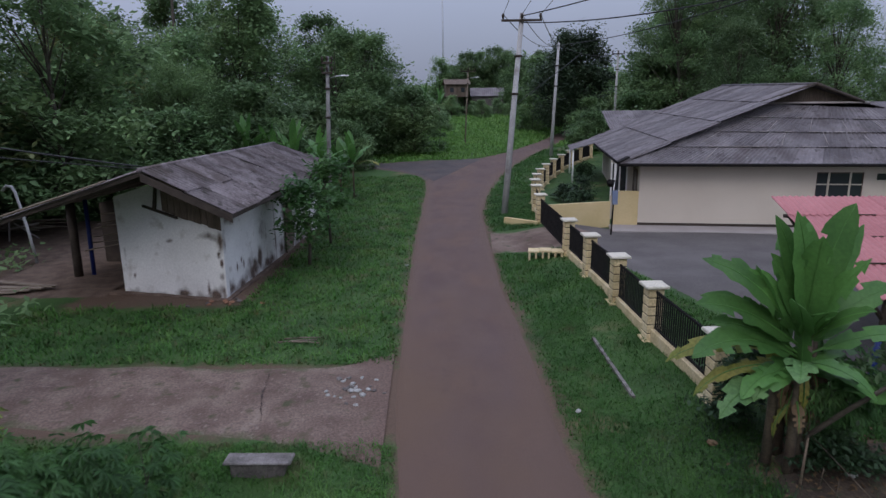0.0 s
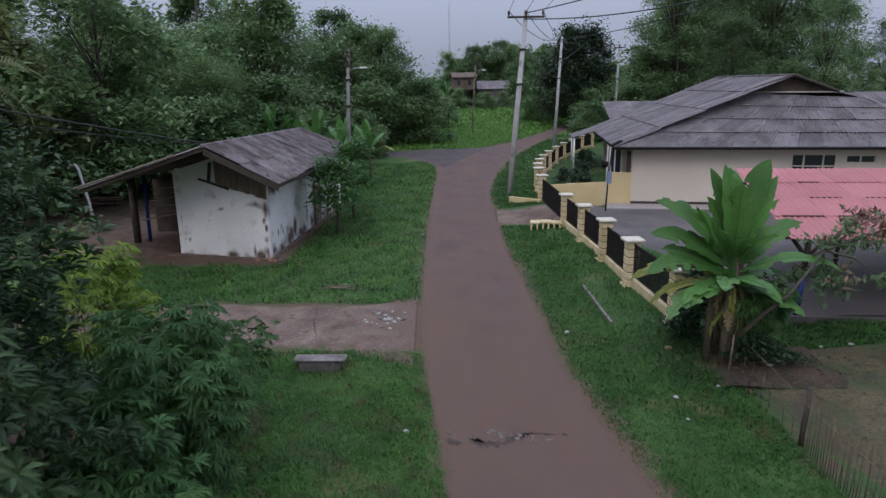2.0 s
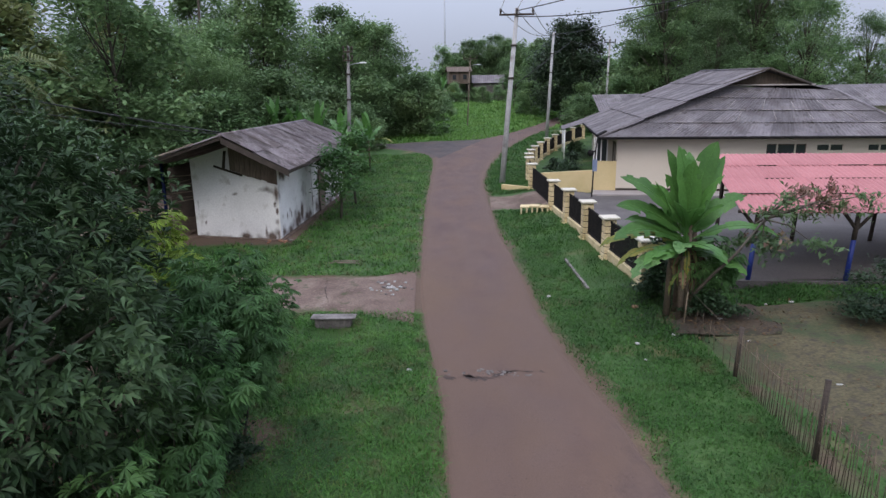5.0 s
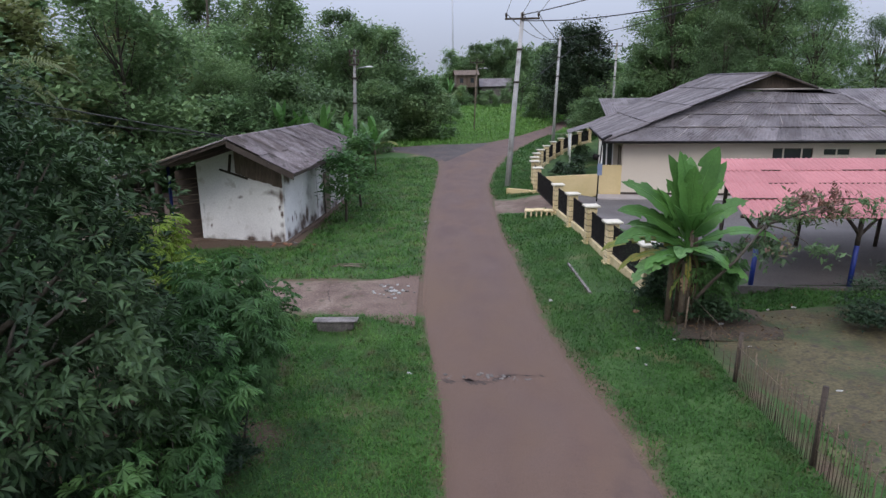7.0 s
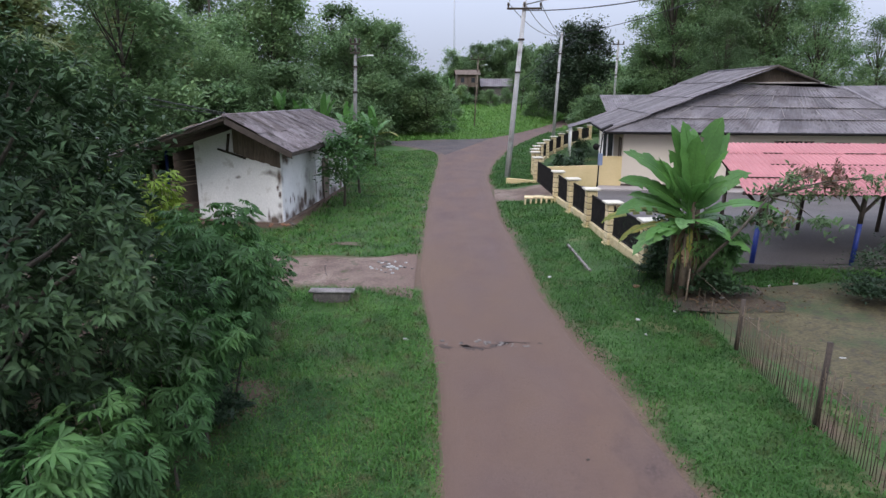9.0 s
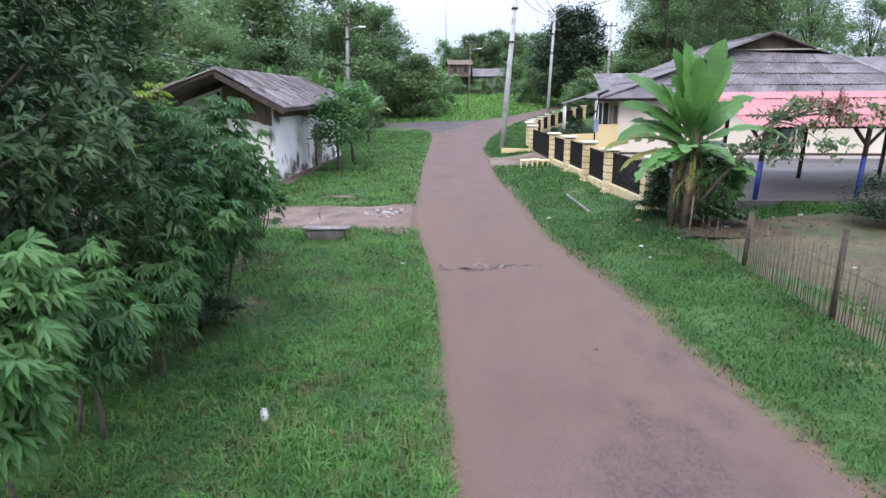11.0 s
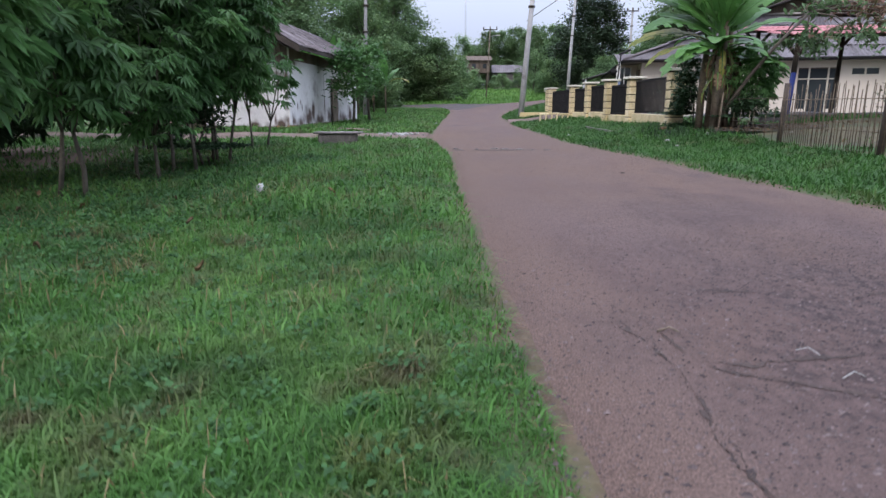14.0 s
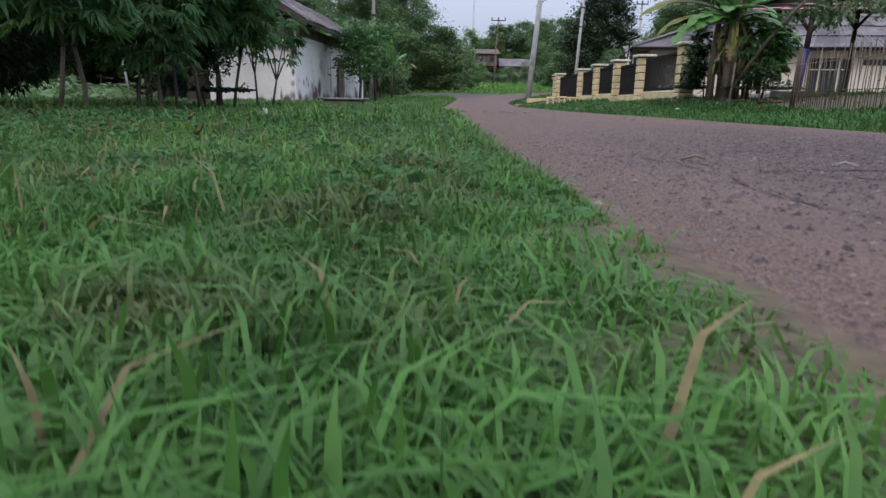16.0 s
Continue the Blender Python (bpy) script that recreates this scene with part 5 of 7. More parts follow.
def tree(loc, height, radius, leaves, size, mat, seed, label, category="tree", crown_from=0.3, clumps=40, trunk=0.16, clump_size=0.22, group="woodland trees", squash=1.0, narrow=0.5):
    rng = np.random.default_rng(seed)
    t = thing("tree", loc, 0, label, category, group)
    lean = rng.normal(0, 0.04, 2) * height
    top = np.array([lean[0], lean[1], height * 0.85])
    lines = [([(0, 0, -0.2), tuple(top * 0.35 + [rng.normal(0, 0.1), 0, 0]), tuple(top * 0.7), tuple(top)], [trunk, trunk * 0.8, trunk * 0.45, trunk * 0.12])]
    z0 = height * crown_from
    ch = height - z0
    cents = []
    for i in range(clumps):
        f = rng.uniform(0, 1)
        prof = (math.sin(math.pi * min(1, 0.18 + 0.82 * f) ** 0.8) * 0.75 + 0.3) * radius
        an = rng.uniform(0, 2 * math.pi)
        rr = prof * math.sqrt(rng.uniform(0.15, 1)) * rng.uniform(0.75, 1.15)
        c = np.array([lean[0] * f + rr * math.cos(an), lean[1] * f + rr * math.sin(an), z0 + ch * f * squash])
        cents.append(c)
        if i % 3 == 0:
            b = top * max(0.2, (c[2] / height) * 0.75)
            m = (b + c) / 2 + [0, 0, -0.08 * radius]
            lines.append(([tuple(b), tuple(m), tuple(c)], [trunk * 0.3, trunk * 0.2, trunk * 0.06]))
    tubes("trunk", lines, "bark", t, 6)
    cents = np.array(cents)
    pick = rng.integers(0, clumps, leaves)
    sig = clump_size * radius * rng.uniform(0.6, 1.3, clumps)
    pos = cents[pick] + rng.normal(0, 1, (leaves, 3)) * sig[pick][:, None] * [1, 1, 0.7]
    pos[:, 2] = np.maximum(pos[:, 2], 0.3)
    vs, fs = leaf_mesh(pos, size, rng, narrow=narrow)
    quick("crown", vs, fs, mat, t)
    return t


# woodland behind the hut
rng = np.random.default_rng(11)
kinds = [
    tree((-30, 46, 0), 13, 4.2, 13000, 0.38, "leaf_dark", 1, "tall dark green broadleaf tree at the woodland edge", crown_from=0.12, clumps=75, clump_size=0.15),
    tree((-22, 40, 0), 11, 3.8, 13000, 0.36, "leaf_mid", 2, "dense green broadleaf tree at the woodland edge", crown_from=0.08, clumps=70, clump_size=0.15),
    tree((-16, 44, 0.3), 14, 4.0, 13000, 0.38, "leaf_mid", 3, "tall green broadleaf tree at the woodland edge", crown_from=0.15, clumps=70, clump_size=0.16),
    tree((-12, 36, 0.3), 6.5, 3.2, 9000, 0.36, "leaf_mid", 4, "bushy green young tree", crown_from=0.0, clumps=60, clump_size=0.16),
]
kinds.append(tree((26, 62, lz(26, 62)), 17.5, 5.6, 24000, 0.34, "leaf_dark", 5, "tall feathery dark green tree behind the house", crown_from=0.1, clumps=150, clump_size=0.12, trunk=0.25, narrow=0.35))
kinds.append(tree((30, 56, lz(30, 56)), 19.0, 5.0, 22000, 0.34, "leaf_mid", 6, "tall feathery green tree behind the house", crown_from=0.15, clumps=130, clump_size=0.12, trunk=0.25, narrow=0.35))
SPOTS = [(-18, 25, 0, 1.0), (-22, 17, 1, 1.2), (-29, 12, 0, 1.0), (-37, 38, 0, 1.05), (-34, 30, 1, 0.95), (-28, 33, 2, 0.9), (-25, 28, 3, 1.1), (-20, 31, 3, 1.15), (-19, 49, 0, 0.95), (-14, 50, 2, 0.9), (-10, 52, 1, 1.0),
         (-24, 55, 2, 1.1), (-34, 54, 0, 1.1), (-42, 46, 2, 1.0), (-46, 34, 1, 1.1), (-8.5, 58, 0, 0.85), (-6.6, 62, 2, 0.8), (-13, 62, 0, 1.0), (-30, 22, 3, 1.2),
         (-38, 20, 1, 1.0), (-24, 18, 3, 0.8), (-44, 24, 0, 1.0), (-20, 25, 3, 0.8), (-9.5, 33, 3, 0.62), (-15, 31, 3, 0.8), (-17, 38, 1, 0.9), (-26, 42, 2, 0.85),
         (-6.0, 56, 3, 0.8), (-4.6, 60, 3, 0.75), (-9, 49, 3, 0.6), (-12, 44, 3, 0.75)]
for x, y, k, s in SPOTS:
    copy_thing(kinds[k], Matrix.Translation((x, y, lz(x, y))) @ Matrix.Rotation(rng.uniform(0, 6.28), 4, "Z") @ Matrix.Scale(s, 4))
# trees of their own kind at the woodland edge
for x, y, hh, rr, n, size, m, k, lab in ((-16.2, 34.0, 7.8, 3.0, 17000, 0.2, "leaf_feather", 12, "pale feathery round tree behind the hut"), (-20.5, 20.5, 9.2, 3.2, 5200, 0.42, "leaf_teak", 13, "olive broad-leaved tree at the woodland edge"),
                                         (-25.5, 25.5, 11.5, 3.8, 7000, 0.44, "leaf_teak", 14, "tall olive broad-leaved tree at the woodland edge"), (-21.5, 35.0, 10.5, 3.4, 6500, 0.42, "leaf_teak", 15, "olive broad-leaved tree among dark trees")):
    tree((x, y, lz(x, y)), hh, rr, n, size, m, k, lab, crown_from=0.18, clumps=80, clump_size=0.13, narrow=0.3 if m == "leaf_feather" else 0.55)
# woodland behind the house and far along the road
SPOTS_R = [(9.4, 92, 2, 0.72), (12.2, 86, 0, 0.74), (10.8, 80, 3, 0.7), (0.0, 110, 3, 0.55), (5.2, 107, 3, 0.45), (25, 66, 1, 1.25), (32, 64, 0, 1.2), (20.5, 62, 3, 1.3), (27, 52, 3, 1.0), (-2.5, 127, 1, 0.95), (3.8, 129, 0, 0.9), (9.6, 130, 1, 1.05), (12.5, 127, 2, 0.85), (-3.4, 56.5, 3, 0.92), (-1.2, 72, 3, 0.45), (22.5, 58, 5, 0.92), (35, 60, 4, 1.05), (40, 53, 5, 0.58), (29, 68, 5, 1.0), (52, 46, 4, 0.8), (37, 70, 4, 1.1),
           (23, 48, 4, 0.62), (30, 46, 5, 0.66), (38, 42, 4, 0.7), (46, 36, 5, 0.7),
           (2, 132, 1, 0.95), (-14, 100, 0, 1.0), (-18, 90, 2, 1.0), (20, 115, 0, 0.8), (32, 100, 2, 1.2), (38, 92, 0, 1.3), (7, 130, 2, 0.85), (14, 126, 1, 0.9), (18, 130, 0, 0.9), (10, 138, 0, 1.0), (-1.5, 134, 1, 0.8), (-0.5, 140, 0, 0.72), (4, 112, 3, 0.4), (8.5, 114, 3, 0.45), (11, 110, 3, 0.5), (-2.5, 112, 3, 0.42), (6, 113, 3, 0.3)]
for x, y, k, s in SPOTS_R:
    copy_thing(kinds[k], Matrix.Translation((x, y, lz(x, y))) @ Matrix.Rotation(rng.uniform(0, 6.28), 4, "Z") @ Matrix.Scale(s, 4))


# thickets that fill the gaps between the trunks
for i in range(46):
    x, y = [(-44 + i * 1.5, 40 + 6 * math.sin(i * 1.9)), (11 + (i - 26) * 2.2, 60 + 6 * math.sin(i * 2.3))][i > 26]
    if x > -8 and i <= 26:
        y = 62
    copy_thing(kinds[3], Matrix.Translation((x, y, lz(x, y) - 0.3)) @ Matrix.Rotation(i * 1.3, 4, "Z") @ Matrix.Scale(0.6 + 0.25 * (i % 3) / 2, 4))
for i in range(22):
    x, y = -22 + i * 3.1, 133 + 6 * math.sin(i * 2.1)
    low = 0.55 if -13 < x < -3 else 1.0
    copy_thing(kinds[3], Matrix.Translation((x, y, lz(x, y) - 0.5)) @ Matrix.Rotation(i * 1.7, 4, "Z") @ Matrix.Scale(low * (1.0 + 0.3 * (i % 3) / 2), 4))
# wide dark rain tree beside the far road
tree((15.2, 72, lz(15.2, 72)), 11.6, 4.7, 32000, 0.38, "leaf_rain", 9, "broad dark rain tree beside the far road", crown_from=0.1, clumps=110, clump_size=0.15, trunk=0.3)


def far_woods():
    """Distant tree belt closing the view all round."""
    rng = np.random.default_rng(5)
    pos = []
    for i in range(420):
        an = rng.uniform(0, 2 * np.pi)
        r = rng.uniform(125, 200)
        x, y = r * math.cos(an), 20 + r * math.sin(an)
        hgt = rng.uniform(8, 13) * (0.55 if y > 60 and -0.085 < x / y < -0.01 else 1.0)
        c = rng.normal(0, 1, (150, 3)) * [3.4, 3.4, hgt * 0.26] + [x, y, lz(x, y) + hgt * 0.45]
        pos.append(c)
    vs, fs = leaf_mesh(np.concatenate(pos), 1.5, rng)
    return tagged(quick("far_woods", vs, fs, "leaf_dark"), "distant dark green belt of trees", "woods", kind="stuff")


far_woods()


def undergrowth():
    """Low weeds and saplings on the ground under the trees."""
    rng = np.random.default_rng(15)
    n = 34000
    x, y = rng.uniform(-46, -11, n), rng.uniform(-8, 44, n)
    hut = (x > -15) & (y > 12.8) & (y < 26)
    path_ = ((y > 5.6) & (y < 9.4)) | ((x > -26) & (y > 19) & (y < 27))
    keep = ~(hut | path_)
    x, y = x[keep], y[keep]
    h = (0.25 + 0.5 * np.abs(np.sin(x * 0.7) * np.sin(y * 0.5 + 1))) * rng.uniform(0.1, 1.3, len(x))
    vs, fs = leaf_mesh(np.stack([x, y, lie(x, y) + h], 1), 0.3, rng)
    return tagged(quick("undergrowth", vs, fs, "leaf_mid"), "low green undergrowth beneath the trees", "undergrowth", kind="stuff")


undergrowth()


# near plants beside the grass
def cassava(loc, height, spread, stems, seed, label, per_stem=40, leaf=0.19, bare=0.4, lean=(0, 0), mat="leaf_blue", group="cassava shrubs"):
    """A cassava shrub: thin bare stems that fan out under a dome of hand-shaped leaves on long stalks."""
    rng = np.random.default_rng(seed)
    t = thing("cassava_shrub", loc, 0, label, "shrub", group)
    hubs = []
    trunks = max(2, stems // 4)
    forks = []
    for g in range(trunks):
        an = 2 * math.pi * g / trunks + rng.uniform(-0.4, 0.4)
        b = np.array([0.14 * math.cos(an), 0.14 * math.sin(an), -0.05])
        fk = np.array([lean[0] * 0.3 + spread * 0.3 * math.cos(an) + rng.normal(0, 0.05), lean[1] * 0.3 + spread * 0.3 * math.sin(an) + rng.normal(0, 0.05), height * rng.uniform(0.2, 0.34)])
        tube("stem", [tuple(b), tuple((b + fk) / 2 + [rng.normal(0, 0.03), rng.normal(0, 0.03), 0.0]), tuple(fk)], [0.026, 0.022, 0.017], "bark", t, 6)
        forks.append(fk)
    for s in range(stems):
        q = math.sqrt((s + 0.5) / stems)
        g = s % trunks
        an = 2 * math.pi * (g + rng.uniform(-0.55, 0.55)) / trunks
        r = spread * q
        e = np.array([lean[0] + r * math.cos(an), lean[1] + r * math.sin(an), height * (1 - 0.3 * q * q) * rng.uniform(0.88, 1.0) - 0.1])
        m1 = forks[g]
        m2 = m1 + (e - m1) * 0.55 + [rng.normal(0, 0.08), rng.normal(0, 0.08), 0.06]
        tube("branch", [tuple(m1), tuple((m1 + m2) / 2 + [rng.normal(0, 0.04), rng.normal(0, 0.04), 0]), tuple(m2), tuple(e)], [0.014, 0.011, 0.008, 0.004], "bark", t, 5)
        for k in range(per_stem):
            f = bare + (1 - bare) * rng.uniform() ** 0.75
            p = m1 + (m2 - m1) * (f - 0.3) / 0.38 if f < 0.68 else m2 + (e - m2) * (f - 0.68) / 0.32
            az = math.atan2(p[1] - lean[1] * f, p[0] - lean[0] * f) + rng.normal(0, 1.3)
            out = rng.uniform(0.14, 0.34)
            hubs.append((*(p + [out * math.cos(az), out * math.sin(az), rng.uniform(-0.06, 0.14)]), az, f))
    hubs = np.array(hubs)
    n = len(hubs)
    az, size = hubs[:, 3], leaf * rng.uniform(0.7, 1.2, n)
    droop, roll = rng.uniform(0.15, 1.0, n) - 0.25 * (hubs[:, 4] > 0.9), rng.normal(0, 0.35, n)
    ax = np.stack([np.cos(az) * np.cos(droop), np.sin(az) * np.cos(droop), -np.sin(droop)], 1)
    side = np.stack([-np.sin(az) * np.cos(roll), np.cos(az) * np.cos(roll), np.sin(roll)], 1)
    nrm = np.cross(ax, side)
    vs = []
    for q in range(7):
        a = (q - 3) * 0.56 + rng.normal(0, 0.07, n)
        L = size * (1.12 - 0.1 * abs(q - 3)) * rng.uniform(0.88, 1.1, n)
        d = ax * np.cos(a)[:, None] + side * np.sin(a)[:, None]
        w = side * np.cos(a)[:, None] - ax * np.sin(a)[:, None]
        hub = hubs[:, :3]
        mid, tip = hub + d * (0.58 * L)[:, None], hub + d * L[:, None] - nrm * (0.16 * L)[:, None] - np.array([0, 0, 0.12]) * L[:, None]
        vs.append(np.stack([hub, mid + w * (0.125 * L)[:, None], tip, mid - w * (0.125 * L)[:, None]], 1))
    vs = np.stack(vs, 1).reshape(-1, 3)
    k = np.arange(len(vs) // 4)[:, None] * 4
    quick("leaves", vs, np.concatenate([k + [0, 1, 2], k + [0, 2, 3]], 1).reshape(-1, 3), mat, t)
    return t


def mango(loc, height, radius, whorls, seed, label, foot=0.5, leaf=0.2):
    """A mango tree: a short forked trunk and a dense lumpy crown of whorls of long narrow drooping leaves."""
    rng = np.random.default_rng(seed)
    t = thing("mango_tree", loc, 0, label, "tree", "garden trees")
    u, an = rng.uniform(-1, 1, whorls), rng.uniform(0, 2 * np.pi, whorls)
    lump = 1 + 0.13 * np.sin(3 * an + 4 * u + seed) + 0.10 * np.sin(7 * an - 5 * u + 2 * seed) + 0.06 * np.sin(13 * an + 11 * u)
    deep = rng.uniform(0.25, 1, whorls) ** 0.33
    prof = (1 - np.abs(u) ** 2.6) ** 0.42
    mid, half = (height + foot) / 2, (height - foot) / 2
    c = np.stack([radius * prof * lump * deep * np.cos(an), radius * prof * lump * deep * np.sin(an), mid + half * u * (0.72 + 0.28 * deep) * (0.94 + 0.06 * lump)], 1)
    lines = [([(0, 0, -0.2), (0.05, 0.03, foot + 0.4), (0.1, 0, mid), (0.1, 0.05, height * 0.85)], [0.14, 0.12, 0.07, 0.02])]
    for k in range(0, whorls, max(1, whorls // 26)):
        b = np.array([0.05, 0.03, min(c[k, 2] * 0.6, mid) + 0.2])
        lines.append(([tuple(b), tuple((b + c[k]) / 2 + [0, 0, -0.1]), tuple(c[k])], [0.05, 0.03, 0.008]))
    tubes("trunk", lines, "bark", t, 6)
    m = 13
    out = c - [0, 0, mid]
    out = out / np.linalg.norm(out, axis=1)[:, None]
    axis_ = out * 0.7 + [0, 0, 0.5] + rng.normal(0, 0.25, out.shape)
    axis_ /= np.linalg.norm(axis_, axis=1)[:, None]
    e1 = np.cross(axis_, [0.31, 0.17, 0.93])
    e1 /= np.linalg.norm(e1, axis=1)[:, None] + 1e-6
    e2 = np.cross(axis_, e1)
    vs = []
    for q in range(m):
        a = q * 2.4 + rng.uniform(-0.3, 0.3, whorls)
        op = rng.uniform(0.35, 1.35, whorls)
        d = axis_ * np.cos(op)[:, None] + (e1 * np.cos(a)[:, None] + e2 * np.sin(a)[:, None]) * np.sin(op)[:, None]
        L = leaf * rng.uniform(0.65, 1.25, whorls)
        w = np.cross(d, axis_ + [0, 0, 0.2])
        w /= np.linalg.norm(w, axis=1)[:, None] + 1e-6
        base = c + d * 0.02 - axis_ * rng.uniform(0, 0.12, whorls)[:, None]
        half_ = base + d * (0.5 * L)[:, None]
        tip = base + d * L[:, None] - np.array([0, 0, 1]) * (0.3 * L)[:, None]
        vs.append(np.stack([base, half_ + w * (0.14 * L)[:, None], tip, half_ - w * (0.14 * L)[:, None]], 1))
    vs = np.stack(vs, 1).reshape(-1, 3)
    k = np.arange(len(vs) // 4)[:, None] * 4
    quick("crown", vs, np.concatenate([k + [0, 1, 2], k + [0, 2, 3]], 1).reshape(-1, 3), "leaf_mango", t)
    return t


cassava((-3.3, -0.5, 0), 3.5, 0.8, 14, 21, "tall domed cassava shrub with hand-shaped leaves beside the verge", 95, leaf=0.16, bare=0.33)
cassava((-3.2, -1.75, 0), 2.75, 0.55, 10, 26, "cassava shrub with drooping hand-shaped leaves", 85, leaf=0.16, bare=0.32)
cassava((-3.2, -2.6, 0), 1.9, 0.4, 6, 29, "shorter cassava shrub at the foot of the mango tree", 55, leaf=0.15, bare=0.32)
cassava((-3.2, -3.95, 0), 2.1, 0.32, 5, 30, "low cassava shrub with bright top leaves", 55, leaf=0.16, bare=0.4)
cassava((-3.25, -5.2, 0), 2.5, 0.4, 9, 28, "young cassava shrub with broad hand-shaped leaves", 62, leaf=0.18, bare=0.45, lean=(0.42, -0.22))
cassava((-4.2, 1.2, 0), 2.9, 0.6, 9, 24, "cassava shrub between the mango trees", 50, leaf=0.16)
cassava((-3.7, 2.4, 0), 2.4, 0.75, 10, 23, "thin-leaved cassava shrub with long bare stems", 26, leaf=0.15, bare=0.5)
cassava((-5.35, 1.6, 0), 3.85, 0.7, 12, 25, "lime green young cassava shrub", 48, leaf=0.15, mat="leaf_lime", bare=0.5)
mango((-5.35, -2.8, 0), 5.4, 2.4, 3000, 34, "dense dark green mango tree beside the cassava", leaf=0.155)
mango((-7.7, 0.7, 0), 3.5, 1.6, 1100, 31, "low dense dark green mango tree by the dirt path", foot=0.25, leaf=0.16)
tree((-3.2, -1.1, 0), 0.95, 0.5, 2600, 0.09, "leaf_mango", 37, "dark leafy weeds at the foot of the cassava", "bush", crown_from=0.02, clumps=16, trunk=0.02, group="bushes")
tree((-9.6, -2.6, 0), 4.8, 2.4, 17000, 0.2, "leaf_mango", 32, "dense dark green garden tree", crown_from=0.1, clumps=50, group="garden trees")
tree((-11.5, 5.0, 0), 6.5, 2.4, 10000, 0.2, "leaf_mango", 33, "green garden tree behind the shrubs", crown_from=0.3, group="garden trees")
# small trees by the hut
for i, (x, y, hh) in enumerate(((-4.75, 21.3, 3.4), (-4.9, 17.9, 2.9))):
    tree((x, y, lz(x, y)), hh, 1.0, 1600, 0.24, "leaf_blue", 41 + i, "small leafy tree with bare twin stems beside the hut", crown_from=0.45, clumps=16, trunk=0.07, clump_size=0.3, group="small trees by the hut")


def banana_leaf(parent, base, yaw, length, rise, width, mat, seed, name="leaf", twist=0.0):
    """One arching leaf with a midrib and a folded, slightly torn blade."""
    rng = np.random.default_rng(seed)
    n = 14
    d = np.array([math.cos(yaw), math.sin(yaw)])
    across = np.array([-d[1], d[0], 0])
    pts, sides = [], []
    ang = rise
    p = np.array(base, float)
    for i in range(n + 1):
        pts.append(p.copy())
        sides.append(across * math.cos(twist) + np.array([-d[0] * math.sin(ang), -d[1] * math.sin(ang), math.cos(ang)]) * math.sin(twist))
        st = length / n
        p = p + st * np.array([d[0] * math.cos(ang), d[1] * math.cos(ang), math.sin(ang)])
        ang -= (0.02 + 0.09 * (i / n)) * (0.45 if rise > 1.2 else 0.9 if rise > 0.6 else 1.5)
    vs, fs = [], []
    for i, q in enumerate(pts):
        f = max(0.0, i / n - 0.13) / 0.87
        w = width * max(0.03, min(1.0, f / 0.2) ** 0.6 * max(0.0, 1 - max(0.0, (f - 0.45) / 0.55) ** 2.2) ** 0.75)
        for s, lift in ((-1, 0.10), (-0.5, 0.07), (0, 0), (0.5, 0.07), (1, 0.10)):
            jag = rng.uniform(0.88, 1.06) if abs(s) == 1 else 1
            vs.append(q + sides[i] * (w / 2 * s * jag) + np.array([0, 0, lift * w - (0.12 * w if abs(s) == 1 else 0) * rng.uniform(0, 1)]))
    for i in range(n):
        for k in range(4):
            if i > 3 and k in (0, 3) and rng.uniform() < (0.22 if i % 2 else 0.05) * (2.0 if rise < 0.6 else 1.0):
                continue
            fs.append((5 * i + k, 5 * i + k + 1, 5 * i + 6 + k, 5 * i + 5 + k))
    leaf = link(name, vs, fs, mat, parent, "", True)
    tube("midrib", pts, [0.022 * (1 - 0.85 * i / n) for i in range(n + 1)], "banana", leaf, 5)
    return leaf


def banana(loc, stems, seed, label, scale=1.0, droopers=(), girth=1.0):
    rng = np.random.default_rng(seed)
    b = thing("banana_plant", loc, 0, label, "banana plant", "banana plants")
    k = 0
    for sx, sy, hh, nl, reach in stems:
        hh, reach = hh * scale, reach * scale
        tube("pseudostem", [(sx * 1.15, sy * 1.15, -0.1), (sx * 1.12, sy * 1.1, hh * 0.6), (sx * 0.95, sy * 0.95, hh)], [0.065 * girth, 0.055 * girth, 0.045 * girth], "stem", b, 9)
        for i in range(nl):
            f = i / max(1, nl - 1)
            rise = 1.5 - 1.05 * f + rng.normal(0, 0.06)
            yaw = i * 2.4 + rng.uniform(-0.3, 0.3) + seed
            mat = "banana" if f < 0.97 or nl < 7 else "banana_old"
            banana_leaf(b, (sx * 1.12, sy * 1.12, hh - 0.25 * f), yaw, reach * (0.95 + 0.15 * rng.uniform()), rise, 0.46 * scale, mat, seed * 31 + k)
            k += 1
        for i in range(1):
            yaw = rng.uniform(0, 6.28)
            banana_leaf(b, (sx * 1.08, sy * 1.08, hh * 0.8), yaw, reach * 0.55, -0.5, 0.16, "banana_dry", seed * 57 + k, "dry_leaf")
            k += 1
    for yaw, rise, z, length, wide, mat, twist in droopers:
        banana_leaf(b, (0, 0, z), yaw, length, rise, 1.12 * wide, mat, seed * 91 + k, "leaf" if rise > 0.6 else "drooping_leaf", twist)
        k += 1
    return b


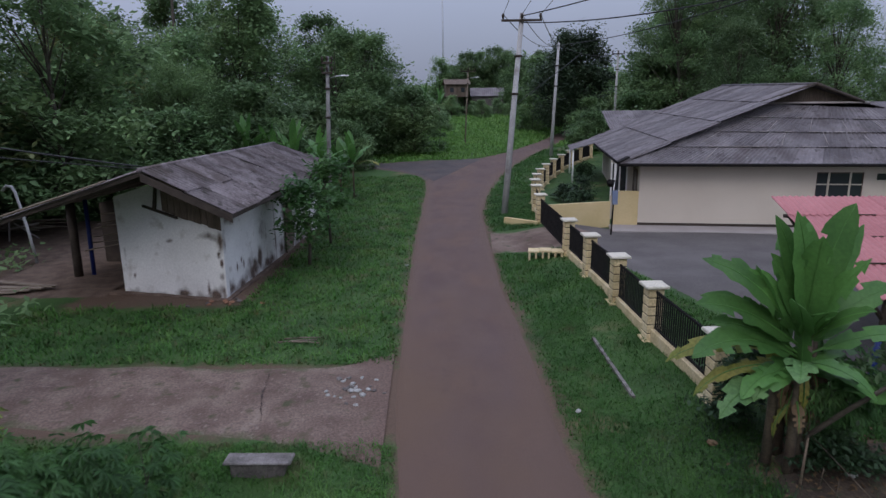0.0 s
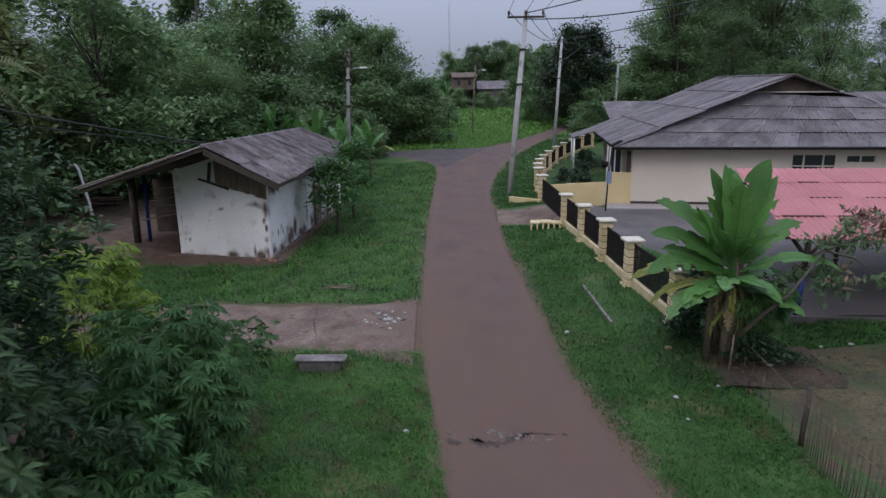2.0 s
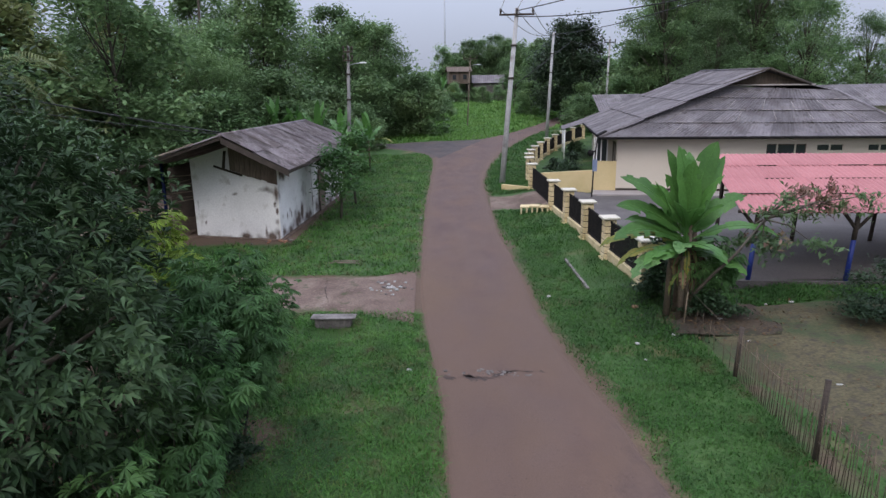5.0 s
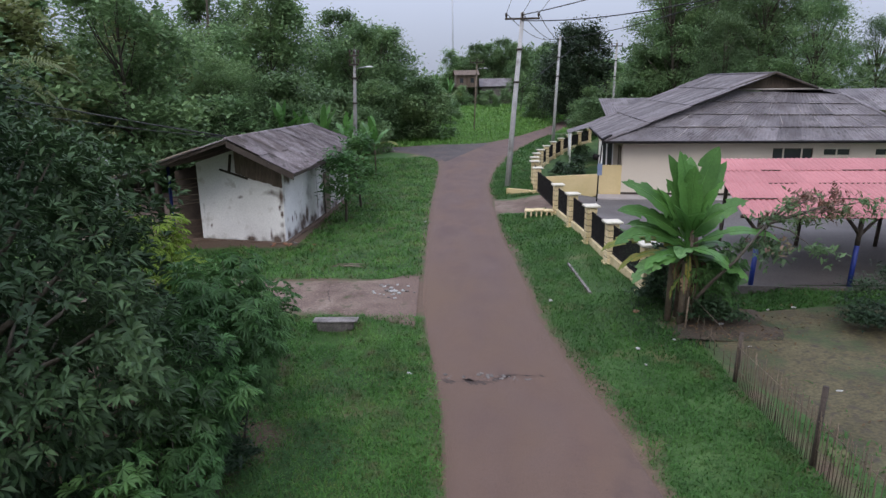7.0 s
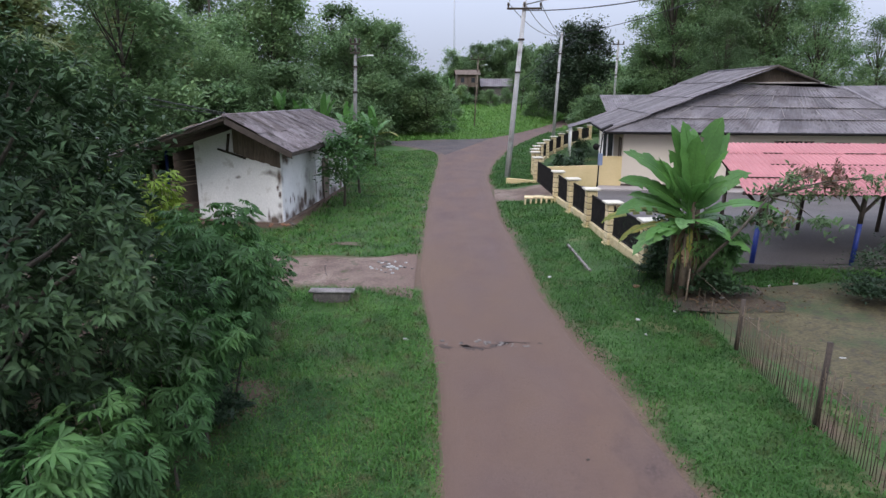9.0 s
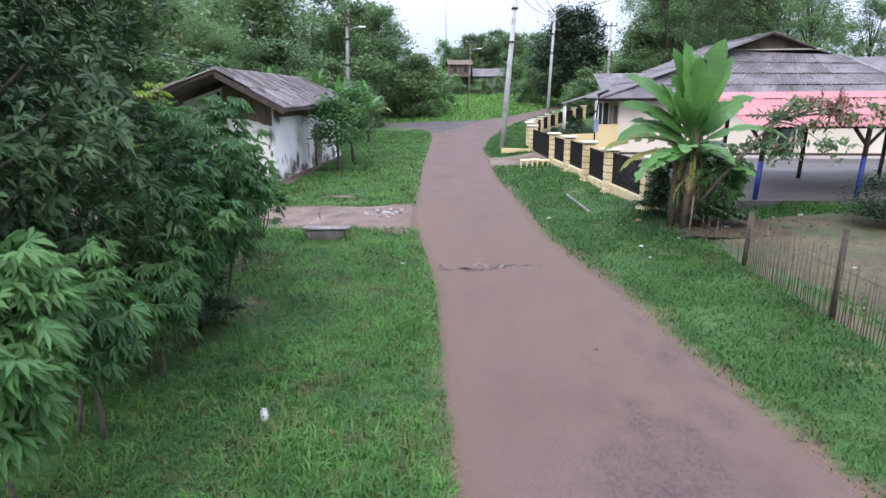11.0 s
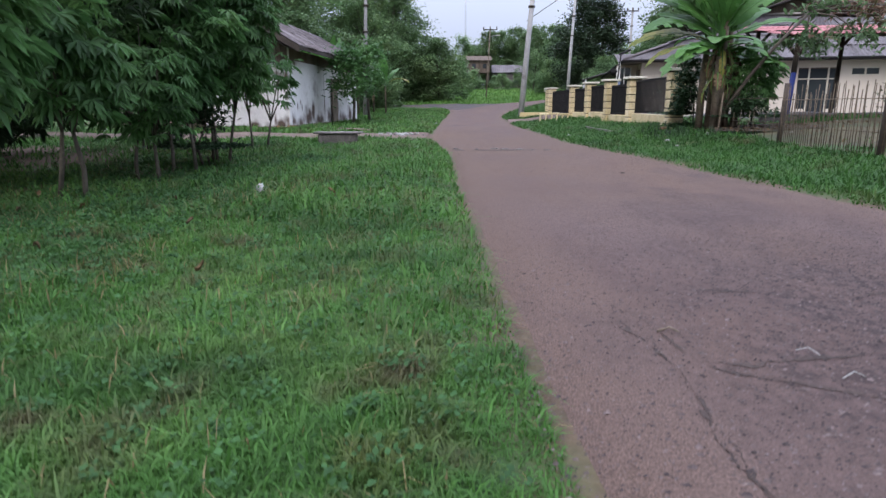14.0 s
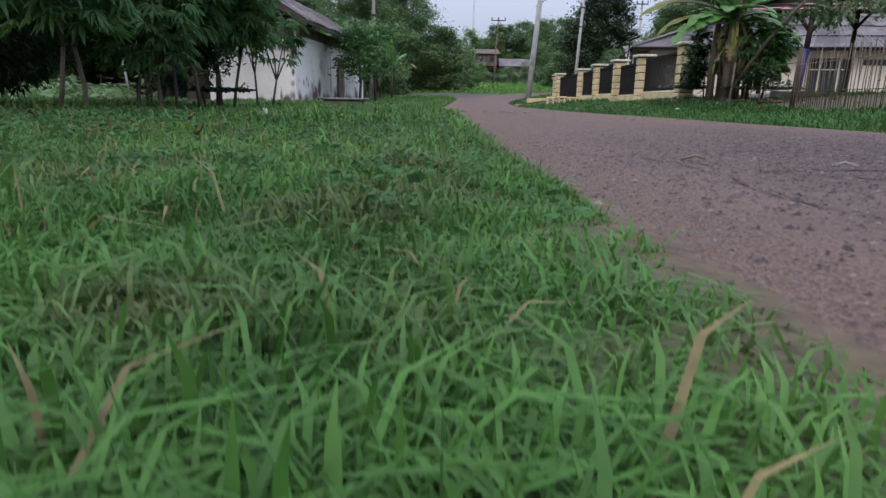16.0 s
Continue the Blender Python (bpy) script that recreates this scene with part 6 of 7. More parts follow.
banana((5.42, 4.5, lz(5.42, 4.5)), [(0.03, -0.05, 2.2, 0, 1.9), (-0.26, 0.1, 1.9, 2, 1.3), (0.2, 0.1, 2.0, 1, 1.3), (0.0, 0.34, 1.7, 2, 1.3), (0.42, 0.2, 1.4, 2, 1.1), (-0.08, -0.12, 1.5, 1, 1.0), (0.3, 0.42, 1.5, 2, 1.2)], 3, "banana clump with upright broad green leaves and brown stems", girth=1.25,
       droopers=[(radians(a), rise, z, length, w, mat, tw) for a, rise, z, length, w, mat, tw in (
           (165, 1.40, 2.1, 1.85, 0.30, "banana", -1.1), (195, 1.50, 2.1, 1.9, 0.50, "banana", -1.35), (12, 1.42, 2.1, 2.0, 0.54, "banana", 1.3), (20, 1.22, 2.05, 1.85, 0.40, "banana", 1.1), (170, 1.28, 2.05, 1.4, 0.34, "banana", -1.0), (250, 1.48, 2.1, 1.6, 0.42, "banana", -0.3),
           (176, 1.10, 2.0, 1.5, 0.36, "banana", -0.9), (183, 0.95, 2.0, 2.1, 0.44, "banana", -0.8), (187, 0.7, 1.9, 1.9, 0.40, "banana", -0.7), (5, 0.85, 1.95, 1.6, 0.40, "banana", 0.8), (354, 0.5, 1.8, 2.1, 0.30, "banana", 0.4),
           (80, 1.40, 2.05, 1.8, 0.45, "banana", 0.2), (105, 1.25, 2.0, 1.6, 0.42, "banana", -0.2), (60, 1.1, 2.0, 1.5, 0.40, "banana", 0.5), (268, 1.1, 2.0, 0.95, 0.38, "banana", 0.1), (300, 1.0, 1.95, 1.2, 0.34, "banana", 0.5), (230, 1.05, 1.95, 1.3, 0.34, "banana", -0.5), (330, 1.25, 2.0, 1.5, 0.36, "banana", 0.6),
           (192, 0.55, 1.75, 1.9, 0.46, "banana", -0.5), (176, 0.42, 1.7, 2.05, 0.34, "banana_old", -0.5), (212, 0.15, 1.7, 1.2, 0.36, "banana", -0.5), (200, -0.8, 1.8, 0.9, 0.12, "banana_dry", -0.4), (335, -0.9, 1.8, 0.8, 0.10, "banana_dry", 0.5), (260, -0.9, 1.75, 0.8, 0.12, "banana_old", 0.2),
           (240, 0.42, 1.72, 0.85, 0.40, "banana_pale", 0.0), (186, 0.22, 1.62, 1.75, 0.26, "banana_old", -0.3), (200, 0.12, 1.55, 1.6, 0.44, "banana_pale", -0.3), (208, 0.30, 1.6, 1.35, 0.34, "banana", -0.2), (180, 0.62, 1.8, 1.55, 0.34, "banana", -0.6), (172, 0.75, 1.9, 1.7, 0.30, "banana", -0.8),
           (20, 0.35, 1.7, 1.3, 0.34, "banana", 0.3), (345, 0.2, 1.6, 1.1, 0.30, "banana", 0.3), (30, 0.7, 1.85, 1.6, 0.34, "banana", 0.6), (315, 0.45, 1.6, 0.9, 0.26, "banana", 0.2), (10, 0.05, 1.5, 1.4, 0.26, "banana", 0.3), (125, 0.5, 1.7, 1.3, 0.36, "banana", -0.2),
           (205, -1.0, 1.45, 0.85, 0.13, "banana_dry", 0.3), (225, -1.15, 1.5, 0.95, 0.12, "banana_dry", 0.1), (285, -1.15, 1.55, 1.0, 0.12, "banana_dry", 0.2), (310, -1.1, 1.4, 0.8, 0.13, "banana_dry", -0.2), (345, -1.0, 1.3, 0.85, 0.12, "banana_dry", 0.2), (250, -1.2, 1.3, 0.9, 0.13, "banana_dry", 0.0), (195, -0.65, 1.2, 0.8, 0.17, "banana_old", 0.3))])
cassava((6.15, 4.9, lz(6.15, 4.9)), 1.95, 0.6, 7, 36, "leafy green shrub beside the banana stems", 62, leaf=0.16, bare=0.28, group="bushes")
banana((-8.6, 31.0, lz(-8.6, 31)), [(0, 0, 2.6, 10, 2.3), (1.2, 0.8, 2.3, 9, 2.1), (-1.1, 0.5, 2.2, 8, 2.0)], 5, "banana clump behind the hut")
banana((-11.6, 32.5, lz(-11.6, 32.5)), [(0, 0, 2.8, 9, 2.4), (1.0, 0.6, 2.4, 8, 2.2)], 6, "banana clump at the woodland edge")
banana((-5.6, 33.0, lz(-5.6, 33)), [(0, 0, 2.2, 8, 2.0), (-0.8, 0.6, 1.9, 7, 1.8)], 8, "banana clump beside the pole")
banana((-4.5, 104, lz(-4.5, 104)), [(0, 0, 3.0, 9, 3.0), (2.2, 0.8, 2.6, 8, 2.8), (-2.4, 1.0, 2.6, 8, 2.6)], 9, "banana clump in front of the far houses")
# cassava-like shrub by the banana and dark bush by the canopy


def leaning_tree():
    """A thin leaning tree beside the banana with drooping reddish and green leaves."""
    rng = np.random.default_rng(77)
    t = thing("leaning_tree", (5.5, 4.65, lz(5.5, 4.65)), 0, "thin leaning tree with drooping reddish-brown and green leaves", "tree")
    root = Vector((5.5, 4.65, lz(5.5, 4.65)))
    forks = [Vector(p) - root for p in ((8.3, 5.5, 2.9), (8.9, 6.1, 2.95), (9.4, 6.1, 3.0), (9.0, 5.3, 2.75), (7.2, 4.4, 2.8), (7.7, 4.8, 2.95), (7.9, 4.0, 2.15), (9.6, 5.8, 2.6), (10.0, 5.7, 2.85), (6.9, 4.1, 2.1), (7.3, 4.9, 2.0), (8.4, 5.6, 2.45), (6.6, 4.6, 2.05), (7.1, 4.5, 2.2))]
    elbow, fork = Vector((6.21, 3.8, 1.94)) - root, Vector((7.0, 4.3, 2.6)) - root
    tube("trunk", [(0, 0, -0.1), (0.17, -0.1, 0.5), (0.4, -0.5, 1.1), elbow, fork], [0.05, 0.042, 0.036, 0.03, 0.022], "bark", t, 7)
    greens, reds = [], []
    for q, e in enumerate(forks):
        tube("branch", [fork, (e + fork) / 2 + Vector((0, 0, 0.12)), e], [0.025, 0.015, 0.006], "bark", t, 5)
        for _ in range(7):  # drooping leaf stalks round the branch end
            an, out = rng.uniform(0, 2 * math.pi), rng.uniform(0.25, 0.7)
            tip = np.array(e) + [out * math.cos(an), out * math.sin(an), rng.uniform(-0.35, 0.12)]
            f = rng.uniform(0.1, 1, 17)[:, None]
            p = np.array(e) * (1 - f) + tip * f + rng.normal(0, 0.06, (17, 3))
            (reds if rng.uniform() < (0.65 if q < 4 else 0.12) else greens).append(p)
    vs, fs = leaf_mesh(np.concatenate(greens), 0.17, rng, 0.8, 0.36)
    quick("green_foliage", vs, fs, "leaf_mid", t)
    vs, fs = leaf_mesh(np.concatenate(reds), 0.16, rng, 0.9, 0.36)
    quick("reddish_foliage", vs, fs, "leaf_red", t)


leaning_tree()
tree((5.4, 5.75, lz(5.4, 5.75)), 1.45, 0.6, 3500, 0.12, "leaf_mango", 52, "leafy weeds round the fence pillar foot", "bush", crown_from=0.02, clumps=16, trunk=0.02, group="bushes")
for i, (x, y, hh) in enumerate(((7.0, 28.5, 1.4), (6.6, 31.5, 1.2), (8.0, 33.5, 1.3), (9.3, 38.5, 1.5))):
    tree((x, y, lz(x, y)), hh * 0.75, 0.75, 1500, 0.15, "leaf_mango", 53 + i, "trimmed dark green garden shrub behind the fence", "bush", crown_from=0.02, clumps=16, trunk=0.04, group="bushes")
# added bush: its dark leaves stand in for shadowed soil beside the stems
tree((6.0, 4.3, lz(6.0, 4.3)), 0.55, 0.6, 1800, 0.1, "leaf_mango", 58, "low dark bush added for the shaded soil beside the banana", "bush", crown_from=0.02, clumps=18, trunk=0.02, group="bushes")
tree((9.5, 3.7, lz(9.5, 3.7)), 1.2, 0.85, 7000, 0.08, "leaf_mango", 51, "low dark green bush in the yard", "bush", crown_from=0.02, clumps=24, trunk=0.04, group="bushes")



def palm(loc, height, seed, label, frond=3.0, n=16):
    rng = np.random.default_rng(seed)
    t = thing("palm_tree", loc, 0, label, "palm", "palm trees")
    tube("trunk", [(0, 0, -0.2), (0.2, 0.1, height * 0.5), (0.5, 0.1, height)], [0.2, 0.14, 0.11], "bark", t, 8)
    for i in range(n):
        yaw, rise = i * 2.4, rng.uniform(-0.2, 1.1)
        p, ang = np.array([0.5, 0.1, height]), rise
        d = np.array([math.cos(yaw), math.sin(yaw)])
        pts, vs, fs = [], [], []
        m = 14
        for k in range(m + 1):
            pts.append(p.copy())
            p = p + frond / m * np.array([d[0] * math.cos(ang), d[1] * math.cos(ang), math.sin(ang)])
            ang -= 0.13
        fr = tube("frond", pts, [0.03 * (1 - 0.9 * k / m) for k in range(m + 1)], "leaf_palm", t, 4)
        for k in range(1, m):
            for q in (0.0, 0.5):
                base = pts[k] * (1 - q) + pts[k + 1] * q
                for s in (-1, 1):
                    L = 0.65 * frond / 3 * math.sin(math.pi * (0.12 + 0.8 * k / m))
                    tip = base + np.array([-d[1] * s * L * 0.8 + d[0] * L * 0.4, d[0] * s * L * 0.8 + d[1] * L * 0.4, -0.45 * L])
                    w = np.array([d[0], d[1], 0]) * 0.035
                    o = len(vs)
                    vs += [base - w, base + w, tip]
                    fs.append((o, o + 1, o + 2))
        quick("leaf_blade", np.array(vs), np.array(fs), "leaf_palm", fr)
    return t


palm((-24, 52, lz(-24, 52)), 15.2, 71, "tall coconut palm rising over the woodland")
palm((-18.4, 15.2, 0), 6.4, 72, "low palm with drooping pale fronds at the woodland edge", 3.4, 18)

# ---- small things on and beside the road ----
blk = thing("concrete_block", (-2.72, 4.85, 0), 0, "low mossy concrete culvert block beside the dirt path", "concrete block")
part("body", boxed((-0.46, -0.10, -0.35), (0.42, 0.12, 0.20), 0.03), "rock", blk)
# flat dark panel that paints the shade inside the culvert opening
part("dark_opening", boxed((-0.05, -0.106, -0.33), (0.25, -0.09, -0.12)), "dark", blk)
part("coping", boxed((-0.55, -0.15, 0.195), (0.53, 0.17, 0.24), 0.015), "coping", blk, "pale worn coping slab")


def rubble(name, x, y, size, mat, seed, label, category="stone", group="loose stones"):
    rng = np.random.default_rng(seed)
    bm = bmesh.new()
    bmesh.ops.create_icosphere(bm, subdivisions=2, radius=1)
    for v in bm.verts:
        v.co *= 1 + 0.35 * noise.noise(v.co * 1.4 + Vector((seed * 3.1, 0, 0)))
        v.co = Vector((v.co.x * size * rng.uniform(0.97, 1.03), v.co.y * size * 0.75, max(v.co.z, -0.4) * size * 0.5))
    ob = part(name, bm, mat)
    ob.matrix_world = pose(x, y, lz(x, y) + size * 0.18 + 0.02, 0, 0, seed * 47 % 360)
    return tagged(ob, label, category, group)


rng = np.random.default_rng(90)
for i in range(30):  # rubble heap where the path meets the road
    rubble("stone", -1.75 + rng.normal(0, 0.28), 7.75 + rng.normal(0, 0.3), rng.uniform(0.03, 0.085), "litter" if i % 3 else "rock", i + 1, "pale broken stone on the dirt path" if i % 3 else "grey broken stone on the dirt path")
for i in range(34):  # broken band across the road
    x = rng.uniform(-0.1, 1.75)
    rubble("stone", x, 2.12 + 0.08 * math.sin(x * 3) + rng.normal(0, 0.06), rng.uniform(0.02, 0.055), "rock", 40 + i, "loose stone in the broken road surface")
for i, (x, y, s, m, lab) in enumerate(((2.7, 6.7, 0.07, "litter", "white scrap of litter in the grass"), (4.1, 3.3, 0.06, "litter", "white scrap of litter in the grass"), (-0.72, 2.2, 0.06, "litter", "white scrap of litter in the grass"),
                                       (2.06, -1.86, 0.035, "dark", "small dark pebble on the road"), (-1.32, 17.7, 0.08, "litter", "pale stone at the road edge"), (6.3, 3.0, 0.07, "litter", "white scrap of litter in the yard"),
                                       (7.0, 1.0, 0.08, "litter", "white scrap of litter in the yard"), (6.2, 4.2, 0.1, "litter", "white scrap of litter under the banana"), (7.6, -0.3, 0.07, "litter", "white scrap of litter in the yard"),
                                       (6.44, 5.2, 0.08, "litter", "white scrap of litter under the banana"), (6.3, 5.05, 0.07, "litter", "white scrap of litter under the banana"), (6.79, 4.1, 0.07, "litter", "white scrap of litter in the yard"), (4.91, 3.47, 0.045, "litter", "pale stone in the grass"),
                                       (6.72, 3.2, 0.05, "litter", "pale stone in the yard"), (8.2, 5.0, 0.06, "litter", "white scrap of litter in the yard"), (7.6, 5.0, 0.05, "litter", "white scrap of litter in the yard"), (4.07, 2.6, 0.04, "litter", "pale stone in the grass"), (4.55, 5.2, 0.09, "banana_dry", "curled dry leaf in the grass"))):
    scrap = "litter" in lab
    rubble("litter_scrap" if scrap else "dry_leaf" if "leaf" in lab else "pebble", x, y, s, m, 120 + i, lab, "litter" if scrap else "leaf" if "leaf" in lab else "stone", "litter scraps" if scrap else "pebbles" if "leaf" not in lab else "dry leaves")
stake = tagged(tube("wooden_stake", [(5.31, 4.0, lz(5.31, 4.0) - 0.1), (5.33, 4.0, 0.6), (5.36, 4.02, 1.05)], [0.022, 0.02, 0.014], "bamboo", None, 6), "pale wooden stake in front of the banana stems", "stake")


def bag():
    bm = bmesh.new()
    bmesh.ops.create_icosphere(bm, subdivisions=3, radius=1)
    for v in bm.verts:
        k = 1 + 0.3 * noise.noise(v.co * 2.3) + 0.12 * noise.noise(v.co * 6)
        v.co = Vector((v.co.x * 0.045 * k, v.co.y * 0.13 * k, max(v.co.z, -0.3) * 0.06 * k))
    ob = part("plastic_bag", bm, "litter", smooth=True)
    ob.matrix_world = pose(-1.63, -3.6, lz(-1.63, -3.6) + 0.03, 0, 0, 18)
    tagged(ob, "crumpled pale plastic bag in the grass", "bag")


bag()


def dry_leaf(x, y, s, rz, seed):
    vs, fs = [], []
    for i in range(5):
        f = i / 4
        w = s * 0.3 * math.sin(math.pi * min(0.97, f + 0.05))
        zz = 0.02 * math.sin(f * 3 + seed)
        vs += [(-w, f * s, zz + 0.02), (0, f * s, zz), (w, f * s, zz + 0.02)]
    for i in range(4):
        for k in (0, 1):
            fs.append((3 * i + k, 3 * i + k + 1, 3 * i + k + 4, 3 * i + k + 3))
    ob = link("fallen_leaf", vs, fs, "dryleaf", smooth=True)
    ob.matrix_world = pose(x, y, lz(x, y) + 0.05, 8, 5, rz)
    return tagged(ob, "dry brown fallen leaf on the grass", "leaf", "fallen leaves")


for i, (x, y) in enumerate(((-2.87, -5.06), (-2.45, -4.95), (-1.5, -5.3), (-2.1, -4.3), (-1.0, -6.4), (-3.4, -4.1), (-1.9, -6.2), (-2.6, -2.2), (-0.9, -4.0))):
    dry_leaf(x, y, 0.035 + 0.012 * (i % 3), i * 77, i)


def stick(name, a, b, r, mat, label, group=""):
    a, b = Vector(a), Vector(b)
    m = (a + b) / 2 + Vector((0.01, 0.02, 0.01))
    return tagged(tube(name, [a, m, b], [r, r * 0.9, r * 0.7], mat, None, 6), label, "stick" if "twig" in name or "stick" in name else "timber", group)


for i, (x0, y0, x1, y1) in enumerate(((-3.9, 10.1, -3.0, 10.4), (-3.8, 10.35, -2.95, 10.55), (-3.6, 10.2, -2.9, 10.2))):
    stick("stick", (x0, y0, lz(x0, y0) + 0.06), (x1, y1, lz(x1, y1) + 0.07), 0.025, "oldwood", "grey weathered stick lying on the grass", "fallen sticks")
stick("twig", (1.37, -7.29, 0.04), (1.42, -7.34, 0.045), 0.002, "litter", "pale dry twig on the road", "road twigs")
stick("twig", (1.40, -7.5, 0.04), (1.47, -7.49, 0.042), 0.0025, "litter", "pale dry twig on the road", "road twigs")
stick("twig", (0.98, -7.12, 0.035), (1.05, -7.14, 0.04), 0.005, "oldwood", "brown dry twig at the road edge", "road twigs")
# timber and poles beside and inside the lean-to
for i in range(16):
    x, y = -21.5 + 0.45 * (i % 8) + 0.3 * math.sin(i * 2.7), 23.6 + 0.3 * math.sin(i * 1.9)
    stick("timber_pole", (x - 1.9, y + 0.8 * math.sin(i * 3.1), lz(x, y) + 0.2 + 0.07 * (i // 4) + 0.1 * (i % 3)), (x + 1.6, y + 0.6 * math.cos(i * 2.3), lz(x, y) + 0.25 + 0.09 * (i // 3)), 0.045, "oldwood", "weathered timber pole stacked by the lean-to", "timber poles")
rack = thing("timber_trestle", (-18.6, 22.4, lz(-18.6, 22.4)), 15, "pale wooden trestle among stacked timber", "trestle")
for a_, b_ in (((-0.5, 0, 0), (-0.35, 0, 1.15)), ((0.7, 0.1, 0), (-0.2, 0, 0.8)), ((-0.45, 0.05, 0.55), (0.75, 0.0, 0.75)), ((-0.6, 0.1, 1.05), (0.2, 0.05, 0.95))):
    tube("bar", [a_, b_], 0.04, "paving", rack, 6)
for i in range(6):
    stick("bamboo_pole", (-12.3, 16.6 + 0.25 * i, 0.95 + 0.2 * i + 0.1 * math.sin(i * 3)), (-10.3, 16.7 + 0.18 * i, 1.3 + 0.17 * i + 0.15 * math.sin(i * 5)), 0.026, "oldwood", "pale dry pole leaning in the lean-to", "bamboo poles")
for i in range(4):
    b = boxed((-1.3, -0.1, -0.02), (1.3, 0.1, 0.02), 0.004)
    ob = part("plank", b, "oldwood")
    ob.matrix_world = pose(-14.6 + 0.35 * i, 14.2 + 0.3 * i, lz(-14.6, 14.3) + 0.06 + 0.03 * i, 0, 0, 12 - 9 * i)
    tagged(ob, "grey weathered plank lying on the ground", "plank", "loose planks")
pipe = tagged(tube("bent_pipe", [(-15.35, 18.5, 0.0), (-15.5, 18.5, 1.3), (-15.75, 18.5, 2.75), (-15.85, 18.5, 2.95), (-16.05, 18.5, 2.98), (-16.2, 18.5, 2.8)], 0.055, "concrete", None, 7), "pale bent pipe standing beside the lean-to", "pipe")
# brick lumps at the hut corner
for i in range(12):
    rubble("brick_lump", -6.5 + 0.55 * rng.normal(), 13.4 + 0.15 * rng.normal(), rng.uniform(0.05, 0.1), "brick" if i % 3 else "rock", 150 + i, "broken brick lump at the hut corner", "brick", "brick lumps")

# gate slab, culvert table and gutter edge by the fence
low = tagged(part("low_kerb_wall", wall_between((2.75, 25.1), (4.15, 23.7), -0.05, 0.42, 0.45, 0.2, 1), "cream"), "low cream kerb wall beside the gate", "wall")
ct = thing("culvert_slab", (3.75, 18.2, lz(3.75, 18.2)), -8, "cracked cream concrete culvert slab over the ditch by the gate", "culvert")
for x0, x1, z in ((-0.65, -0.25, 0.20), (-0.248, 0.20, 0.225), (0.202, 0.62, 0.20)):  # cracked across in two places
    part("slab", boxed((x0, -0.26, z), (x1, 0.26, z + 0.075), 0.02), "stone", ct)
for x in (-0.6, -0.36, -0.12, 0.1, 0.33, 0.56):
    part("support", boxed((x - 0.035, -0.25, -0.2), (x + 0.035, 0.25, 0.22), 0.01), "stone", ct)
kerb = tagged(part("gutter_edge", wall_between((3.70, 10.2), (3.80, 7.1), 0.0, lz(3.7, 10.2) + 0.05, lz(3.8, 7.1) + 0.05, 0.07, 1), "coping"), "thin pale concrete gutter edge in the verge", "kerb")


def yard_lamp():
    p = thing("yard_lamp", (7.2, 22.6, lz(7.2, 22.6)), 0, "thin dark yard lamp pole with a floodlight and a round horn", "lamp")
    tube("pole", [(0, 0, 0), (0.05, 0, 1.6), (0.18, 0, 3.2)], 0.035, "black", p, 7)
    part("lamp_head", boxed((-0.02, -0.12, -0.05), (0.55, 0.12, 0.04), 0.02, pose(0.15, 0, 3.25, 0, -22, 20)), "black", p, "black solar floodlight head")
    tube("horn", [(0.05, 0.05, 2.45), (-0.08, -0.12, 2.42), (-0.2, -0.3, 2.4)], [0.04, 0.09, 0.17], "black", p, 14, "black round loudspeaker horn")
    part("control_box", boxed((-0.02, -0.10, 1.45), (0.2, 0.05, 2.05), 0.01), "paleblue", p, "pale blue-grey control box")


yard_lamp()


# ---- far houses and mast ----
def far_house(x, y, w, d, hgt, label):
    h = thing("far_house", (x, y, lz(x, y)), 0, label, "house", "far houses")
    part("wall", boxed((-w / 2, -d / 2, -0.3), (w / 2, d / 2, hgt)), "slab", h)
    for s in (-1, 1):
        quad_roof("roof", ((-w / 2 - 0.4, s * (d / 2 + 0.5), hgt - 0.1), (w / 2 + 0.4, s * (d / 2 + 0.5), hgt - 0.1), (w / 2 + 0.4, 0, hgt + 1.5), (-w / 2 - 0.4, 0, hgt + 1.5)), "roof", h, 2, 0.4)
    for wx in (-w / 4, w / 4):
        win = part("window", boxed((wx - 0.4, -d / 2 - 0.04, 1.0), (wx + 0.4, -d / 2 - 0.01, 2.0)), "glass", h)
        part("window_frame", boxed((wx - 0.48, -d / 2 - 0.06, 0.92), (wx + 0.48, -d / 2 - 0.045, 1.0)), "oldwood", win)


def stilt_house(x, y, w, d, label):
    h = thing("stilt_house", (x, y, lz(x, y)), 6, label, "house", "far houses")
    part("wall", boxed((-w / 2, -d / 2, 3.2), (w / 2, d / 2, 5.6)), "brownwood", h)
    for sx in (-1, 0, 1):
        for sy in (-1, 1):
            tube("stilt", [(sx * (w / 2 - 0.2), sy * (d / 2 - 0.2), -0.3), (sx * (w / 2 - 0.2), sy * (d / 2 - 0.2), 3.2)], 0.12, "dark", h, 6)
    for s in (-1, 1):
        quad_roof("roof", ((-w / 2 - 0.4, s * (d / 2 + 0.5), 5.5), (w / 2 + 0.4, s * (d / 2 + 0.5), 5.5), (w / 2 + 0.4, 0, 6.5), (-w / 2 - 0.4, 0, 6.5)), "brownwood", h, 2, 0.4)
    for wx in (-w / 4, w / 4):
        part("window", boxed((wx - 0.35, -d / 2 - 0.04, 4.0), (wx + 0.35, -d / 2 - 0.01, 4.9)), "glass", h)


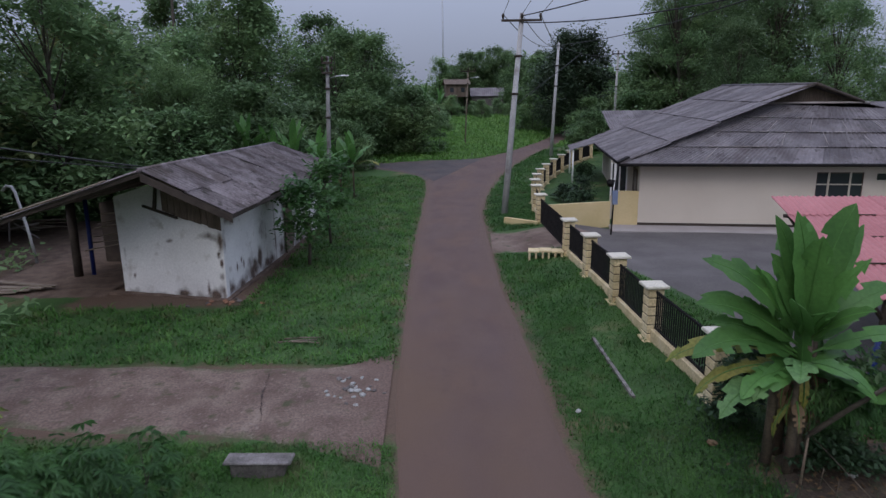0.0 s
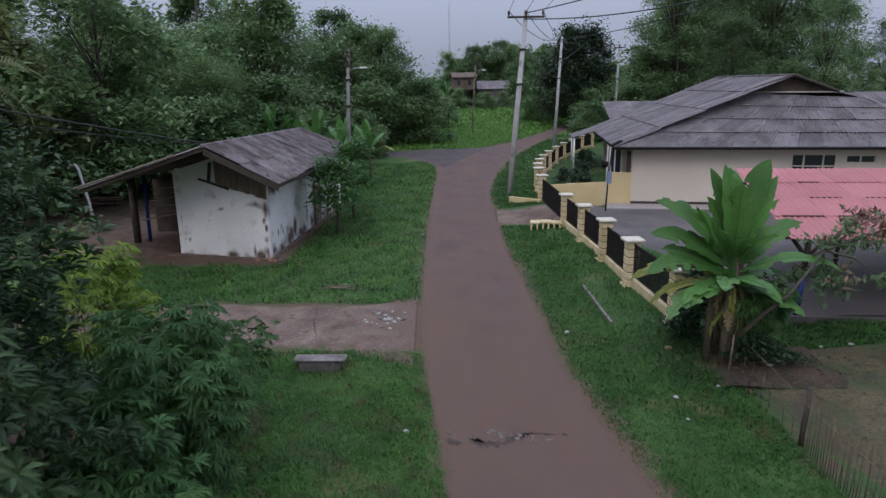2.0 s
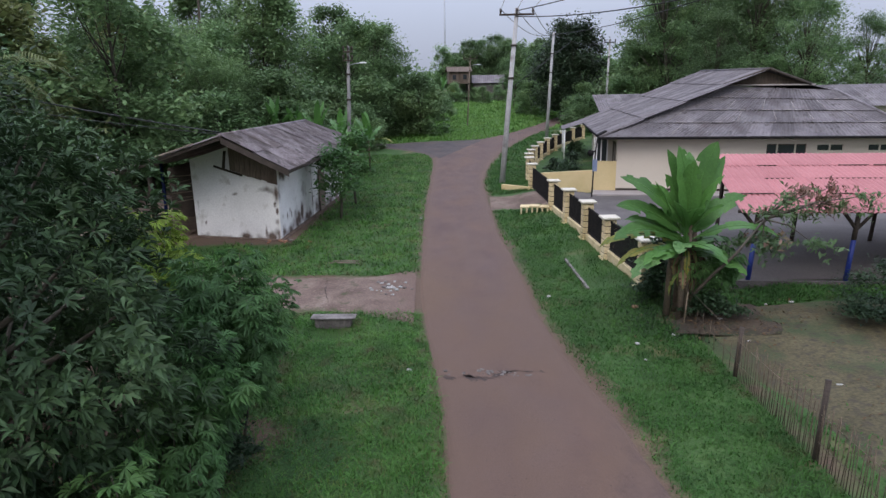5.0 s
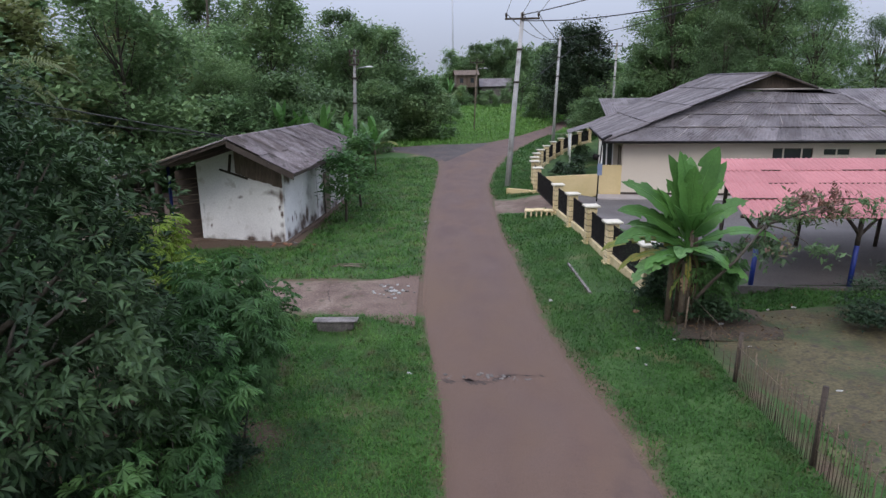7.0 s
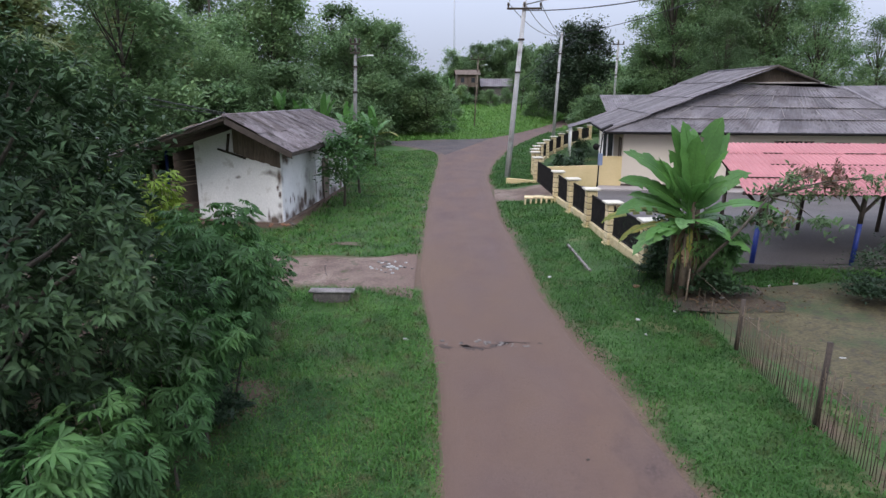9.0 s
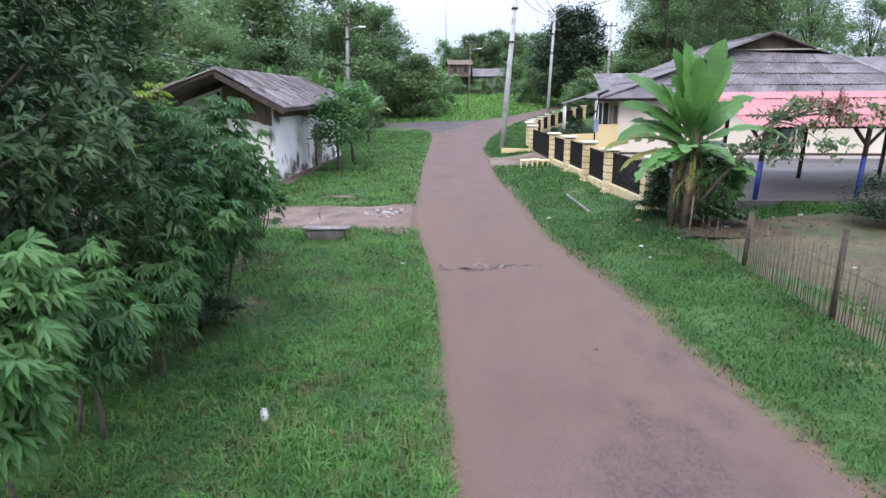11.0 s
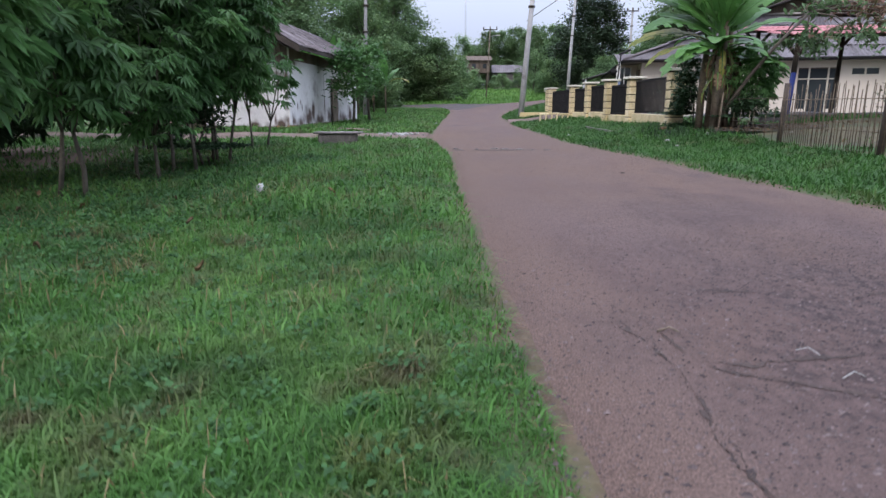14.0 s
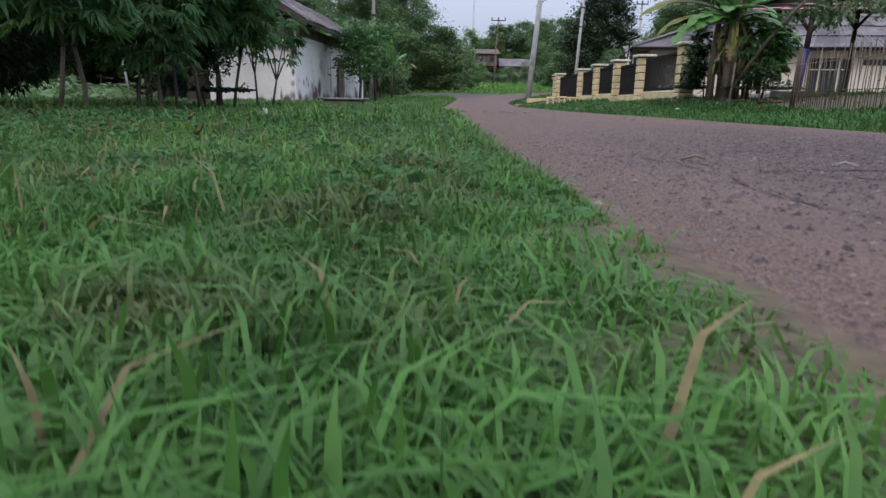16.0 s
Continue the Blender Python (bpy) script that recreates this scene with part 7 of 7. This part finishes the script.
stilt_house(0.9, 120, 4.2, 4.5, "brown boarded stilt house on the far rise")
far_house(7.0, 123, 6.0, 6, 3.3, "low grey-roofed house on the far rise")
mast = thing("radio_mast", (-6, 400, 0), 0, "thin grey lattice radio mast far away", "mast")
for k in range(3):
    an = k * 2.094
    tube("mast_leg", [(0.5 * math.cos(an), 0.5 * math.sin(an), 0), (0.3 * math.cos(an), 0.3 * math.sin(an), 95)], 0.12, "steel", mast, 4)


# ---- grass ----
def grass(name, x0, x1, y0, y1, count, height, seed, label, keep=None, width=0.006, mat="grass"):
    rng = np.random.default_rng(seed)
    x, y = rng.uniform(x0, x1, count), rng.uniform(y0, y1, count)
    l, r = road_edges(y)
    off = np.maximum(l - x, x - r)
    dens = 0.55 + 0.45 * np.sin(x * 1.7 + 2 * np.sin(y * 0.9)) * np.sin(y * 1.3 + x * 0.5)
    ok = (off > np.where(x < l, rng.exponential(0.03, count) - 0.05, rng.exponential(0.2, count) - 0.02)) & (rng.uniform(0, 1, count) < 0.35 + 0.65 * dens)
    ok &= ~((x < -0.3) & (y > 5.9) & (y < 8.9))
    sn = np.interp(x, [-40, -20, -8, -5.3, -3.2, -2, -1.2], [59, 51.5, 46.5, 45.4, 43.1, 41, 38])
    sf = np.interp(x, [-40, -20, -8.3, -6, -3.9, 0.4, 3.6], [63, 55.2, 49, 49.3, 50.2, 51.1, 52.6])
    ok &= ~((x < 3.6) & (y > sn) & (y < sf))
    ok &= ~((x > 1.6) & (x < 7) & (y > 19.3) & (y < 23.5))
    ok &= ~((x < -5.9) & (x > -14) & (y > 13.0 + 0.25 * np.sin(x * 3)) & (y < 25))
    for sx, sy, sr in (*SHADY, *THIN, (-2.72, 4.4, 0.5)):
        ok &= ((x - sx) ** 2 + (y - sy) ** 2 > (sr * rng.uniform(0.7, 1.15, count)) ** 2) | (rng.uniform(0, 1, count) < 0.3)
    ditch_l = np.interp(y, [6.8, 10.5, 14, 18], [3.86, 3.8, 3.72, 3.62])
    ok &= ~((y > 6.9) & (y < 18.2) & (x > ditch_l) & (x < 5.2)) | (rng.uniform(0, 1, count) < np.where((y < 11.5) & (x < ditch_l + 0.4), 0.25, 0.5))
    if keep is not None:
        ok &= keep(x, y)
    x, y, off = x[ok], y[ok], off[ok]
    n = len(x)
    clump = 1 + 0.38 * np.sin(x * 9.1 + 2.3 * np.sin(y * 7.3)) * np.sin(y * 8.3 + 1.9 * np.sin(x * 5.7)) + 0.25 * np.sin(x * 2.1 + np.sin(y * 2.9)) * np.sin(y * 1.7)
    h = height * rng.gamma(4, 0.25, n) * (0.7 + 0.3 * np.clip(off / 0.3, 0, 1)) * clump
    h = np.minimum(h, 2.4 * height)
    an, lean = rng.uniform(0, 2 * np.pi, n), np.where(rng.uniform(0, 1, n) < 0.3, rng.uniform(1.2, 2.0, n), np.abs(rng.normal(0.75, 0.45, n)))
    d = np.stack([np.cos(an), np.sin(an)], 1)
    w = width * rng.uniform(0.6, 1.6, n)
    z = lie(x, y) - 0.015
    base = np.stack([x, y, z], 1)
    wd = np.stack([-d[:, 1] * w, d[:, 0] * w, 0 * w], 1)
    mid = base + np.stack([d[:, 0] * h * lean * 0.35, d[:, 1] * h * lean * 0.35, h * 0.6], 1)
    tip = base + np.stack([d[:, 0] * h * lean * 1.05, d[:, 1] * h * lean * 1.05, h * np.clip(1 - 0.3 * lean, 0.4, 1)], 1)
    vs = np.stack([base - wd, base + wd, mid + wd * 0.8, mid - wd * 0.8, tip], 1).reshape(-1, 3)
    k = np.arange(n)[:, None] * 5
    fs = np.concatenate([k + [0, 1, 2], k + [0, 2, 3], k + [3, 2, 4]], 1).reshape(-1, 3)
    return tagged(quick(name, vs, fs, mat), label, "grass", kind="stuff")


grass("near_grass", -4.5, 1.6, -9.6, -5.0, 260000, 0.042, 61, "lush short green verge grass", width=0.0027)
grass("foreground_grass", -1.3, 1.25, -9.25, -7.2, 120000, 0.034, 68, "dense short green grass in front of the road edge", width=0.0021)
grass("grass_tufts", -4.5, 1.2, -8.6, -2, 7000, 0.07, 69, "taller tufts of green grass", width=0.0035)
grass("inner_yard_grass", 5.5, 8.2, 6.6, 23, 22000, 0.09, 70, "short grass inside the boundary fence", keep=lambda x, y: x < np.interp(y, [7, 10, 14, 18, 23], [7.2, 7.3, 6.6, 5.9, 5.6]), width=0.012, mat="grass_deep")
grass("canopy_edge_grass", 5.8, 15, 5.0, 7.4, 22000, 0.09, 71, "grass strip in front of the canopy slab", keep=lambda x, y: y < 6.3 - (x - 7.2) * 0.065, width=0.01, mat="grass_deep")
grass("verge_grass", -7, 1.5, -5.0, 5.6, 160000, 0.07, 62, "short green verge grass", width=0.007)
grass("hut_grass", -12, 0, 9, 42, 120000, 0.10, 63, "short green grass round the hut", width=0.014)
FENCE_Y, FENCE_X = [-9, 6.6, 24, 29.8, 35.4, 40.8, 46, 51, 60], [5.4, 5.1, 4.25, 4.7, 5.7, 7.3, 9.4, 12.1, 17]
grass("near_fence_verge_grass", 1.8, 5.4, -8, 12, 120000, 0.06, 72, "short green verge grass beside the road", width=0.007, mat="grass_deep")
# blades take a dark foliage colour that stands in for shade by the banana
grass("shaded_verge_grass", 3.3, 6.2, 1.0, 7.5, 16000, 0.09, 77, "taller grass round the banana, coloured dark to stand for shade", keep=lambda x, y: np.random.default_rng(5).uniform(0, 1, len(x)) > ((x - 5.2) / 1.5) ** 2 + ((y - 4.9) / 2.2) ** 2, width=0.007, mat="leaf_mango")
grass("fence_verge_grass", 1.5, 5.2, 12, 36, 60000, 0.09, 64, "green verge grass in front of the fence", keep=lambda x, y: x < np.interp(y, FENCE_Y, FENCE_X), width=0.013, mat="grass_deep")
grass("far_verge_grass", 2.5, 14, 34, 58, 50000, 0.12, 73, "green verge grass along the bend of the fence", keep=lambda x, y: (x < np.interp(y, FENCE_Y, FENCE_X)) & (x > road_edges(y)[1]), width=0.02, mat="grass_deep")
grass("rear_grass", -13, 1.8, -24, -9.4, 16000, 0.07, 75, "short grass behind the verge", width=0.02)
grass("garden_grass", -13, -4.4, -9.4, 6, 40000, 0.07, 76, "short grass beneath the garden trees", width=0.012, mat="grass_deep")
grass("field_grass", -16, 16, 49, 75, 60000, 0.2, 65, "bright green grass field beyond the junction", keep=lambda x, y: (x < road_edges(y)[0]) | (y > 60), width=0.04, mat="field")
grass("far_field_grass", -16, 22, 75, 112, 40000, 0.28, 66, "bright green grass rising behind the junction", width=0.07, mat="field")


def weeds(name, count, x0, x1, y0, y1, seed, label):
    """Low rosettes of broad leaves among the grass."""
    rng = np.random.default_rng(seed)
    x, y = rng.uniform(x0, x1, count), rng.uniform(y0, y1, count)
    ok = x < road_edges(y)[0] - 0.1
    pos = []
    for a, b in zip(x[ok], y[ok]):
        n = rng.integers(8, 18)
        r = rng.uniform(0.015, 0.045)
        p = rng.normal(0, r, (n, 3))
        p[:, 2] = np.abs(p[:, 2]) * 0.5 + 0.03
        pos.append(p + [a, b, lz(a, b)])
    vs, fs = leaf_mesh(np.concatenate(pos), 0.024, rng, 0.0, 0.7)
    return tagged(quick(name, vs, fs, "weed"), label, "weeds", kind="stuff")


weeds("broad_weeds", 1100, -4.5, 0.6, -8.3, -2.0, 81, "low broad-leaved weeds among the grass")
# added weeds darken the grass in place of shade from the mango tree
weeds("shade_weeds", 2600, -4.6, -1.5, -7.4, 0.4, 82, "low weeds added to darken the shaded grass beneath the cassava")
grass("dead_stalks", -4.2, -1.3, -7.4, -3.4, 6000, 0.075, 78, "dead brown stalks in the rough grass beside the cassava", keep=lambda x, y: np.sin(x * 3.1 + np.sin(y * 2.3)) * np.sin(y * 2.7) > 0.0, width=0.0026, mat="straw")
grass("dry_straw", -5, 1.0, -9.5, 3.0, 24000, 0.055, 67, "dry straw blades among the green grass", width=0.0022, mat="straw")


def gravel(name, count, x0, x1, y0, y1, lo, hi, seed, label, mat="chip", heap=None):
    """Loose chippings on the worn road: small four-sided lumps."""
    rng = np.random.default_rng(seed)
    x, y = rng.uniform(x0, x1, count), rng.uniform(y0, y1, count)
    if heap:  # thinning out from a middle
        x, y = rng.normal(heap[0], heap[2], count), rng.normal(heap[1], heap[3], count)
    l, r = road_edges(y)
    ok = (x > l - 0.05) & (x < r - 0.05)
    x, y = x[ok], y[ok]
    n = len(x)
    s = rng.uniform(lo, hi, n) * rng.uniform(0.5, 1.0, n)
    a = rng.uniform(0, 2 * np.pi, n)
    z = lie(x, y) + 0.0305
    c = np.stack([x, y, z], 1)
    ring = [c + np.stack([s * np.cos(a + k * 1.571), 0.7 * s * np.sin(a + k * 1.571), 0 * s], 1) for k in range(4)]
    top = c + np.stack([0.2 * s, 0 * s, s * 0.6], 1)
    vs = np.stack([*ring, top], 1).reshape(-1, 3)
    k = np.arange(n)[:, None] * 5
    fs = np.concatenate([k + [0, 1, 4], k + [1, 2, 4], k + [2, 3, 4], k + [3, 0, 4]], 1).reshape(-1, 3)
    return tagged(quick(name, vs, fs, mat), label, "gravel", kind="stuff")


gravel("road_gravel", 60000, 0.2, 4.2, -9.5, -2.0, 0.002, 0.007, 83, "fine loose chippings on the worn road", heap=(1.9, -8.0, 1.2, 1.9))
gravel("dark_grit", 30000, 0.9, 4.2, -9.3, -3.5, 0.002, 0.008, 86, "dark grit in the worn road surface", "chip_dark", heap=(2.4, -7.3, 0.75, 1.3))
gravel("coarse_chippings", 2200, 1.0, 4.2, -9.2, -6.2, 0.005, 0.015, 85, "coarse dark chippings on the worn road", heap=(1.8, -7.6, 0.8, 0.9))
gravel("road_chippings", 2500, -1.0, 4.0, -2.5, 12, 0.006, 0.016, 84, "loose chippings on the road")


def crack(points, width, seed, label="dark ragged crack in the worn road"):
    """A ragged open crack in the road surface."""
    rng = np.random.default_rng(seed)
    p = np.array(points, float)
    t = np.r_[0, np.cumsum(np.hypot(*np.diff(p, axis=0).T))]
    tt = np.arange(0, t[-1], 0.012)
    walk_ = np.cumsum(rng.normal(0, 0.004, (len(tt), 2)), axis=0)
    walk_ -= np.linspace(0, 1, len(tt))[:, None] * walk_[-1]
    q = np.stack([np.interp(tt, t, p[:, k]) for k in (0, 1)], 1) + walk_ + rng.normal(0, 0.003, (len(tt), 2))
    slow = np.interp(tt, np.arange(0, t[-1] + 0.2, 0.09), rng.uniform(-0.5, 1.5, len(np.arange(0, t[-1] + 0.2, 0.09))))
    w = width * np.clip(slow, 0.1, 2) * rng.uniform(0.4, 1.3, len(tt))
    vs, fs = [], []
    for (x, y), ww in zip(q, w):
        vs += [(x + 0.6 * ww, y - ww, lz(x, y) + 0.0325), (x - 0.6 * ww, y + ww, lz(x, y) + 0.0325)]
    for k in range(len(tt) - 1):
        fs.append((2 * k, 2 * k + 1, 2 * k + 3, 2 * k + 2))
    return tagged(link("road_crack", vs, fs, "crackdirt"), label, "crack", "road cracks")


CRACKS = [([(0.82, -6.77), (0.91, -7.19), (0.95, -7.35), (0.94, -7.76), (0.95, -8.04), (1.02, -8.2)], 0.016), ([(1.05, -7.4), (1.5, -7.62), (1.9, -7.55), (2.4, -7.7)], 0.012), ([(1.3, -6.6), (1.8, -6.7), (2.3, -6.55)], 0.012), ([(0.89, -6.81), (1.0, -7.04), (1.07, -7.36), (1.25, -7.41), (1.46, -7.36), (2.0, -7.3), (2.6, -7.45)], 0.017),
          ([(0.94, -7.70), (0.92, -7.85), (0.93, -8.0), (0.97, -8.2), (1.15, -8.5), (1.4, -8.7)], 0.016),
          ([(2.0, -5.9), (2.3, -6.4), (2.25, -6.9), (2.6, -7.45)], 0.005),
          ([(-0.05, 1.95), (0.21, 1.88), (0.73, 1.82), (1.0, 2.0), (1.33, 2.18), (1.95, 2.16)], 0.09),
          ([(0.3, 2.0), (0.6, 1.95), (0.95, 1.85)], 0.12), ([(1.1, 2.1), (1.4, 2.2), (1.65, 2.15)], 0.10)]
for k, (pts, w) in enumerate(CRACKS):
    crack(pts, w, 300 + k)
crack([(-3.62, 8.4), (-3.55, 8.0), (-3.43, 7.3), (-3.2, 6.6), (-3.15, 6.3)], 0.05, 330, "dark washed-out rut across the dirt path")


# yard behind the stick fence: thin grass and fallen leaves
grass("yard_grass", 5.7, 14, -6, 5.4, 28000, 0.06, 74, "thin patchy grass on the bare yard", keep=lambda x, y: np.sin(x * 1.9 + np.sin(y * 1.3)) * np.sin(y * 1.1 + x) > 0.1, width=0.01, mat="grass_deep")
rng = np.random.default_rng(95)
spread = np.stack([rng.uniform(5.6, 11, 260), rng.uniform(-4, 6.2, 260)], 1)
spread = np.concatenate([spread, rng.normal(0, 1, (220, 2)) * [0.9, 0.6] + [6.4, 4.0]])
vs, fs = leaf_mesh(np.column_stack([spread, lie(spread[:, 0], spread[:, 1]) + 0.08]), 0.085, rng, 0.0, 0.4)
tagged(quick("leaf_litter", vs, fs, "dryleaf"), "dry brown fallen leaves scattered over the yard", "leaf litter", kind="stuff")
